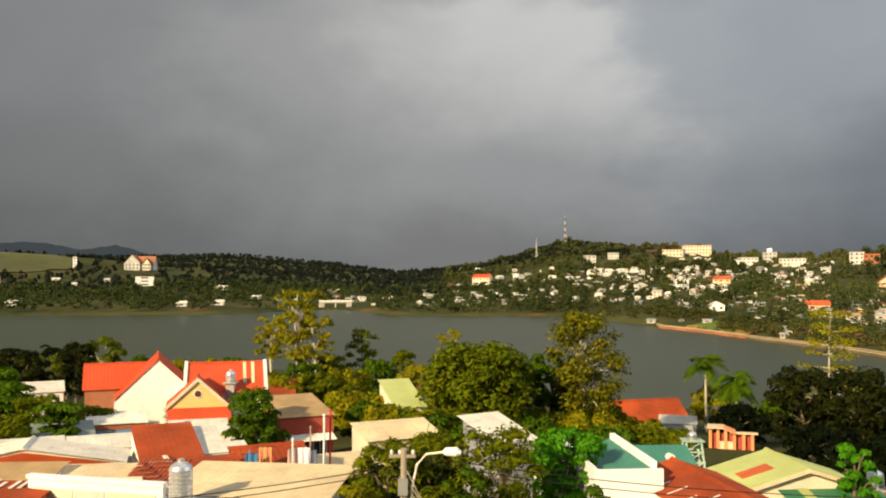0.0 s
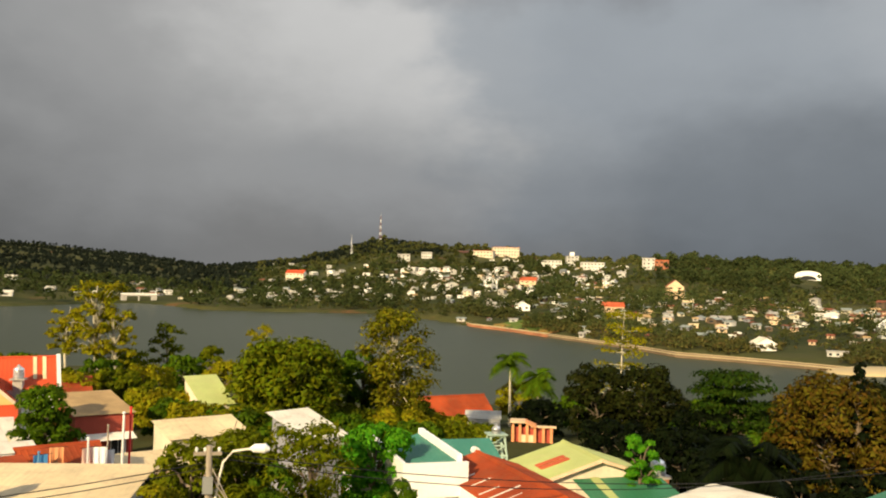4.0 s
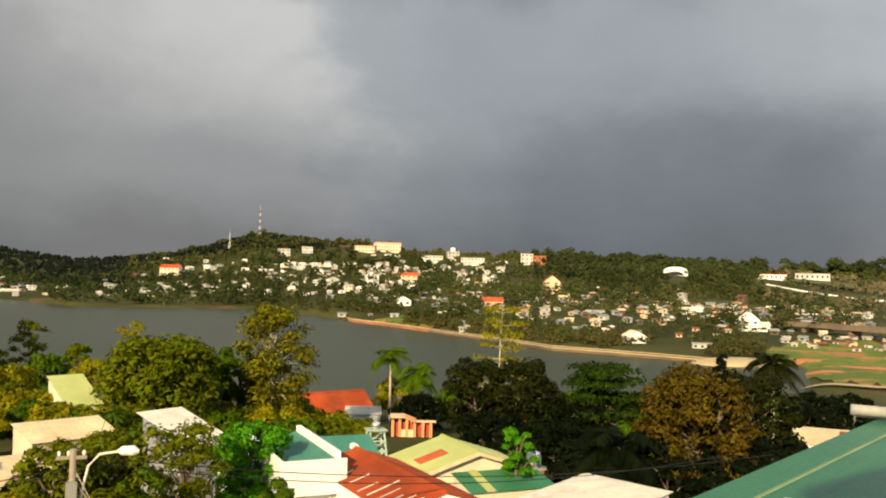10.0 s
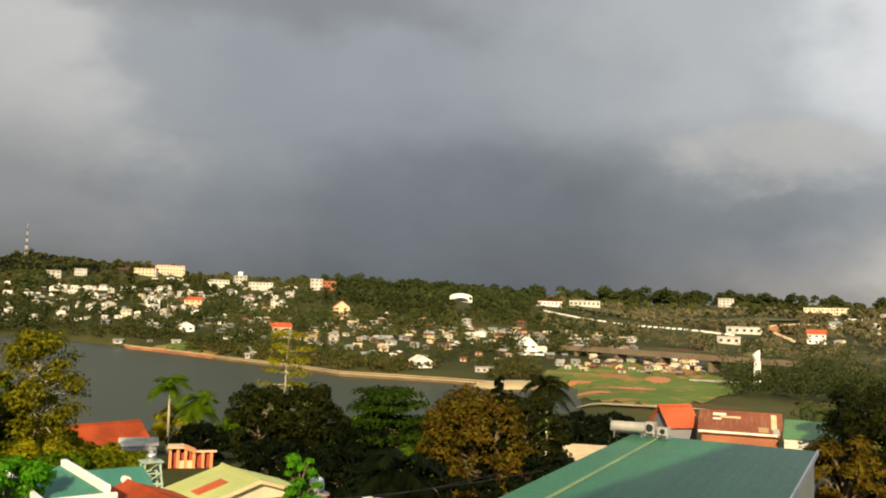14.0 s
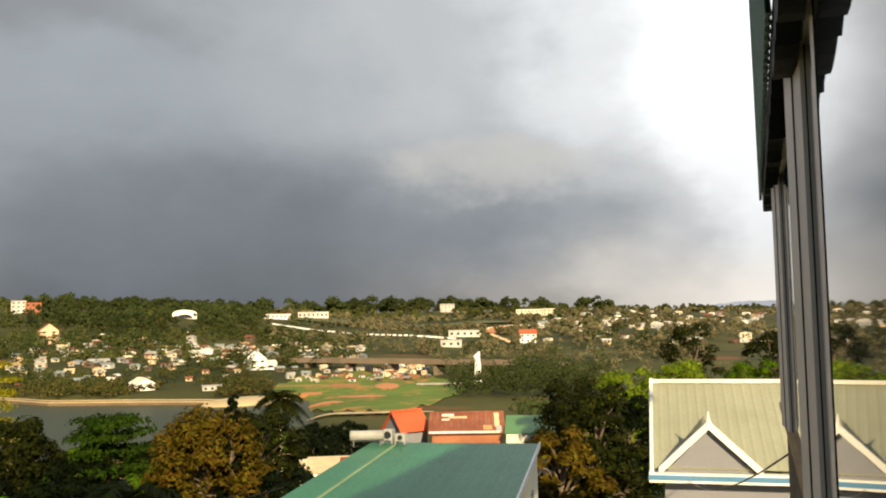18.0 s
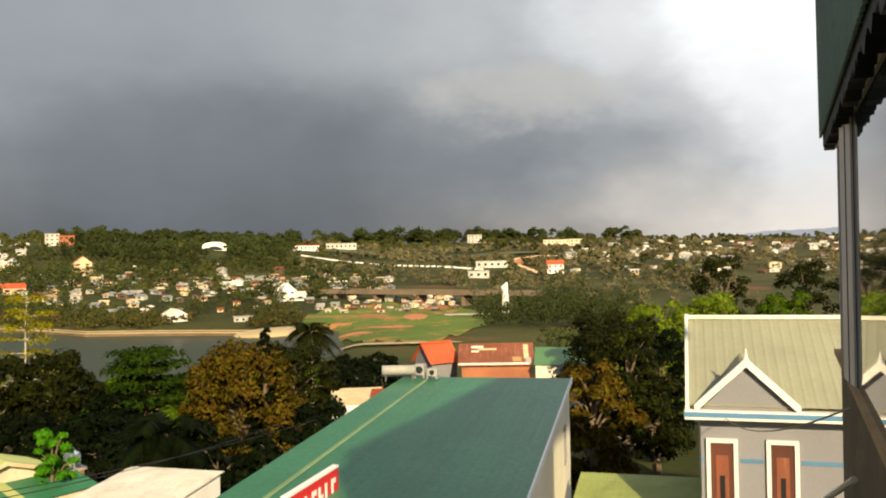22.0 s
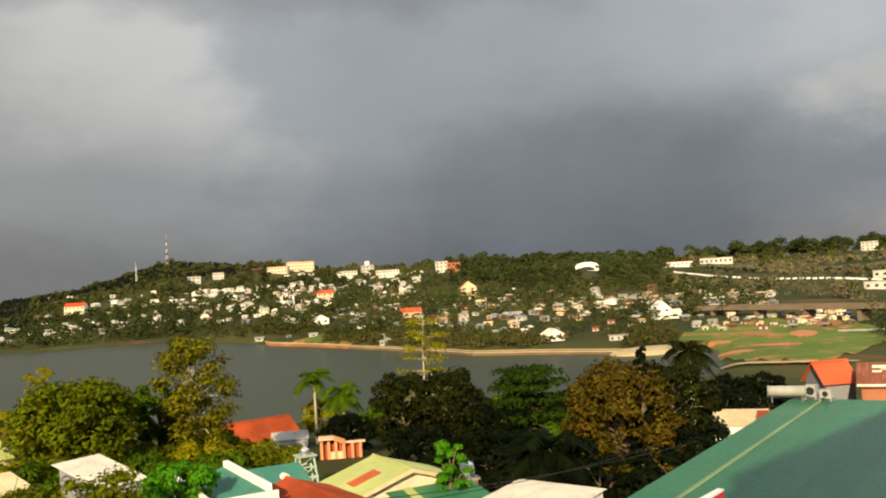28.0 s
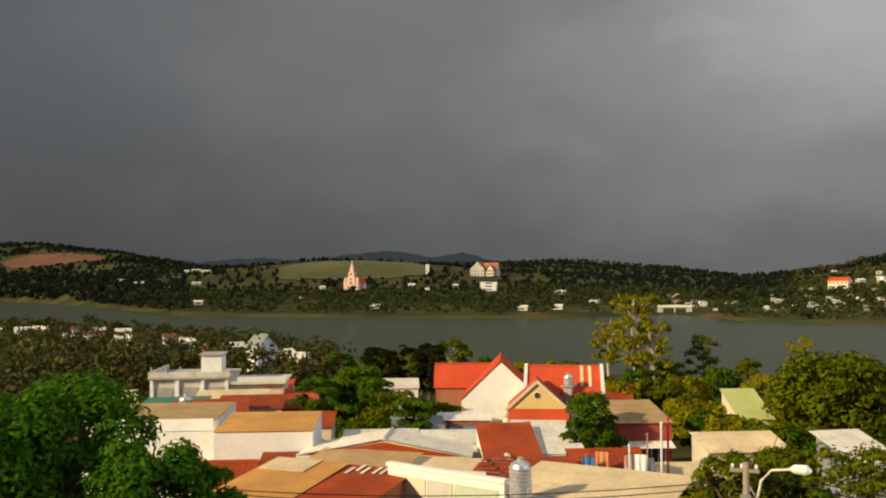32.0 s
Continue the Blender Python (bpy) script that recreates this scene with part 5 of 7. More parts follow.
    for k, (e, sag) in enumerate(((uv(40, 18, 5.5), 0.9), (uv(40, 20, 5.2), 1.1), (uv(-14, 36, 6.2), 0.8), (uv(-14, 37, 5.9), 0.9), (uv(22.5, 50, 5.0), 0.5))):
        a = p + Vector((0, 0, 6.9 - 0.2 * k))
        pts = [a.lerp(e, s) - Vector((0, 0, sag * 4 * s * (1 - s))) for s in np.linspace(0, 1, 13)]
        tagged(new("cable", Mesh().tube(pts, 0.018, 4).data("cable", BLACK)), "thin slack overhead cable", "cable", "overhead cables")


street_lamp()


# ---- red-roofed church hall and its neighbours ----
GRASSGREEN = mat("grass_green_sheet", (0.10, 0.24, 0.08), 0.55, 0.12, 1, 8, 0.06)
BLUEDOOR = mat("pale_blue_paint", (0.12, 0.30, 0.52), 0.6, 0.15, 1, 9, 0.05)


def build_red_houses():
    # ridge along the view's width; local x to the right as the camera sees it
    def turned(az, r, z=0.0):
        p = polar(az, r)
        return pose(p.x, p.y, z, 0, 0, az)

    ob = gable_house(turned(13.9, 80, -1.0), 6.5, 7.0, 4.9, 2.1, WHITE, REDTILE, "house under a bright red roof with white gable ends", "x", over=0.2)

    def on_slope(x, y, up):
        return (x, y, 7.06 + 0.6 * y + up)

    for s in (-1, 1):
        a, b = sorted((s * 3.5, s * 3.2))
        part("verge", Mesh().solid([on_slope(a, -3.75, -0.15), on_slope(b, -3.75, -0.15), on_slope(b, 0, -0.15), on_slope(a, 0, -0.15)], [on_slope(a, -3.75, 0.2), on_slope(b, -3.75, 0.2), on_slope(b, 0, 0.2), on_slope(a, 0, 0.2)]), TRIM, ob)
    for x in (1.45, 2.15):
        part("roof_strip", Mesh().solid([on_slope(x, -2.6, 0.01), on_slope(x + 0.28, -2.6, 0.01), on_slope(x + 0.28, -0.1, 0.01), on_slope(x, -0.1, 0.01)], [on_slope(x, -2.6, 0.08), on_slope(x + 0.28, -2.6, 0.08), on_slope(x + 0.28, -0.1, 0.08), on_slope(x, -0.1, 0.08)]), TAN, ob)
    ob = gable_house(turned(15.6, 75.6, -1.1), 4.9, 3.6, 4.2, 2.2, YELLOW, REDTILE, "yellow gabled front under a red roof", "y", over=0.05)
    part("vent", Mesh().tube([(0, -1.86, 5.25), (0, -1.78, 5.25)], 0.26, 14), SHUTTER, ob)
    part("vent_ring", Mesh().tube([(0, -1.84, 5.25), (0, -1.79, 5.25)], 0.34, 14), TRIM, ob)
    for s in (-1, 1):
        part("barge_board", Mesh().solid([(0, -1.98, 6.25), (s * 2.7, -1.98, 3.83), (s * 2.7, -1.88, 3.83), (0, -1.88, 6.25)], [(0, -1.98, 6.58), (s * 2.7, -1.98, 4.13), (s * 2.7, -1.88, 4.13), (0, -1.88, 6.58)]), CREAM, ob)
    part("lower_roof", Mesh().sheet((-2.5, -1.83, 4.15), (2.6, -1.83, 4.15), (2.6, -3.2, 3.15), (-2.5, -3.2, 3.15), 0.3), REDTILE, ob)
    for x in (-2.2, -0.6, 1.0, 2.4):
        part("porch_post", Mesh().box(x - 0.1, x + 0.1, -3.1, -2.9, 0, 3.2), WHITE, ob)
    # white gable and the long red roof beside it
    ob = gable_house(turned(17.96, 84, -0.8), 7.1, 9.0, 3.9, 3.35, WHITE, REDTILE, "tall white gable under a red roof", "y", over=0.1)
    ob = gable_house(turned(20.3, 87.5, -0.8), 5.6, 6.0, 4.4, 1.9, BRICK, REDTILE, "long house under a bright red roof", "x", over=0.2)
    p = turned(13.6, 76.6, 0).translation
    water_tank(p, 4.7, 0.42, 1.0, "white water tank on a stand beside the red roof")
    st = thing("tank_stand", Matrix.Translation((p.x, p.y, -1.0)), "concrete stand under a roof water tank", "stand")
    part("shaft", Mesh().box(-0.35, 0.35, -0.35, 0.35, 0, 5.6), CONCRETE, st)
    part("slab", Mesh().box(-0.55, 0.55, -0.55, 0.55, 5.6, 5.7), CONCRETE, st)
    p = turned(17.6, 66, 0).translation
    pl = thing("garden_pillar", Matrix.Translation((p.x, p.y, 0)), "slim cream pillar with a round knob in a yard", "pillar")
    part("plinth", Mesh().box(-0.5, 0.5, -0.5, 0.5, -0.3, 1.6), OLDWALL, pl)
    part("shaft", Mesh().lathe([(0.26, 1.6), (0.22, 3.0), (0.30, 3.2), (0.16, 3.5)], sides=12), CREAM, pl)
    part("knob", Mesh().lathe([(0.08, 3.5), (0.2, 3.65), (0.2, 3.85), (0.04, 4.05)], sides=12), CREAM, pl)
    # low lean-tos in front of them
    shed_house(turned(20.4, 74, -0.4), 4.4, 3.2, 2.6, 3.1, BRICK, PALESHEET, "low brick shed under a whitish sheet", "y")
    ob = shed_house(turned(20.6, 67, 0.6), 2.8, 1.8, 2.6, 2.9, BRICK, PALESHEET, "small shed with blue doors under a pale sheet", "y")
    for x in (-0.65, 0.65):
        part("door", Mesh().box(x - 0.6, x + 0.6, -0.98, -0.9, 0.35, 2.2), BLUEDOOR, ob, "pale blue sheet door")
    shed_house(turned(15.6, 66, -0.2), 4.0, 3.0, 2.6, 3.2, CREAM, PALESHEET, "low house under a whitish sheet roof", "y")
    shed_house(turned(12.4, 62, -0.1), 3.0, 2.6, 2.4, 2.8, WHITE, PALESHEET, "low white lean-to under a pale sheet", "y")
    shed_house(turned(24.5, 92, -1.0), 3.6, 4.0, 3.8, 4.4, WHITE, PALESHEET, "white house under a pale roof", "y")
    shed_house(turned(10.6, 88, -1.0), 3.0, 4.0, 3.0, 4.2, REDWALL, RUST, "house under a dark red roof", "y")
    # lake house with a red roof
    ob = gable_house(turned(-12.8, 112, -6.5) @ pose(0, 0, 0, 0, 0, 28), 9.0, 6.0, 2.6, 2.2, WHITE, RUST, "lakeside house under a red-brown roof with white gable", "x", windows=((1.8, -3.0, 0.9, 1.2, 1.1, "y-"),))
    shed_house(turned(-14.9, 104, -5.4), 4.0, 3.0, 2.4, 2.9, WHITE, PALESHEET, "white annexe with flat pale roof", "y")
    # orange gate frame
    p = polar(-18.1, 80)
    gate = thing("gate_frame", pose(p.x, p.y, land(p.x, p.y) - 0.1, 0, 0, -18) @ Matrix.Translation((0.1, 0, 0.1)) @ Matrix.Scale(0.64, 4), "salmon-painted concrete gatehouse of posts and beams", "gate")
    part("roof_slab", Mesh().solid([(-3.3, -0.9, 2.75), (-1.2, -0.9, 2.75), (-1.2, 0.9, 2.95), (-3.3, 0.9, 2.95)], [(-3.3, -0.9, 2.95), (-1.2, -0.9, 2.95), (-1.2, 0.9, 3.15), (-3.3, 0.9, 3.15)]), PEACH, gate, "pale peach roof slab")
    part("roof_slab", Mesh().solid([(-1.2, -0.9, 2.75), (0.4, -0.9, 2.1), (0.4, 0.9, 2.3), (-1.2, 0.9, 2.95)], [(-1.2, -0.9, 2.95), (0.4, -0.9, 2.3), (0.4, 0.9, 2.5), (-1.2, 0.9, 3.15)]), ORANGEPAINT, gate, "sloping salmon roof slab")
    part("beam", Mesh().box(-0.4, 3.2, -0.3, 0.3, 2.1, 2.35), PEACH, gate, "pale peach beam")
    for x, hh in ((-2.9, 2.75), (-1.9, 2.75), (-0.9, 2.6), (0.2, 2.1), (1.4, 2.1), (2.5, 2.1)):
        part("post", Mesh().box(x - 0.2, x + 0.2, -0.22, 0.22, -0.5, hh), ORANGEPAINT, gate)
    part("back_wall", Mesh().box(-3.0, 2.3, 0.5, 0.66, -0.5, 2.0), REDWALL, gate, "dull red back wall")
    part("low_wall", Mesh().box(-1.7, 0.0, -0.14, 0.14, -0.5, 1.0), PEACH, gate)
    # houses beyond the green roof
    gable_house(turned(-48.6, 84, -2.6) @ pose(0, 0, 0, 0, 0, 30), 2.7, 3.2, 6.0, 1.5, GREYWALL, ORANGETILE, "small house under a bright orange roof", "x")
    ob = gable_house(turned(-52.5, 82, -2.8), 6.2, 5.6, 6.2, 1.4, BRICK, BROWNTILE, "brick house under a patched rust-brown sheet roof", "x", windows=((1.9, -2.8, 3.6, 0.9, 1.2, "y-"),))
    slope = 1.4 / 2.8
    for px, py, pw, pd, pm in ((-1.7, -0.45, 1.1, 0.3, PALESHEET), (-0.8, -0.8, 1.7, 0.2, TAN), (-1.9, -1.1, 0.7, 0.2, PALESHEET), (2.75, -1.2, 0.45, 2.0, TAN), (2.9, -2.5, 0.5, 0.8, OLDMETAL), (1.9, -2.3, 0.8, 0.6, DRYTAN), (-0.2, -2.95, 6.4, 0.22, PALESHEET)):
        corners = [(px - pw / 2, py - pd / 2), (px + pw / 2, py - pd / 2), (px + pw / 2, py + pd / 2), (px - pw / 2, py + pd / 2)]
        part("roof_patch", Mesh().solid([(u, v, 7.68 + slope * v) for u, v in corners], [(u, v, 7.72 + slope * v) for u, v in corners]), pm, ob, "loose sheet patched onto the roof")
    shed_house(turned(-56.6, 80, -2.0), 4.2, 5.0, 5.4, 6.4, OLDWALL, GRASSGREEN, "pale house under a green sheet roof", "y")
    shed_house(turned(-43.4, 66, -1.4), 3.6, 3.6, 4.0, 4.6, WHITE, TAN, "small house under a tan roof", "y")
    shed_house(turned(-45.4, 64, -1.2), 2.2, 3.6, 4.2, 4.6, WHITE, RUST, "small house under a rust-red roof", "y")


build_red_houses()


# ---- trees near the street ----
def stand(az, r):
    return on_land(az, r)


def tree_at(az, r, top_el, wide, label, **kw):
    p = stand(az, r)
    h = EYE + r * math.tan(radians(top_el)) - p.z
    return tree(p, h, wide, label, **kw)


tree_at(9.4, 106, -0.5, 7.0, "tall slim tree with pale trunk and thin golden crown", leaf=LEAF_GOLD, bark=PALEBARK, shape="sparse", clumps=64, leaves=3000, size=0.26, bare=0.3, seed=1, trunk=0.26)
tree_at(8.4, 104, -2.2, 4.6, "slim pale tree with a thin golden crown", leaf=LEAF_GOLD, bark=PALEBARK, shape="sparse", clumps=44, leaves=1900, size=0.26, bare=0.35, seed=18, trunk=0.2)
tree_at(11.0, 112, -1.9, 5.0, "tall forked tree with pale limbs and golden leaves", leaf=LEAF_GOLD, bark=PALEBARK, shape="sparse", clumps=40, leaves=2000, size=0.26, bare=0.4, seed=2, trunk=0.2)
tree_at(5.3, 112, -3.1, 4.6, "slim tree with pale trunk and small crown", leaf=LEAF_OLIVE, bark=PALEBARK, shape="tall", clumps=26, leaves=1500, size=0.24, bare=0.35, seed=3, trunk=0.2)
tree_at(-0.5, 120, -3.2, 4.2, "slim tree with a small golden crown", leaf=LEAF_GOLD, bark=PALEBARK, shape="tall", clumps=20, leaves=1300, size=0.24, bare=0.35, seed=4, trunk=0.14)
tree_at(-2.4, 76, -3.9, 9.4, "large round dense tree with yellow-green leaves", leaf=LEAF_SUNNY, clumps=95, leaves=9500, size=0.30, bare=0.2, seed=5)
tree_at(-9.0, 82, -1.8, 7.6, "tall irregular tree with olive brown crown and pale limbs", leaf=LEAF_TALL, bark=PALEBARK, shape="tall", clumps=70, leaves=6400, size=0.24, bare=0.1, seed=6, trunk=0.25)
tree_at(-7.0, 84, -4.6, 5.0, "dense dark green tree beside the tall one", leaf=LEAF_GREEN, clumps=26, leaves=3200, size=0.26, bare=0.2, seed=61)
tree_at(-7.9, 44, -9.2, 4.5, "bushy bright green tree", leaf=LEAF_BRIGHT, clumps=34, leaves=5200, size=0.17, bare=0.25, seed=7)
tree_at(12.1, 60, -6.7, 4.4, "dense green tree between the roofs", leaf=LEAF_GREEN, clumps=34, leaves=4800, size=0.18, bare=0.25, seed=8)
tree_at(27.0, 72, -5.0, 8.0, "wide feathery dark green tree", leaf=LEAF_GREEN, shape="layer", clumps=40, leaves=5200, size=0.22, bare=0.35, seed=9)
tree_at(24.6, 66, -6.6, 5.0, "leafy green tree near roofs", leaf=LEAF_OLIVE, clumps=30, leaves=3800, size=0.2, bare=0.25, seed=10)
tree_at(29.8, 70, -5.8, 5.5, "feathery dark green tree", leaf=LEAF_GREEN, shape="layer", clumps=30, leaves=3600, size=0.22, bare=0.3, seed=11)
tree_at(21.2, 122, -3.4, 6.5, "tree with pale spreading limbs", leaf=LEAF_OLIVE, bark=PALEBARK, clumps=20, leaves=2200, size=0.3, bare=0.35, seed=12)
tree_at(7.6, 92, -6.4, 3.4, "small bright green round tree", leaf=LEAF_BRIGHT, clumps=30, leaves=2600, size=0.2, bare=0.2, seed=23)
tree_at(23.6, 60, -7.2, 5.0, "feathery dark green tree with flat tiers", leaf=LEAF_GREEN, shape="layer", clumps=44, leaves=4600, size=0.2, bare=0.2, seed=24)
tree_at(26.4, 58, -8.2, 5.0, "leafy olive tree near roofs", leaf=LEAF_OLIVE, clumps=40, leaves=4200, size=0.19, bare=0.15, seed=25)
tree_at(25.6, 100, -3.9, 6.0, "dark green tree before the lake", leaf=LEAF_SHADE, clumps=40, leaves=3600, size=0.26, bare=0.15, seed=26)
tree_at(22.6, 108, -3.6, 5.0, "dark green tree before the lake", leaf=LEAF_SHADE, clumps=36, leaves=3200, size=0.26, bare=0.15, seed=27)
# street trees in front of the pole
tree_at(3.5, 38, -10.0, 4.2, "broad olive green street tree", leaf=LEAF_OLIVE, clumps=46, leaves=6400, size=0.15, bare=0.2, seed=13)
tree_at(5.6, 35, -12.4, 2.4, "low olive street tree", leaf=LEAF_GOLD, clumps=24, leaves=2600, size=0.14, bare=0.15, seed=19)
tree_at(0.6, 40, -9.4, 4.0, "leafy olive street tree", leaf=LEAF_OLIVE, clumps=34, leaves=5200, size=0.15, bare=0.25, seed=14)
tree_at(-3.8, 39, -9.2, 4.4, "thin street tree with airy crown", leaf=LEAF_OLIVE, shape="tall", clumps=40, leaves=4200, size=0.15, bare=0.2, seed=15)
tree_at(-9.6, 36, -12.6, 2.4, "low leafy shrub tree", leaf=LEAF_GREEN, clumps=20, leaves=2400, size=0.14, bare=0.1, seed=16)
tree_at(-1.6, 36, -11.6, 2.6, "low leafy shrub tree", leaf=LEAF_GREEN, clumps=20, leaves=2600, size=0.14, bare=0.1, seed=17)
# belt of trees before the lake
rng = random.Random(21)
BELT = [(-5.8, 74, -8.8), (-7.4, 78, -8.4), (-9.6, 76, -8.6), (-3.6, 70, -9.4), (-1.0, 66, -9.8), (2.5, 66, -8.3), (1.2, 65, -8.4), (0.1, 66, -8.3), (3.5, 68, -8.0), (4.5, 70, -7.8), (21.4, 76, -7.6), (-4.6, 84, -7.4), (12.6, 104, -5.0), (11.6, 96, -5.6), (10.4, 90, -6.0), (9.2, 100, -5.2), (7.2, 84, -6.4), (14.6, 120, -4.8), (13.4, 118, -4.8), (7.6, 108, -4.6), (6.4, 96, -5.6), (4.2, 104, -5.0), (2.6, 112, -4.4), (1.6, 98, -5.4), (3.4, 82, -7.0), (8.2, 92, -5.8), (5.6, 78, -7.2), (-5.4, 106, -5.2), (-10.6, 92, -8.0), (-12.4, 86, -8.9), (-10.6, 72, -9.4), (-13.8, 80, -9.4), (16.4, 128, -4.9), (18.8, 130, -4.6), (23.2, 126, -4.2), (25.4, 130, -4.3), (28.4, 124, -4.2), (31.4, 112, -5.0), (-17.2, 110, -6.4), (0.2, 66, -8.6)]
for k, (a, r, e) in enumerate(BELT):
    tree_at(a, r, e, rng.uniform(4.5, 7.0), ("leafy green tree near the lake", "olive green tree near the lake", "golden green tree near the lake")[k % 3], leaf=(LEAF_GREEN, LEAF_OLIVE, LEAF_GOLD)[k % 3], clumps=24, leaves=2400, size=0.28, bare=0.15, seed=30 + k, group="trees before the lake")
# big trees close by
tree_at(45.2, 32, -4.2, 6.6, "big dense mango tree with deep green leaves", leaf=LEAF_DEEP, clumps=80, leaves=16000, size=0.15, bare=0.15, seed=60)
tree_at(40.2, 27, -8.2, 4.2, "dense dark green mango tree", leaf=LEAF_DEEP, clumps=60, leaves=12000, size=0.14, bare=0.1, seed=62)
tree_at(37.2, 28, -9.8, 3.4, "spreading green mango tree", leaf=LEAF_DEEP, clumps=44, leaves=8000, size=0.14, bare=0.1, seed=63)
tree_at(50.5, 30, -5.2, 6.0, "big dense green mango tree", leaf=LEAF_DEEP, clumps=60, leaves=9000, size=0.15, bare=0.1, seed=64)
# dark trees; their shade is put into near-black leaf colours
tree_at(-22.2, 76, -5.1, 5.6, "leafy tree with olive leaves darkened for shade", leaf=LEAF_SHADE, clumps=36, leaves=4200, size=0.24, bare=0.15, seed=70)
tree_at(-25.4, 74, -5.0, 6.4, "spreading tree with olive leaves darkened for shade", leaf=LEAF_SHADE, clumps=40, leaves=4600, size=0.24, bare=0.2, seed=71)
tree_at(-28.4, 66, -7.6, 5.0, "bushy tree with leaves coloured dark for shade", leaf=LEAF_DARK, clumps=30, leaves=3400, size=0.22, bare=0.05, seed=72)
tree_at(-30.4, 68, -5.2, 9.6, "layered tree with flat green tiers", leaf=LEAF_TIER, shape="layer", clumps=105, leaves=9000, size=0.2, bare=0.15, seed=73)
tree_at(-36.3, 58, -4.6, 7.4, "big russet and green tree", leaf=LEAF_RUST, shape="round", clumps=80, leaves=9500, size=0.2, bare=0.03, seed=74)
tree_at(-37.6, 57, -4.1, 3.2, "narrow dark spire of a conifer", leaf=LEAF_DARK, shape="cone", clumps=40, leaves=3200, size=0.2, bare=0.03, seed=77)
tree_at(-39.3, 60, -5.0, 6.6, "big tree beside the russet one, olive leaves darkened for shade", leaf=LEAF_SHADE, shape="round", clumps=70, leaves=8000, size=0.2, bare=0.03, seed=78)
tree_at(-42.6, 74, -7.2, 5.0, "tree behind the russet one, leaves coloured dark for shade", leaf=LEAF_DARK, clumps=30, leaves=3400, size=0.22, bare=0.1, seed=75)
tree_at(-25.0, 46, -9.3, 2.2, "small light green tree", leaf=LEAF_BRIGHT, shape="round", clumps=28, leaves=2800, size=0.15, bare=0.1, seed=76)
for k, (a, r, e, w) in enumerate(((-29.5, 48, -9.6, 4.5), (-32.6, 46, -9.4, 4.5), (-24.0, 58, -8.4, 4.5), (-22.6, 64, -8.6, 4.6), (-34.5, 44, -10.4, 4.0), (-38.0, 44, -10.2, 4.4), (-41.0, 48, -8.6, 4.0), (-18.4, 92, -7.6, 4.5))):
    tree_at(a, r, e, w, "undergrowth shrub with leaves coloured dark for shade", leaf=LEAF_DARK, clumps=24, leaves=2600, size=0.2, bare=0.0, seed=80 + k, group="shaded undergrowth")
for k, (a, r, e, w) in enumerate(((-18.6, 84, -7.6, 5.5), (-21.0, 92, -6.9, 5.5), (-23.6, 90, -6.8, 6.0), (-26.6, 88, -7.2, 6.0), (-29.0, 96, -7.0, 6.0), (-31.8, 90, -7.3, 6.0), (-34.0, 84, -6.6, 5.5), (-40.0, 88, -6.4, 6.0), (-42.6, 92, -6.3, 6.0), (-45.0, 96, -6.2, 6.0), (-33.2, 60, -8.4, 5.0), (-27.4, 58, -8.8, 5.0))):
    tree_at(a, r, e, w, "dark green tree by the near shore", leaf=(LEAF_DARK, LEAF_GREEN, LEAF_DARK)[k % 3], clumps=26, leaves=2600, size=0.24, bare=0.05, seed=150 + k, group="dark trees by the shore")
# thin tree with level branches
tree_at(-23.8, 86, -1.6, 8.5, "thin bare tree with long level branches", leaf=LEAF_GOLD, bark=PALEBARK, shape="layer", clumps=40, leaves=1500, size=0.2, bare=0.35, seed=90, trunk=0.11)
# trees to the west
for k, (a, r, e, w, lf, lab) in enumerate((
    (-58.6, 46, -6.4, 4.6, LEAF_RUST, "dark tree beside the grey house"), (-60.8, 50, -3.6, 6.0, LEAF_SHADE, "tall dark leafy tree"), (-62.6, 54, -4.4, 5.0, LEAF_DARK, "leafy tree with leaves coloured dark for shade"),
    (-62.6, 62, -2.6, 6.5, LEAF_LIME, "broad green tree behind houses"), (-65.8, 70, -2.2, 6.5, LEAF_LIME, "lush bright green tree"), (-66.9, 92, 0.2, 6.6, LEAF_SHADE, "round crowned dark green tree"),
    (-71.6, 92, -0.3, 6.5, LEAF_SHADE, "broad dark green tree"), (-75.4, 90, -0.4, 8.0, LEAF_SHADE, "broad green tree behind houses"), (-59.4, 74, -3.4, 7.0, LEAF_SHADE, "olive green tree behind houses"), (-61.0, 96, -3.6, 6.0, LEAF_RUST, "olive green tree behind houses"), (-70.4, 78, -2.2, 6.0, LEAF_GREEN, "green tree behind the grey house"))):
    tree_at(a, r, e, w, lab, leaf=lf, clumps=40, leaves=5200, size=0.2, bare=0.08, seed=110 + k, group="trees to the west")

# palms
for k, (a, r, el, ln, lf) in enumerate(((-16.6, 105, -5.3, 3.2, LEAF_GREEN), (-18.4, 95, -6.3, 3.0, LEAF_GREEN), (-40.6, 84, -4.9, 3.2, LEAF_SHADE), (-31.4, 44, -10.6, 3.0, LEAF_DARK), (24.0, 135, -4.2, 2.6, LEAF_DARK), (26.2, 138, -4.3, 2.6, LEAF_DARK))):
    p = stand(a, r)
    palm(p, EYE + r * math.tan(radians(el)) - p.z, ("slim areca palm with pale trunk", "slim areca palm with pale trunk", "dark coconut palm by the lake", "low palm with fronds coloured dark for shade", "coconut palm by the lake", "coconut palm by the lake")[k], seed=k, length=ln, leaf=lf, trunk_mat=BARK if lf is LEAF_DARK else PALEBARK)


# ---- the far side of the lake ----
def seat(az, el, turn=0.0, lift=0.0):
    """Where the far slope is first seen at this height over the horizon, as a pose that faces the camera."""
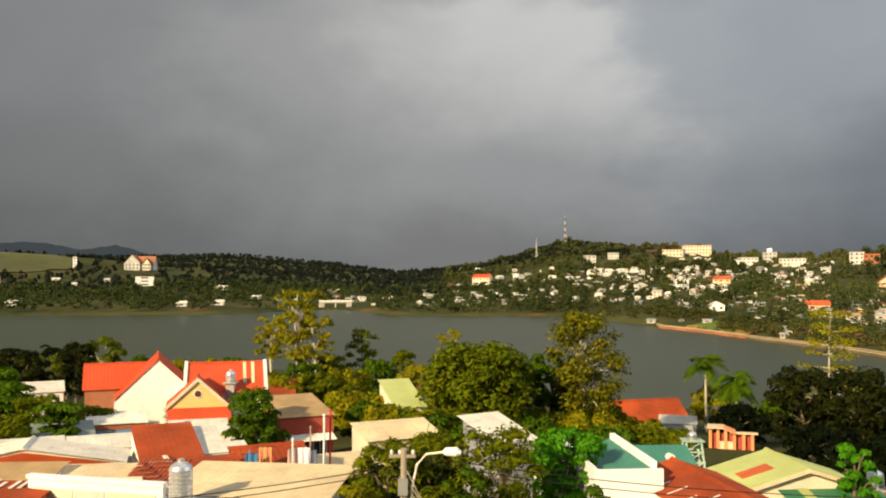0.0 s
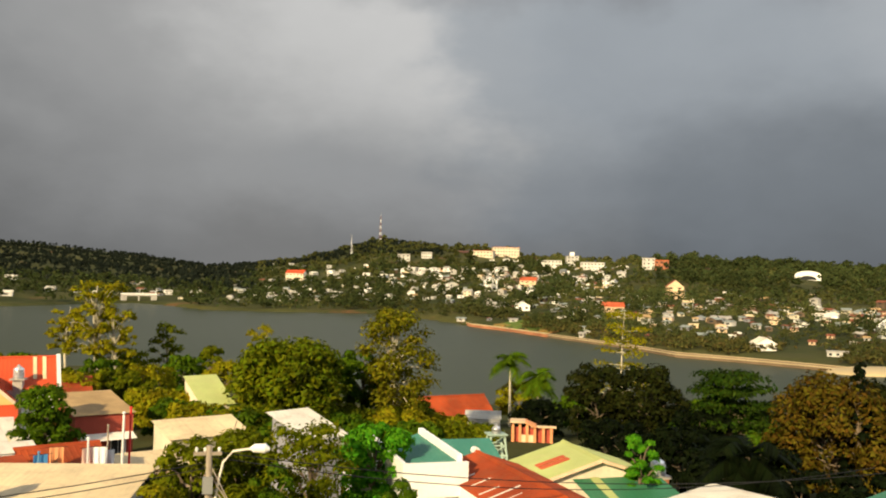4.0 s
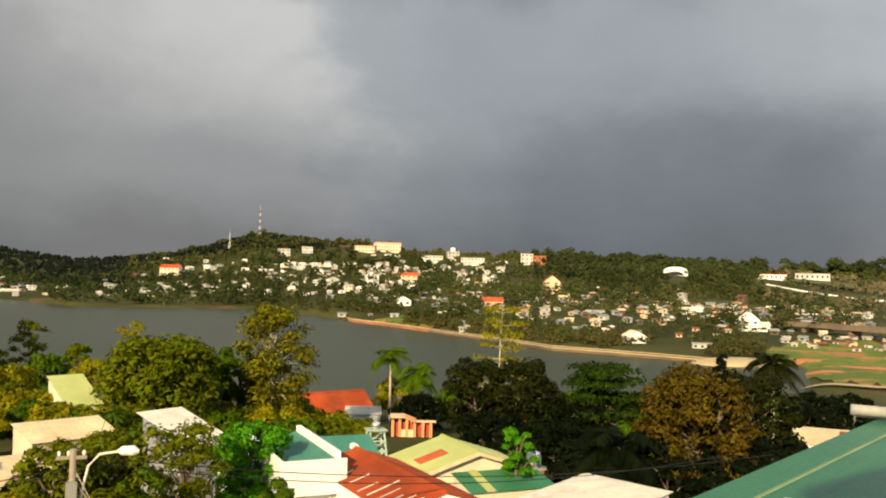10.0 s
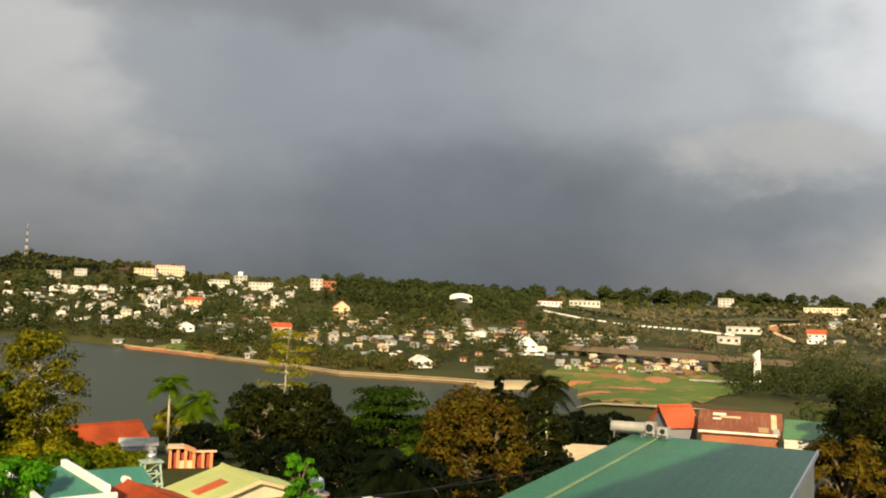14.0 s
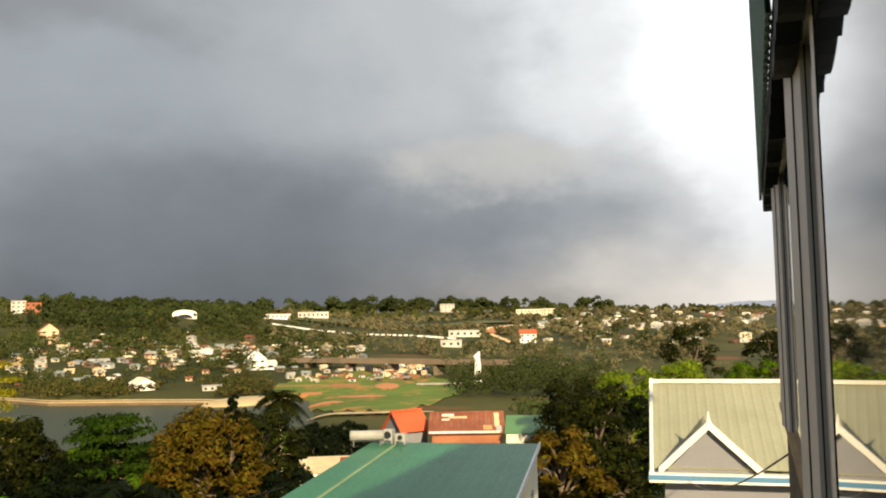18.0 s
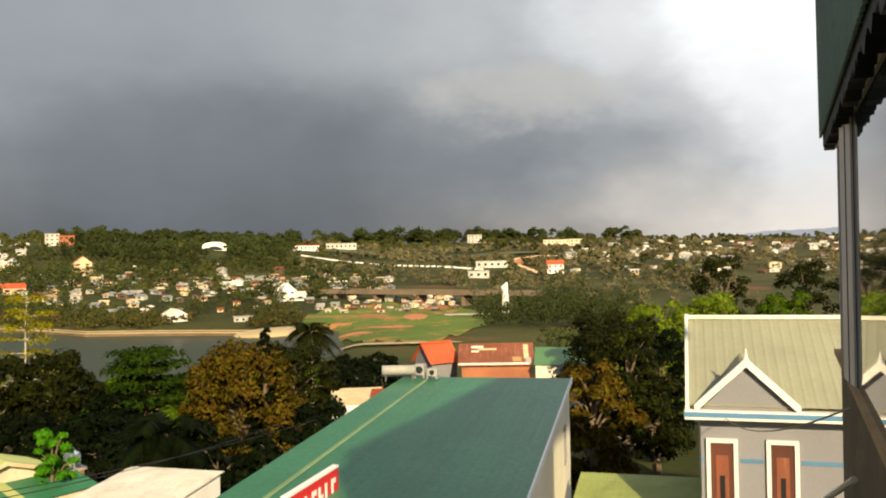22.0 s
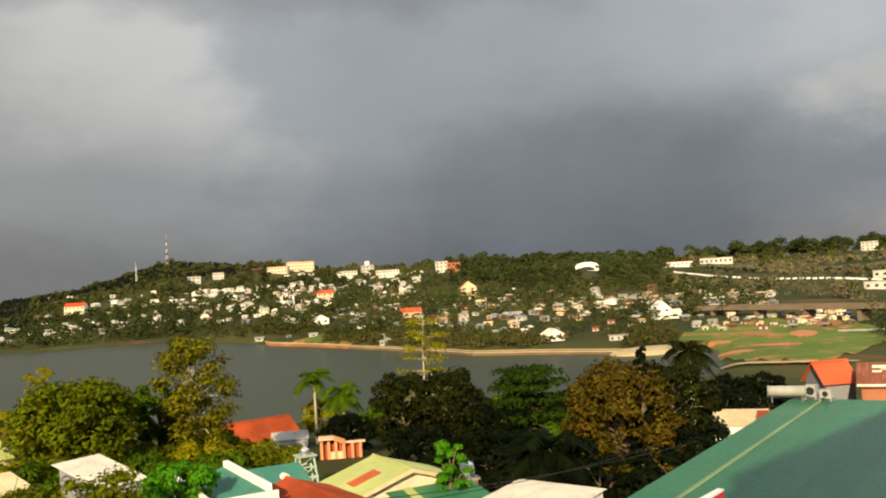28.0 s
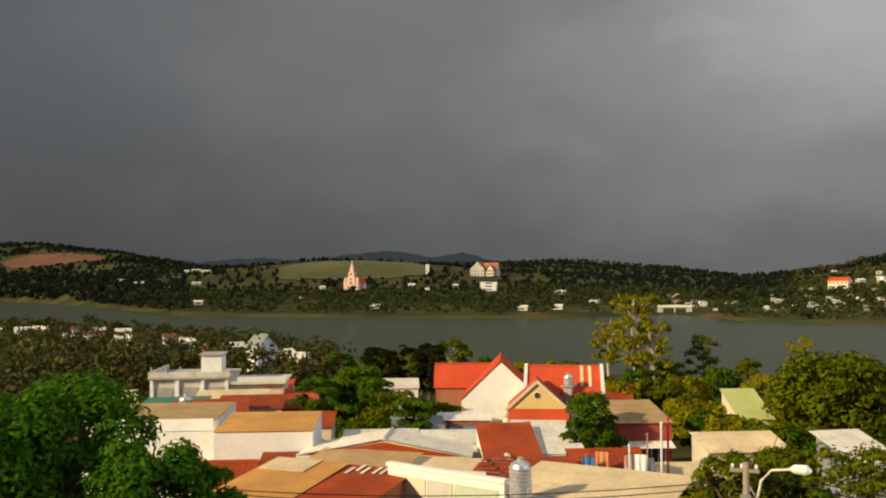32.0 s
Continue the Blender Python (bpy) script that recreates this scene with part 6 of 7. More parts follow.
    r = table(az, FAR_SHORE) + 4.0
    while r < 2600:
        p = polar(az, r)
        if land(p.x, p.y) >= el_z(el, r):
            break
        r += 4.0
    return pose(p.x, p.y, land(p.x, p.y) + lift, 0, 0, az + turn)


def el_z(el, r):
    return EYE + r * math.tan(radians(el))


spots, views = [], []


def facing(az, r, turn=0.0, lift=0.0):
    p = on_land(az, r, lift)
    return pose(p.x, p.y, p.z, 0, 0, az + turn)


def far_windows(ob, w, d, storeys, h, per):
    for s in range(storeys):
        for i in range(per):
            x = -w / 2 + w * (i + 0.5) / per
            part("window", Mesh().box(x - w / per * 0.2, x + w / per * 0.2, -d / 2 - 0.06, -d / 2 + 0.05, h * (s + 0.4) / storeys, h * (s + 0.75) / storeys), DARKGLASS, ob)


def far_block(az, el, w, d, h, wall, roof, label, storeys=2, per=4, turn=0.0, name="building", lift=-0.5, cap=0.5):
    """A flat-roofed building."""
    m = seat(az, el, turn, lift)
    spots.append(m.translation)
    views.append((az, m.translation.xy.length, w, 120))
    ob = thing(name, m, label, "building")
    part("wall", Mesh().box(-w / 2, w / 2, -d / 2, d / 2, -4, h), wall, ob)
    part("roof", Mesh().box(-w / 2 - 0.3, w / 2 + 0.3, -d / 2 - 0.3, d / 2 + 0.3, h, h + cap), roof, ob)
    far_windows(ob, w, d, storeys, h, per)
    return ob


def far_house(az, el, w, d, h, rise, wall, roof, label, axis="x", turn=0.0, per=2, storeys=1, name="house", group="", lift=-0.4, m=None):
    if m is None or not group:
        m = m or seat(az, el, turn, lift)
        views.append((az, m.translation.xy.length, w))
    spots.append(m.translation)
    ob = thing(name, m, label, "hut" if name == "hut" else "house", group)
    part("wall", gable_walls(Mesh(), w, d, h, rise, axis), wall, ob)
    for s in (-1, 1):
        part("roof_slope", roof_slope(w, d, h, rise, axis, s, 0.4, 1.2, 0.05), roof, ob)
    far_windows(ob, w, d, storeys, h, 1 if w < 5 else per)
    return ob


OLDWHITE = mat("weathered_white_plaster", (0.58, 0.57, 0.54), 0.85, 0.2, 0.3, 4, 0.1, dirty=0.5, dirt=(0.34, 0.31, 0.27))
# landmarks of the town
far_block(-16.15, 1.45, 34, 16, 12, CREAM, ORANGETILE, "large cream building on the hilltop with red roof", 3, 9, 10)
far_block(-14.75, 1.35, 26, 14, 8.5, CREAM, ORANGETILE, "cream hilltop wing with red roof", 2, 6, -12)
far_block(-19.0, 0.66, 27, 16, 10, OLDWHITE, CONCRETE, "long white building on the slope", 3, 7, 0)
ob = far_block(-20.45, 0.9, 14, 14, 12, OLDWHITE, CONCRETE, "tall white house with roof turret on the slope", 3, 3, 8)
part("turret", Mesh().box(-2.5, 2.5, -2.5, 2.5, 12.5, 17), WHITE, ob)
far_block(-21.8, 0.72, 24, 14, 7, OLDWHITE, CONCRETE, "white row building on the slope", 2, 7, -6)
far_block(-25.3, 0.8, 12, 12, 10.5, OLDWHITE, CONCRETE, "tall white building on the ridge", 3, 3, 0)
far_block(-26.1, 0.8, 13, 12, 8.5, BRICK, ORANGETILE, "brick-red block beside the white building", 2, 3, 0)
far_house(-26.9, -1.05, 9.5, 8, 7.5, 3.6, PEACH, BROWNTILE, "tall peach house with steep roof among trees", "y", 8, 2, 3)
far_house(-2.6, -0.45, 19, 12, 8, 3.4, CREAM, REDTILE, "cream school building with red roof", "x", -20, 5, 2)
far_block(-11.0, 1.2, 13, 14, 7.5, OLDWHITE, CONCRETE, "white building below the mast hill", 2, 5, 0)
far_block(-9.5, 1.0, 15, 12, 8, OLDWHITE, CONCRETE, "white building with red trim below the mast hill", 2, 3, 0)
far_house(-15.2, -0.85, 9, 9, 7, 3, WHITE, WHITE, "bright white gabled house in the town", "y", 6, 2, 2)
far_house(-17.7, -0.5, 12, 9, 5, 2.4, PEACH, ORANGETILE, "peach house with orange roof", "x", -10, 3, 2)
far_house(-23.1, -2.0, 10, 7, 3.0, 2, PEACH, ORANGETILE, "low house with bright orange roof near the shore", "x", 8, 2, 1)
far_house(-17.3, -2.1, 7, 6, 3.2, 1.8, WHITE, WHITE, "white house near the shore", "y", 10, 2, 1)
far_block(-48.9, 0.6, 42, 16, 9, OLDWHITE, CONCRETE, "long white terrace building on the ridge", 3, 9, 0)
far_block(-51.4, 0.5, 20, 14, 11, OLDWHITE, CONCRETE, "white building on the ridge", 3, 4, 0)
far_block(-56.7, 0.12, 34, 14, 9, CREAM, PALESHEET, "cream building on the ridge", 2, 7, 0)
far_block(-58.0, 0.16, 18, 14, 9, CREAM, PALESHEET, "small cream building on the ridge", 2, 3, 0)
far_block(-40.4, 0.2, 26, 10, 5, WHITE, REDTILE, "long low building with red roof on the ridge", 1, 7, 0)
far_block(-42.7, 0.24, 30, 10, 6, OLDWHITE, CONCRETE, "long white building on the ridge", 1, 7, 0)
far_house(-39.1, -3.0, 6.6, 6, 4.4, 2.8, WHITE, WHITE, "bright white gabled house near the shore", "y", 15, 2, 2)
far_house(-39.9, -3.0, 4.5, 5, 2.6, 1.2, WHITE, PALESHEET, "white annexe of the gabled house", "x", 15, 2, 1)
far_house(-32.2, -4.05, 6.4, 6, 2.6, 1.8, WHITE, PALESHEET, "white house with pale roof near the embankment", "y", 20, 2, 1)
far_block(-36.6, -4.2, 8, 3, 1.9, OLDWHITE, CONCRETE, "low white hut near the embankment", 1, 4, 0, "hut", cap=0.2)
far_house(-35.5, -2.1, 7, 6, 2.2, 1.2, OLDWHITE, PALESHEET, "low house under a white roof", "x", 0, 2, 1)
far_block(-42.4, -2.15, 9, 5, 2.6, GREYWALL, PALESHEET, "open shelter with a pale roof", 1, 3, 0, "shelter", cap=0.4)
far_block(-52.5, -1.15, 22, 9, 4.5, OLDWHITE, CONCRETE, "low white building on the far slope", 1, 5, 0)
far_block(-51.6, -1.8, 12, 8, 4, OLDWHITE, CONCRETE, "small white building on the far slope", 1, 3, 0)
far_house(-56.6, -1.6, 10, 8, 6, 2.4, WHITE, ORANGETILE, "white house with orange roof on the slope", "x", 0, 3, 2)
for a, e, w in ((16.6, -1.77, 9), (14.4, -1.7, 11), (14.15, -0.72, 12), (29.6, -0.29, 8), (23.8, -0.16, 10), (22.9, -0.46, 10), (41.9, 0.25, 14), (40.9, 0.07, 14), (39.3, -0.19, 18), (38.2, 0.82, 16), (37.5, 0.89, 16), (36.9, 0.82, 16), (37.5, 0.04, 14), (37.4, -1.2, 10), (26.2, -1.6, 9), (31.0, -1.0, 9), (21.0, -0.2, 9), (12.0, -1.4, 9)):
    far_house(a, e, w * 0.8, 6, 2.8, 1.3, OLDWHITE, PALESHEET, "white house under a pale roof on the wooded bank", "x", (a * 37) % 40 - 20, 1, 1, group="houses of the wooded bank")

# town on the slope
rng = random.Random(5)
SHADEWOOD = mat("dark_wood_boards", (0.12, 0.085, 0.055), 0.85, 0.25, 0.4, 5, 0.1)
WALLS = [(OLDWHITE, "white"), (OLDWHITE, "white"), (CONCRETE, "grey"), (CONCRETE, "grey"), (GREYWALL, "grey"), (CREAM, "cream"), (SHADEWOOD, "brown"), (SHADEWOOD, "brown"), (PEACH, "peach")]
ROOFS = [(PALESHEET, "pale"), (GREYSHEET, "grey"), (GREYSHEET, "grey"), (CONCRETE, "grey"), (CONCRETE, "grey"), (DRYTAN, "tan"), (BROWNTILE, "brown"), (BROWNTILE, "brown"), (TAN, "tan")]


class Town:
    """Far houses too small to tell apart, gathered by material."""

    def __init__(self):
        self.by = {}

    def add(self, m, mesh, material):
        me = self.by.setdefault(material.name, (Mesh(), material))[0]
        k = len(me.v)
        me.v += [tuple(m @ Vector(p)) for p in mesh.v]
        me.f += [tuple(k + i for i in q) for q in mesh.f]

    def build(self, name, label):
        v, f, mi = [], [], []
        data = bpy.data.meshes.new(name)
        for i, (me, material) in enumerate(self.by.values()):
            k = len(v)
            v += me.v
            f += [tuple(k + j for j in q) for q in me.f]
            mi += [i] * len(me.f)
            data.materials.append(material)
        data.from_pydata(v, [], f)
        data.polygons.foreach_set("material_index", mi)
        tagged(new(name, data), label, "houses", kind="stuff")


town = Town()


def scatter(count, az0, az1, el0, el1, w0, w1, gap=4.5, bright=0.0, clear=14, joined=False):
    """Houses on the far slope between two bearings and two heights over the horizon."""
    made = 0
    for _ in range(count * 12):
        if made >= count:
            break
        az, el = rng.uniform(az0, az1), rng.uniform(el0, el1)
        w = rng.uniform(w0, w1)
        m = seat(az, el, rng.uniform(-40, 40), -0.3)
        p = m.translation
        if any((p.x - q.x) ** 2 + (p.y - q.y) ** 2 < (gap + w * 0.5) ** 2 for q in spots):
            continue
        (wm, wn), (rm, rn) = rng.choice(WALLS), rng.choice(ROOFS)
        if rng.random() < bright:
            wm, wn, rm, rn = rng.choice((WHITE, OLDWHITE)), "white", rng.choice((PALESHEET, CONCRETE)), "pale"
        views.append((az, m.translation.xy.length, w * 0.7, clear))
        h = rng.choice((1.4, 1.6, 1.8, 2.0, 3.6 if w > 5 else 1.7)) * (0.8 + w / 30)
        kind = "hut" if w < 4.9 else "house"
        w *= 0.86
        if joined:
            d, rise, axis = w * rng.uniform(0.6, 1.0), w * rng.uniform(0.08, 0.2), rng.choice("xxy")
            spots.append(p)
            town.add(m, gable_walls(Mesh(), w, d, h, rise, axis), wm)
            for sd in (-1, 1):
                town.add(m, roof_slope(w, d, h, rise, axis, sd, 0.4, 1.6, 0.05), rm)
            town.add(m, Mesh().box(-w * 0.3, -w * 0.12, -d / 2 - 0.06, -d / 2 + 0.05, h * 0.35, h * 0.8), DARKGLASS)
            made += 1
            continue
        far_house(az, el, w, w * rng.uniform(0.6, 0.9), h, w * rng.uniform(0.12, 0.2), wm, rm, f"{'small ' if w < 4.9 else ''}{wn} {kind} under a {rn} roof in the far town", rng.choice("xxy"), 0, 2, 2 if h > 3.5 else 1, kind, f"{kind}s of the far town", m=m)
        made += 1


scatter(24, -14, -3, -1.9, -0.3, 3.1, 6.5, bright=0.5)
scatter(45, -23, -11, -0.9, 0.35, 4.3, 8.6, bright=0.5)
scatter(13, -24, -9, 0.4, 1.1, 5.0, 10.8, bright=0.6)
scatter(48, -36, -13, -2.9, -1.0, 2.5, 5.8, bright=0.14)
scatter(39, -44, -21, -3.7, -2.3, 2.2, 4.3, 5.0, bright=0.12)
scatter(15, -36, -27, -1.6, -0.6, 3.1, 6.5, bright=0.18)
scatter(23, -46, -36, -2.6, -1.6, 3.1, 5.8, bright=0.12)
scatter(23, -49, -41, -4.0, -3.3, 2.0, 3.4, 4.0, bright=0.08)
scatter(36, -23, -3, -0.5, 0.5, 5.0, 9.0, 3.5, bright=0.5, clear=16)
scatter(30, -20, -1, -1.7, -0.5, 3.6, 6.4, 3.5, bright=0.4, clear=14)
scatter(24, -40, -22, -2.6, -1.2, 3.0, 5.2, 3.5, bright=0.3, clear=12)
scatter(10, 1, 13, -1.6, -0.7, 4.0, 8.0, 4.0, bright=0.8, clear=32)
scatter(34, -78, -57, -0.9, 0.2, 6, 13, 5.0, bright=0.45, clear=60)
scatter(11, 0, 8, -1.6, -0.8, 3.7, 7.2, bright=0.29)
for row in (
    (46, -19, -8, -0.9, 0.2, 3.6, 6.5, 2.6, 0.5, 12),
    (34, -27, -14, -2.0, -0.7, 3.0, 5.4, 2.6, 0.2, 8),
    (40, -45, -24, -2.7, -1.6, 2.6, 4.6, 2.4, 0.12, 8),
    (34, -46, -33, -2.2, -1.5, 2.8, 5.0, 2.4, 0.15, 12),
    (26, -50, -43, -3.9, -3.0, 2.0, 3.4, 2.4, 0.1, 6),
    (44, -13, -1, -0.9, 0.6, 4.0, 7.5, 2.6, 0.7, 30),
    (40, -24, -10, -0.4, 0.9, 4.5, 8.5, 2.6, 0.6, 24),
    (22, -4, 6, -1.9, -1.1, 3.4, 6.0, 3.0, 0.6, 22),
    (60, -80, -57, -0.7, 0.25, 6, 12, 4.0, 0.45, 40),
    (30, -74, -57, -1.8, -0.7, 4.0, 8, 4.0, 0.3, 30),
    (26, -8, 2, -1.5, -0.5, 3.4, 6.5, 3.0, 0.45, 20),
):
    scatter(*row, joined=True)
town.build("far_town_houses", "many small pale and brown houses of the far town")


def arched_hall():
    views.append((-34.7, seat(-34.7, 0.36).translation.xy.length, 26, 220))
    ob = thing("arched_hall", seat(-34.7, 0.36) @ Matrix.Scale(0.8, 4), "white hall with a curved roof on the ridge", "hall")
    prof = [(math.cos(a) * 13, 4 + math.sin(a) * 4.5) for a in np.linspace(0, math.pi, 17)]
    loop = [(-13, -3), (13, -3)] + [(x, z) for x, z in prof]
    part("wall", Mesh().solid([(x, -8, z) for x, z in loop], [(x, 8, z) for x, z in loop]), WHITE, ob)
    inner = [(math.cos(a) * 9, -1 + math.sin(a) * 4.5) for a in np.linspace(0, math.pi, 13)]
    part("opening", Mesh().solid([(x, -8.2, z) for x, z in inner], [(x, -7.9, z) for x, z in inner]), DARKGLASS, ob)


arched_hall()


def mast(az, el, h, label, wide=3.2, red=True):
    p = seat(az, el).translation
    ob = thing("lattice_mast", Matrix.Translation(p), label, "mast")
    redm, white = mat("mast_red", (0.16, 0.06, 0.05), 0.6, 0.1), mat("mast_white", (0.62, 0.62, 0.62), 0.6, 0.05)
    n = 9
    for k in range(n):
        a, b = h * k / n, h * (k + 1) / n
        wa, wb = wide * (1 - 0.86 * k / n), wide * (1 - 0.86 * (k + 1) / n)
        me = Mesh()
        cs = ((-1, -1), (1, -1), (1, 1), (-1, 1))
        for i in range(4):
            (x0, y0), (x1, y1) = cs[i], cs[(i + 1) % 4]
            me.tube([(x0 * wa, y0 * wa, a), (x0 * wb, y0 * wb, b)], 0.17, 4)
            me.tube([(x0 * wa, y0 * wa, a), (x1 * wb, y1 * wb, b)], 0.10, 4)
            me.tube([(x1 * wa, y1 * wa, a), (x0 * wb, y0 * wb, b)], 0.10, 4)
            me.tube([(x0 * wb, y0 * wb, b), (x1 * wb, y1 * wb, b)], 0.12, 4)
        part("section", me, redm if red and k % 2 == 0 else white, ob)
    part("antenna", Mesh().tube([(0, 0, h), (0, 0, h + 7)], [0.25, 0.08], 5), white, ob)


mast(-7.95, 2.0, 46, "pale lattice mast with dark red bands on a wooded hill", 2.0)
mast(-6.1, 1.2, 26, "slim grey lattice mast", 1.6, False)


def church():
    views.append((27.5, seat(27.7, -0.35).translation.xy.length, 34))
    ob = thing("church", seat(27.7, -0.35, -24) @ Matrix.Scale(0.72, 4), "pale pink church with a stepped spire and red roof", "church")
    part("wall", Mesh().box(-13, 13, -4, 6, -3, 12), PINK, ob)
    part("nave", gable_walls(Mesh(), 13, 34, 11, 8, "y"), PINK, ob).location = (2, 20, 0)
    for s in (-1, 1):
        part("roof_slope", roof_slope(13, 34, 11, 8, "y", s, 0.8, 1.5, 0.08), REDTILE, ob).location = (2, 20, 0)
    part("tower", Mesh().box(-7, 7, -5, 5, -3, 20).box(-4.6, 4.6, -4, 4, 20, 28).box(-3, 3, -3, 3, 28, 34), PINK, ob)
    part("spire", Mesh().solid([(-2.6, -2.6, 34), (2.6, -2.6, 34), (2.6, 2.6, 34), (-2.6, 2.6, 34)], [(-0.2, -0.2, 44), (0.2, -0.2, 44), (0.2, 0.2, 44), (-0.2, 0.2, 44)]), PEACH, ob)
    part("cross", Mesh().box(-0.2, 0.2, -0.2, 0.2, 44, 47.5).box(-1, 1, -0.2, 0.2, 46, 46.5), TRIM, ob)
    for x in (-4, 0, 4):
        part("doorway", Mesh().box(x - 1.1, x + 1.1, -5.2, -4.9, -1, 6), DARKGLASS, ob)
    for x in (-10.5, 10.5):
        part("side_turret", Mesh().box(x - 1.8, x + 1.8, -4.6, 0, -3, 15), PINK, ob)
        part("turret_cap", Mesh().solid([(x - 2, -4.8, 15), (x + 2, -4.8, 15), (x + 2, 0.2, 15), (x - 2, 0.2, 15)], [(x - 0.1, -2.4, 20), (x + 0.1, -2.4, 20), (x + 0.1, -2.2, 20), (x - 0.1, -2.2, 20)]), PEACH, ob)
    for z in (9, 15, 23):
        part("window", Mesh().box(-1.3, 1.3, -5.15 if z < 20 else -4.15, -4.9 if z < 20 else -3.9, z, z + 3.4), DARKGLASS, ob)


church()
TERRACOTTA = mat("faded_terracotta", (0.42, 0.17, 0.09), 0.75, 0.2, 0.3, 4, 0.1)


def villa():
    m = seat(19.1, 0.5, -16, -0.5)
    spots.append(m.translation)
    views.append((19.1, m.translation.xy.length, 44, 140))
    ob = thing("villa", m, "large cream villa with steep faded orange roofs", "villa")
    for name, x, y, w, d, h, rise, axis in (("main_wing", -7, 0, 20, 22, 11, 10, "y"), ("side_wing", 9, 3, 22, 18, 10, 9, "x"), ("front_gable", 12, -7, 10, 10, 9, 7, "y")):
        wing = part(name, gable_walls(Mesh(), w, d, h, rise, axis), OLDWHITE if name != "front_gable" else CREAM, ob)
        wing.location = (x, y, 0)
        for sd in (-1, 1):
            part("roof_slope", roof_slope(w, d, h, rise, axis, sd, 0.9, 1.5, 0.08), TERRACOTTA, wing)
        for i in range(4):
            for z in (2.0, 6.2):
                c = -w * 0.36 + w * 0.24 * i
                part("window", Mesh().box(c - 0.8, c + 0.8, -d / 2 - 0.06, -d / 2 + 0.05, z, z + 2.2), DARKGLASS, wing)


villa()
far_block(18.8, -0.46, 18, 12, 10, WHITE, BROWNTILE, "white three-storey house below the villa", 3, 1, 0)
far_block(22.8, 0.6, 5, 5, 15, WHITE, PALESHEET, "slim white water tower", 4, 1, 0, "water_tower")


BRIDGESTONE = mat("weathered_bridge_concrete", (0.20, 0.155, 0.115), 0.9, 0.2, 0.3, 5, 0.2, dirty=0.3)


def bridges():
    ob = thing("bridge", facing(7.0, 655, 0, 0), "pale concrete bridge at the lake's end", "bridge")
    z = el_z(-1.52, 655) - ob.matrix_world.translation.z
    part("deck", Mesh().box(-12, 12, -3, 3, z - 0.9, z), CONCRETE, ob)
    for x0, x1 in ((-12, -8), (8, 12)):
        part("abutment", Mesh().box(x0, x1, -3.4, 3.4, z - 11, z - 0.9), CONCRETE, ob)
    part("pier", Mesh().box(-0.5, 0.5, -3, 3, z - 11, z - 0.9), CONCRETE, ob)
    for y in (-3, 2.8):
        part("railing", Mesh().box(-12, 12, y, y + 0.2, z, z + 1.0), TRIM, ob)
    # long road bridge to the west
    a, b = polar(-39.0, 384, el_z(-2.3, 384)), polar(-55.6, 312, el_z(-2.85, 312))
    d = (b - a).normalized()
    ob = thing("road_bridge", Matrix.Translation(a) @ pose(0, 0, 0, 0, 0, math.degrees(math.atan2(d.y, d.x))), "long low concrete road bridge", "bridge")
    ln = (b - a).length
    part("deck", Mesh().box(0, ln, -4, 4, -1.0, 0), BRIDGESTONE, ob)
    for y in (-4, 3.85):
        part("parapet", Mesh().box(0, ln, y, y + 0.15, 0, 0.7), BRIDGESTONE, ob)
    for k in range(6):
        x = ln * (k + 0.5) / 6
        part("pier", Mesh().box(x - 0.6, x + 0.6, -3, 3, -9, -1.0), BRIDGESTONE, ob)
    a2 = polar(-50.9, 290, el_z(-4.1, 290))
    ob = thing("foot_bridge", Matrix.Translation(a2) @ pose(0, 0, 0, 0, 0, -52), "short pale footbridge over a stream", "bridge")
    part("deck", Mesh().box(-8, 8, -1.2, 1.2, -0.4, 0), CONCRETE, ob)
    for x in (-6, 6):
        part("pier", Mesh().box(x - 0.4, x + 0.4, -1, 1, -4, -0.5), CONCRETE, ob)
    # white monument
    p = polar(-53.3, 296, el_z(-4.0, 296))
    ob = thing("monument", Matrix.Translation(p), "slim white leaning monument", "monument")
    part("pillar", Mesh().solid([(-0.9, -0.9, -3), (0.9, -0.9, -3), (0.9, 0.9, -3), (-0.9, 0.9, -3)], [(-0.7, -0.6, 6.2), (0.9, -0.6, 6.2), (0.9, 0.6, 6.2), (-0.7, 0.6, 6.2)]), WHITE, ob)
    part("wing", Mesh().solid([(-0.7, -0.4, 6.2), (0.9, -0.4, 6.2), (0.9, 0.4, 6.2), (-0.7, 0.4, 6.2)], [(-2.2, -0.3, 8.2), (1.0, -0.3, 9.8), (1.0, 0.3, 9.8), (-2.2, 0.3, 8.2)]), WHITE, ob)


bridges()


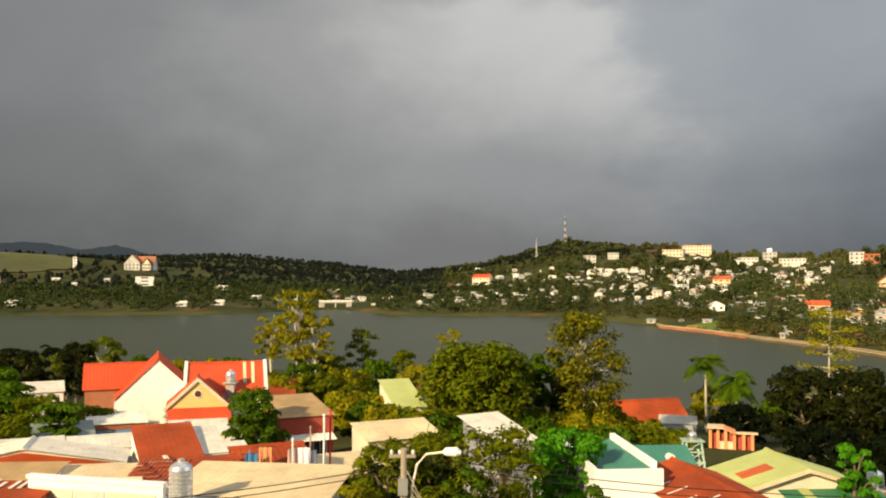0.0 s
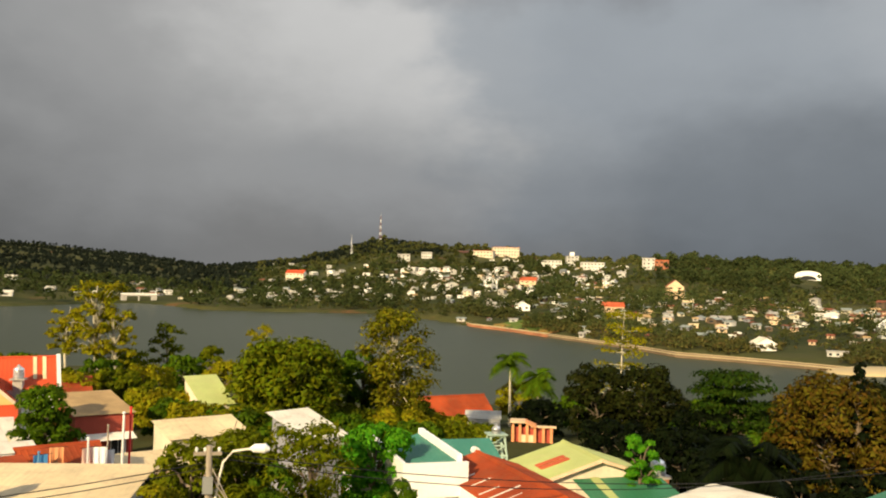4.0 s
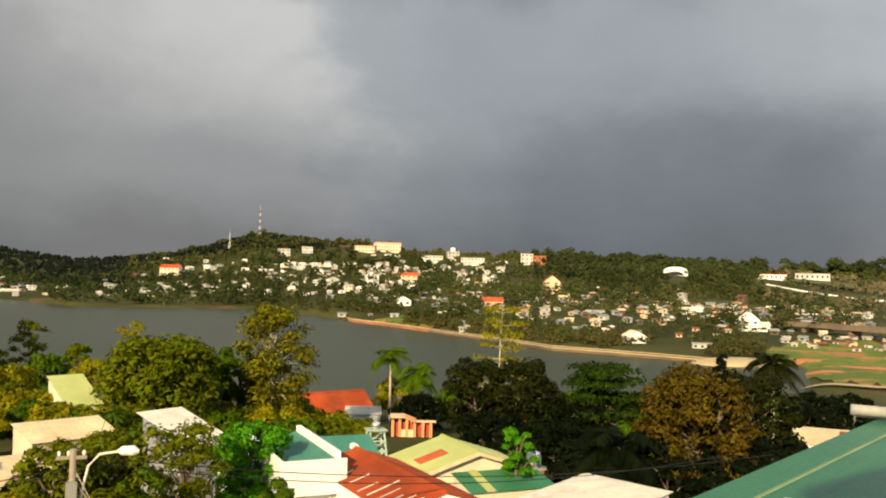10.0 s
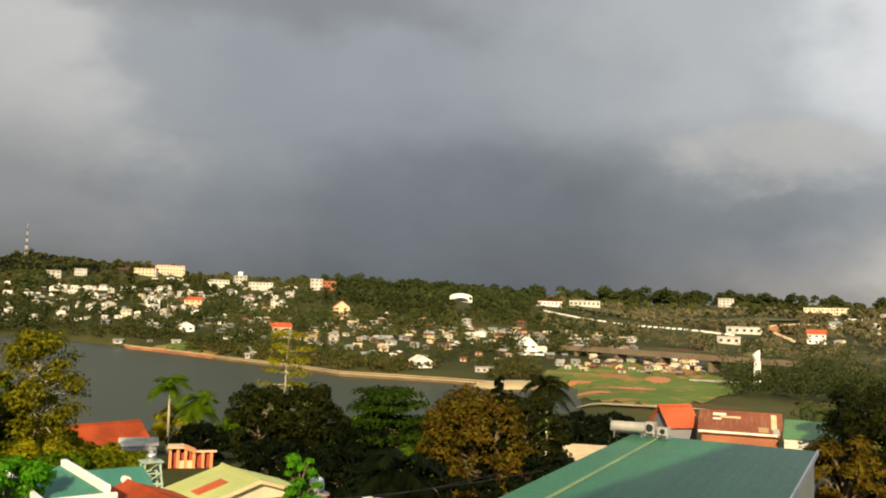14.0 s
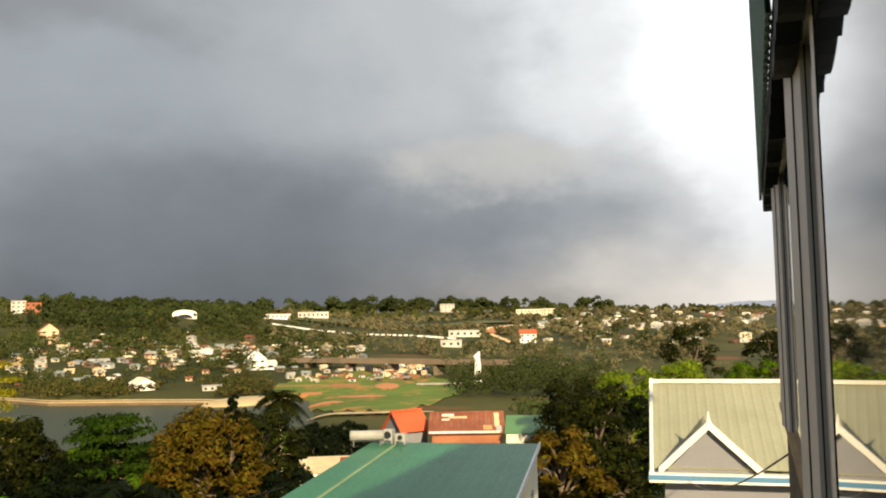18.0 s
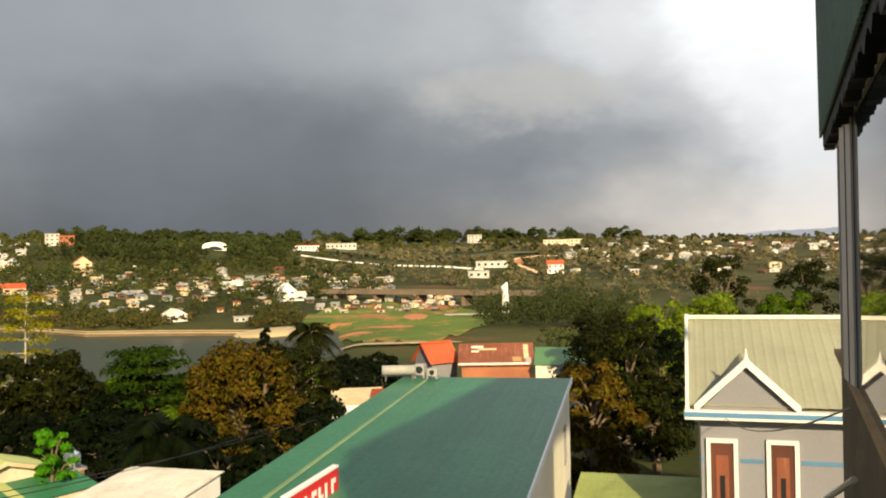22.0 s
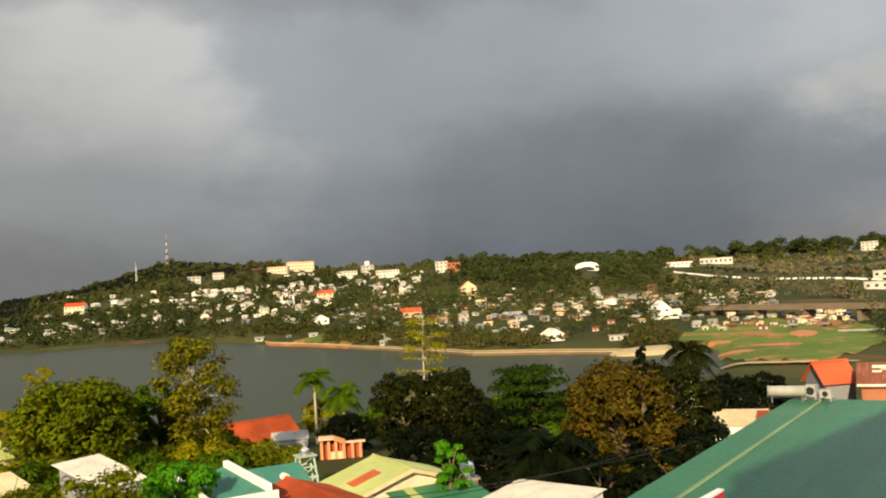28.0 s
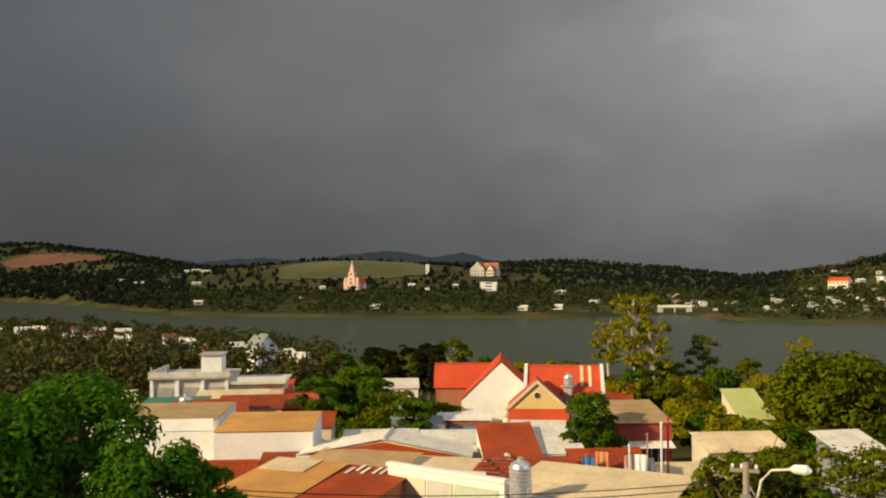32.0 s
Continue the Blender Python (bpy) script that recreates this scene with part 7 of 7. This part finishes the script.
def embankment():
    """Stone-faced promenade along the far shore."""
    azs = [-12.6, -13.2, -14.0, -15.2, -17, -19.5, -22, -25, -28, -31, -34, -36.5, -39, -41.4]

    def strip(name, lo, hi, z0, z1, material, label, cat, a0, a1):
        me, cut = Mesh(), [a for a in np.linspace(a0, a1, 60)]
        pts = []
        for a in cut:
            bank = table(a, FAR_SHORE) + (22 * max(0.0, (a + 14.0)) if a > -14 else 0)
            pts.append((polar(a, bank + lo), polar(a, bank + hi)))
        for (p, q), (p2, q2) in zip(pts, pts[1:]):
            me.solid([(p.x, p.y, z0), (q.x, q.y, z0), (q2.x, q2.y, z0), (p2.x, p2.y, z0)], [(p.x, p.y, z1), (q.x, q.y, z1 + 0.05), (q2.x, q2.y, z1 + 0.05), (p2.x, p2.y, z1)])
        return tagged(new(name, me.data(name, material)), label, cat, kind="structure")

    strip("embankment_wall", -6.0, -5.2, WATER - 2, WATER + 0.8, STONE, "stone embankment wall along the lake", "wall", -13.0, -40.5)
    strip("embankment_coping", -6.15, -5.05, WATER + 0.8, WATER + 0.98, SAND, "pale coping of the embankment", "wall", -13.0, -40.5)
    strip("promenade_path", -5.2, -3.6, WATER - 2, WATER + 0.6, SAND, "sandy promenade path along the lake", "path", -13.0, -40.5)
    strip("embankment_step", -3.6, -3.1, WATER - 2, WATER + 1.25, STONE, "second low stone wall behind the path", "wall", -13.0, -39.0)
    strip("upper_coping", -3.7, -2.9, WATER + 1.25, WATER + 1.4, SAND, "pale coping of the upper wall", "wall", -13.0, -39.0)
    strip("brick_wall", -6.5, -6.02, WATER - 2, WATER + 1.15, REDSTONE, "salmon brick wall round the promenade tip", "wall", -12.8, -19.0)
    strip("brick_coping", -6.6, -5.95, WATER + 1.15, WATER + 1.27, SAND, "pale coping of the brick wall", "wall", -12.8, -19.0)
    strip("brick_path", -4.9, -3.7, WATER - 1.9, WATER + 0.72, REDSTONE, "red brick paved tip of the promenade", "path", -12.8, -20.5)


embankment()
p = polar(-38.6, 262)
me = Mesh().lathe([(13, -2), (11, 1.6), (7, 2.6), (2, 3.0)], 0, 0, 18)
tagged(new("sand_mound", me.data("sand_mound", SAND, True)), "wide heap of yellow sand at the shore", "sand").matrix_world = Matrix.Translation((p.x, p.y, WATER)) @ Matrix.Diagonal((1.25, 0.8, 0.5, 1))


def land_patch(name, az0, az1, r0, r1, material, label, cat, seed=0, lift=0.25):
    """A patch laid on the ground with an uneven outline."""
    rng2 = np.random.default_rng(seed)
    me, n, k = Mesh(), 26, 7
    off0, off1 = rng2.uniform(0, 1, n + 1), rng2.uniform(0, 1, n + 1)
    for i in range(n + 1):
        a = az0 + (az1 - az0) * i / n
        edge = max(0.0, math.sin(math.pi * i / n)) ** 0.5
        mid = (r0 + r1) / 2
        lo = mid + (r0 + (r1 - r0) * 0.18 * off0[i] - mid) * edge
        hi = mid + (r1 - (r1 - r0) * 0.18 * off1[i] - mid) * edge
        for j in range(k):
            p = polar(a, lo + (hi - lo) * j / (k - 1))
            me.v.append((p.x, p.y, land(p.x, p.y) + lift))
    for i in range(n):
        for j in range(k - 1):
            q = i * k + j
            me.f.append((q, q + 1, q + k + 1, q + k) if az1 < az0 else (q, q + k, q + k + 1, q + 1))
    return tagged(new(name, me.data(name, material)), label, cat, kind="structure")


GRASS = mat("meadow_grass", (0.095, 0.150, 0.016), 0.95, 0.2, 0.08, 2, 0.2, dirty=0.9, dirt=(0.46, 0.20, 0.06))
DRYGRASS = mat("hill_grass", (0.095, 0.098, 0.030), 0.95, 0.25, 0.02, 0.6, 0.2, dirty=0.6, dirt=(0.04, 0.055, 0.018))
land_patch("meadow", -40.0, -52.5, 200, 352, GRASS, "open green meadow by the lake", "meadow", 1)
land_patch("bank_grass", -13.5, -24, 350, 420, GRASS, "grass behind the promenade tip", "grass", 2)
for k, (a0, a1, r0, r1) in enumerate(((-42.2, -44.6, 236, 246), (-44.2, -47.4, 252, 262), (-41.8, -43.4, 262, 274), (-46.6, -48.2, 276, 300), (-47.6, -49.6, 306, 332), (-43.6, -45.6, 286, 298))):
    land_patch("earth_patch", a0, a1, r0, r1, EARTH, "bare orange earth in the meadow", "earth", 3 + k, 0.35)
land_patch("red_cutting", -12.5, -20.5, 1150, 1230, CLAY, "red earth terrace below the hilltop building", "earth", 6, 1.5)
land_patch("red_cutting", 42.6, 48.5, 1780, 1960, CLAY, "red earth cutting on a dark hill", "earth", 7, 2.0)
land_patch("hill_meadow", 22.5, 33.0, 1120, 1420, DRYGRASS, "pale green grassy hill", "hill", 8, 1.5)
land_patch("valley_meadow", -41, -56, 760, 900, DRYGRASS, "terraced green field on the slope", "field", 9, 1.5)
land_patch("path_strip", -42.0, -50.5, 206, 211, SAND, "pale path at the meadow's edge", "path", 10, 0.6)


def kerb_line(name, points, n, material, label, h=1.0):
    """Short wall blocks along a hillside road, through (bearing, height over the horizon) pairs."""
    me = Mesh()
    xs = np.linspace(0, len(points) - 1, n)
    for s in xs:
        i = min(int(s), len(points) - 2)
        f = s - i
        (a0, e0), (a1, e1) = points[i], points[i + 1]
        p = seat(a0 + (a1 - a0) * f, e0 + (e1 - e0) * f).translation
        views.append((a0 + (a1 - a0) * f, p.xy.length, 7))
        me.box(p.x - 1.3, p.x + 1.3, p.y - 0.7, p.y + 0.7, p.z - 1, p.z + h)
    tagged(new(name, me.data(name, material)), label, "wall", kind="stuff")


kerb_line("road_wall", ((-40.2, -0.15), (-42.5, -0.55), (-45.5, -0.9), (-49.5, -1.1), (-51.8, -1.3)), 44, WHITE, "white kerb wall along a hillside road")
kerb_line("road_wall", ((-57.9, -0.5), (-55.5, -0.5), (-54.0, -0.64), (-54.3, -1.1), (-55.4, -1.57)), 34, PEACH, "pale kerb wall along a winding hillside road")
land_patch("red_bank", -53.6, -57.0, 640, 760, EARTH, "bare red bank below the winding road", "earth", 12, 1.0)


# WESTLEAF: olive made paler, distance haze put into the leaf colour
WESTLEAF = mat("hazed_olive_foliage", (0.165, 0.148, 0.082), 0.8, 0.3, 0.05, 1.0, 0.0, leaf=0.1, hue=0.04, island=0.3)
EASTLEAF = mat("olive_brown_foliage", (0.080, 0.072, 0.022), 0.8, 0.3, 0.05, 1.0, 0.0, leaf=0.1, hue=0.04, island=0.45)


# glowing hills far behind everything, rain haze put into their emission colour
def far_hills(name, az0, az1, r, tops, colour, label, seed):
    """A ridge line far away; tops are (bearing, height over the horizon) pairs."""
    m = bpy.data.materials.new(name + "_haze_glow")
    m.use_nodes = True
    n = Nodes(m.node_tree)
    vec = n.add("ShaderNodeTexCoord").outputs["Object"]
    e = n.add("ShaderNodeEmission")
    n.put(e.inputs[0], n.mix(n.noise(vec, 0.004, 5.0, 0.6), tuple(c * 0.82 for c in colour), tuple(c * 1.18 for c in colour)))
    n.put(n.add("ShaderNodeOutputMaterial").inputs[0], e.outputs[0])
    me, k = Mesh(), 0
    azs = np.arange(az0, az1 + 0.01, 0.12)
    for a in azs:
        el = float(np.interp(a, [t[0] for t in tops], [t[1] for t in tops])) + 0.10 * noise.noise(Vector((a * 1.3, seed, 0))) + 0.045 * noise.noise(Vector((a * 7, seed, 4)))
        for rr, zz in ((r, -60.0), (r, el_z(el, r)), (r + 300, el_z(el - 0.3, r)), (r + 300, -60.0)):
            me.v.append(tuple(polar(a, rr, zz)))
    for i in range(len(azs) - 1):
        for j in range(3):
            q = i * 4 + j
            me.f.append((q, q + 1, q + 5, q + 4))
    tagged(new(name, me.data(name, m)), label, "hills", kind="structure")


far_hills("backdrop_hills_east", 14.0, 62.0, 4400, ((14, 0.9), (18.5, 1.5), (20.5, 2.05), (22.5, 1.75), (25, 2.2), (27.5, 2.0), (31, 1.6), (34, 1.75), (37, 1.5), (42, 1.7), (48, 2.0), (62, 1.6)), (0.040, 0.046, 0.050), "glowing backdrop hills, storm haze put into their dark blue-grey", 2.0)
far_hills("backdrop_hills_west", -100.0, -50.0, 4400, ((-100, 0.5), (-80, 0.75), (-74, 0.9), (-70, 0.8), (-66, 0.5), (-60, 0.45), (-50, 0.3)), (0.30, 0.31, 0.33), "glowing backdrop hills, haze put into their pale blue-grey", 5.0)


# woods of the far shore: masses of leaf clumps
views.append((7.0, 700, 50, 80))


def build_woods():
    rng2 = np.random.default_rng(3)
    taken = np.array([(q.x, q.y) for q in spots])
    groups = {"town_trees": ([], [], FARLEAF, "green trees between the houses of the far town"), "wooded_bank": ([], [], MIDLEAF, "dark green trees of the wooded lake bank"), "east_trees": ([], [], EASTLEAF, "olive and brown trees of the near bank"), "west_trees": ([], [], WESTLEAF, "olive trees of the western slopes, haze put into their pale colour"), "pine_woods": ([], [], FARPINE, "pine woods on the hills, cloud shade put into their colour")}

    def grow(kind, count, az0, az1, f0, f1, lo, hi, absolute=False, thin=-0.25, free=False):
        cs, rs = groups[kind][:2]
        made = 0
        for _ in range(count * 4):
            if made >= count:
                break
            az = rng2.uniform(az0, az1)
            bank, ridge = table(az, FAR_SHORE), table(az, RIDGE)
            r = bank + rng2.uniform(f0, f1) if absolute == "shore" else rng2.uniform(f0, f1) if absolute else bank + (ridge - bank) * rng2.uniform(f0, f1) + 8
            p = polar(az, r)
            if -17.5 < az < -12.6 and r < bank + 26:
                continue
            if -51.5 < az < -40 and 190 < r < 356 or 23 < az < 32.5 and 1130 < r < 1410 or -20.5 < az < -12.5 and 1140 < r < 1235 or 42.8 < az < 48.4 and 1780 < r < 1955 or -55.5 < az < -41.5 and 765 < r < 880:
                continue
            if noise.noise(Vector((p.x / 50, p.y / 50, 9.1))) < thin:
                continue
            if not free and any(abs(az - q[0]) < math.degrees(q[2] * 0.5 / q[1]) and q[1] - (q[3] if len(q) > 3 else 60) < r < q[1] + 3 for q in views):
                continue
            if ((taken - (p.x, p.y)) ** 2).sum(1).min() < 4.2**2:
                continue
            h = rng2.uniform(lo, hi)
            z = land(p.x, p.y)
            if z < WATER + 0.4:
                continue
            if kind == "pine_woods":
                h *= 0.72
                for k, wide in enumerate((0.36, 0.32, 0.24)):
                    cs.append((p.x + rng2.normal() * h * 0.06, p.y + rng2.normal() * h * 0.06, z + h * (0.30 + 0.22 * k)))
                    rs.append(h * wide * rng2.uniform(0.8, 1.2))
            else:
                h *= rng2.uniform(0.6, 1.05)
                for k in range(2 if h < 5 else 3):
                    cs.append((p.x + rng2.normal() * h * 0.26, p.y + rng2.normal() * h * 0.26, z + h * (0.3 + 0.24 * k)))
                    rs.append(h * rng2.uniform(0.16, 0.38))
            made += 1

    grow("east_trees", 420, -43, -13, 2.0, 34.0, 1.8, 4.2, "shore", -0.3, True)
    grow("town_trees", 480, -44, -13, 4.0, 60.0, 2.2, 5.0, "shore", -0.2, True)
    grow("town_trees", 420, -44, -6, 20.0, 260.0, 3.0, 6.0, "shore", -0.1, True)
    grow("wooded_bank", 260, -46, -4, 10.0, 240.0, 3.5, 7.0, "shore", 0.05, True)
    grow("wooded_bank", 330, -46, 1, 0.03, 0.55, 8, 13, thin=0.08)
    grow("wooded_bank", 150, -62, -39, 0.93, 1.03, 13, 24, thin=0.0)
    grow("wooded_bank", 110, -40, -24, 0.9, 1.02, 10, 17, thin=0.0)
    grow("wooded_bank", 700, -45, 3, 0.0, 0.5, 2.5, 6.0, thin=-0.3)
    grow("town_trees", 1375, -44, 2, 0.0, 0.25, 2.6, 5.5, thin=-0.2)
    grow("town_trees", 1250, -42, 0, 0.25, 0.7, 3.5, 7.5, thin=-0.2)
    grow("town_trees", 437, -42, -12, 0.02, 0.3, 3.0, 6.0, thin=-0.4)
    grow("wooded_bank", 312, -44, -14, 0.02, 0.4, 4.0, 7.5, thin=0.1)
    grow("town_trees", 375, -26, 0, 0.7, 1.0, 6, 11)
    grow("west_trees", 460, -60, -40, 0.14, 0.75, 4, 8, thin=0.0)
    grow("town_trees", 250, -60, -38, 0.75, 1.02, 6, 12, thin=-0.1)
    grow("west_trees", 520, -82, -55, 0.12, 0.95, 5, 9, thin=-0.1)
    grow("west_trees", 260, -82, -57, 0.0, 0.4, 4, 8, thin=-0.1)
    grow("west_trees", 404, -68, -50, 0.03, 0.55, 3.5, 7.5, thin=-0.4)
    grow("wooded_bank", 192, -66, -50, 0.05, 0.6, 5, 9, thin=0.0)
    grow("town_trees", 200, -80, -56, 0.8, 1.02, 6, 11, thin=0.05)
    grow("wooded_bank", 624, -40, -26.5, 0.45, 1.02, 8, 13)
    grow("wooded_bank", 312, -62, -51.5, 235, 330, 5, 9, True)
    grow("wooded_bank", 192, -64, -56, 100, 235, 4, 7, True)
    grow("wooded_bank", 1200, 2, 42, 0.0, 0.14, 6, 10)
    grow("wooded_bank", 420, 29, 57, 105, 520, 3.5, 8, True, -0.05)
    grow("town_trees", 380, 29, 57, 100, 500, 3, 6.5, True, 0.0)
    grow("east_trees", 1150, 28.5, 58, 98, 560, 3, 6.0, True, -0.05)
    grow("east_trees", 192, 30, 48, 60, 100, 2.5, 4.0, True, -0.5)
    grow("wooded_bank", 264, -9, 4, 0.0, 0.2, 5, 9)
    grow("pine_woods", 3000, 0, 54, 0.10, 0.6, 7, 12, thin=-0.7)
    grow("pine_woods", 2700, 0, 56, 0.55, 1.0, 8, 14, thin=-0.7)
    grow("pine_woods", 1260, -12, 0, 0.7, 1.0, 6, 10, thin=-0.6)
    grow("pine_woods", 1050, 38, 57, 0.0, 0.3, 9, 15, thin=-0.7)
    for name, (cs, rs, material, label) in groups.items():
        v, f = leaf_cloud(cs, rs, len(cs) * (13 if name == "pine_woods" else 19), 0.52, 0.9, rng2, 0.9, 0.9, True)
        quad = v.reshape(-1, 4, 3)
        mid = quad.mean(1, keepdims=True)
        far = np.linalg.norm(mid[:, 0], axis=1)
        v = (mid + (quad - mid) * np.clip(far / 480, 0.65, 2.7)[:, None, None]).reshape(-1, 3)
        tagged(quads_object(name, v, f, material), label, "woods", kind="stuff")



# houses on the near bank to the east
def east_bank():
    def here(az, r, turn=0.0):
        p = on_land(az, r, -0.3)
        spots.append(p)
        return pose(p.x, p.y, p.z, 0, 0, az + turn)

    # two-storey concrete house with a roof room
    ob = thing("concrete_house", here(36.8, 88, -10) @ Matrix.Translation((0, 0, 0.2)), "unfinished white concrete house with stepped flat roofs", "house")
    part("wall", Mesh().box(-4.4, 2.6, -3.4, 4, -3, 5.2), OLDWALL, ob)
    part("roof_slab", Mesh().box(-4.6, 2.8, -3.8, 4.3, 5.2, 5.38), CONCRETE, ob)
    part("roof_parapet", Mesh().box(-4.6, 2.8, -3.8, -3.62, 5.38, 5.85).box(-4.6, -4.42, -3.62, 4.3, 5.38, 5.85), OLDWALL, ob)
    part("roof_room", Mesh().box(-0.2, 1.7, -1.6, 1.0, 5.38, 7.2), WHITE, ob)
    part("room_slab", Mesh().box(-0.4, 1.9, -1.8, 1.2, 7.2, 7.35), CONCRETE, ob)
    part("side_wing", Mesh().box(2.6, 7.6, -3, 3, -3, 4.6), CREAM, ob)
    part("wing_roof", Mesh().box(2.5, 7.9, -3.5, 3.4, 4.6, 4.8), PALEGREEN, ob, "pale green flat wing roof")
    part("wing_parapet", Mesh().box(2.5, 7.9, -3.5, -3.35, 4.8, 5.3), WHITE, ob)
    for x in (-4.3, -2.0, 0.3, 2.5):
        part("pilaster", Mesh().box(x - 0.15, x + 0.15, -3.62, -3.4, -3, 5.2), WHITE, ob)
    for x in (-3.2, -0.9, 1.4):
        part("shuttered_opening", Mesh().box(x - 0.75, x + 0.75, -3.46, -3.38, 2.2, 4.4), CONCRETE, ob)
    for x, z in ((3.9, 2.4), (5.6, 2.4)):
        window_part(ob, x, -3.0, z, 1.0, 1.3, "y-", TRIM, DARKGLASS)
    for k in range(3):
        part("roof_post", Mesh().box(-4.4 + 1.3 * k, -4.25 + 1.3 * k, -3.75, -3.6, 5.85, 6.3), CONCRETE, ob)
    # tall narrow house by the shore
    m = here(33.4, 150, 25)
    up = 3.4 - m.translation.z
    gable_house(m, 3.6, 4.6, up, 1.9, WHITE, GREYSHEET, "tall narrow white house with a dark gable roof", "y", windows=((-0.85, -2.3, up - 1.6, 0.8, 1.2, "y-"), (0.85, -2.3, up - 1.6, 0.8, 1.2, "y-"), (0, -2.3, up - 3.6, 1.2, 1.2, "y-")))
    rng3 = random.Random(12)
    for k, (a, e) in enumerate(((47.4, -2.6), (46.4, -2.45), (44.4, -2.5), (43.2, -2.5), (41.8, -2.6), (39.0, -3.05), (41.8, -3.6), (35.1, -3.9), (46.8, -3.2), (45.0, -3.6), (38.0, -3.5), (36.2, -4.2), (32.0, -4.4), (31.2, -5.0), (43.5, -3.1), (48.8, -2.8))):
        r = 22.5 / math.tan(radians(-e)) * 0.72
        w = rng3.uniform(3.5, 6)
        p = on_land(a, r, 0.2)
        views.append((a, r, w * 0.8, 18))
        far_house(a, e, w, 4.5, 2.7, 1.0, (OLDWHITE, CREAM, WHITE, BRICK)[k % 4], (PALESHEET, PALESHEET, BROWNTILE)[k % 3], ("white house under a pale roof near the shore", "cream house under a pale roof near the shore", "white house under a brown roof near the shore", "brick house under a pale roof near the shore")[k % 4], "x", 0, 3, 1, group="houses of the near bank", m=pose(p.x, p.y, p.z, 0, 0, a + rng3.uniform(-30, 30)))
    # low roofs between the white walls and the concrete house
    for a, r, w, d, h, wm, rm, lab in ((40.4, 78, 4.0, 4.0, 3.0, WHITE, PALESHEET, "small white house under a pale sheet"), (39.4, 70, 5.0, 4.0, 3.4, CREAM, OLIVE, "low house under a green sheet roof"), (36.0, 74, 6.0, 4.0, 3.2, CREAM, PALESHEET, "low house under a pale roof"), (33.6, 80, 5.0, 5.0, 3.0, PINK, BROWNTILE, "low house under a brown roof"), (31.6, 84, 5.0, 5.0, 3.4, WHITE, REDTILE, "low house under a red roof"), (34.6, 66, 5.0, 4.0, 3.2, BRICK, RUST, "low house under a rusty roof"), (32.4, 62, 4.0, 4.0, 3.2, BRICK, RUST, "brick shed under a rusty roof"), (31.0, 70, 4.5, 4.0, 3.0, CREAM, RUST, "low house under a dark red roof"), (42.6, 88, 5.0, 5.0, 3.2, CREAM, TAN, "low house under a tan roof"), (38.2, 62, 4.6, 3.6, 3.6, CREAM, OCHRE, "low house under an ochre roof"), (36.6, 68, 5.5, 4.5, 4.4, CREAM, RUST, "low house under a rust-red roof"), (34.0, 72, 5.0, 4.0, 4.2, PEACH, RUST, "low house under a rust-red roof"), (35.2, 78, 6.0, 4.5, 4.0, OLDWALL, TAN, "low house under a cream roof"), (32.6, 74, 5.0, 4.0, 3.9, BRICK, RUST, "brick house under a dark rust roof"), (38.6, 74, 5.0, 4.0, 4.0, OLDWALL, TEAL, "low house under a faded green roof"), (40.8, 68, 5.0, 4.0, 4.0, CREAM, OLIVE, "low house under a mossy green roof"), (30.6, 64, 4.0, 3.6, 3.8, CREAM, RUST, "low house under a rust-red roof"), (33.0, 92, 5.0, 4.5, 3.6, WHITE, REDTILE, "low house under a red roof")):
        shed_house(here(a, r, -6), w, d, h, h + 0.6, wm, rm, lab, "y", group="low houses to the east")
    p = on_land(38.0, 64, 0)
    ob = thing("tank_stand", Matrix.Translation((p.x, p.y, p.z)), "steel stand of a roof water tank", "stand")
    for sx in (-0.4, 0.4):
        for sy in (-0.4, 0.4):
            part("leg", Mesh().box(sx - 0.05, sx + 0.05, sy - 0.05, sy + 0.05, -0.5, 4.9), GALV, ob)
    part("top", Mesh().box(-0.5, 0.5, -0.5, 0.5, 4.9, 5.0), GALV, ob)
    water_tank(p, p.z + 5.0, 0.5, 0.9, "silver water tank on a steel stand")


east_bank()

build_woods()
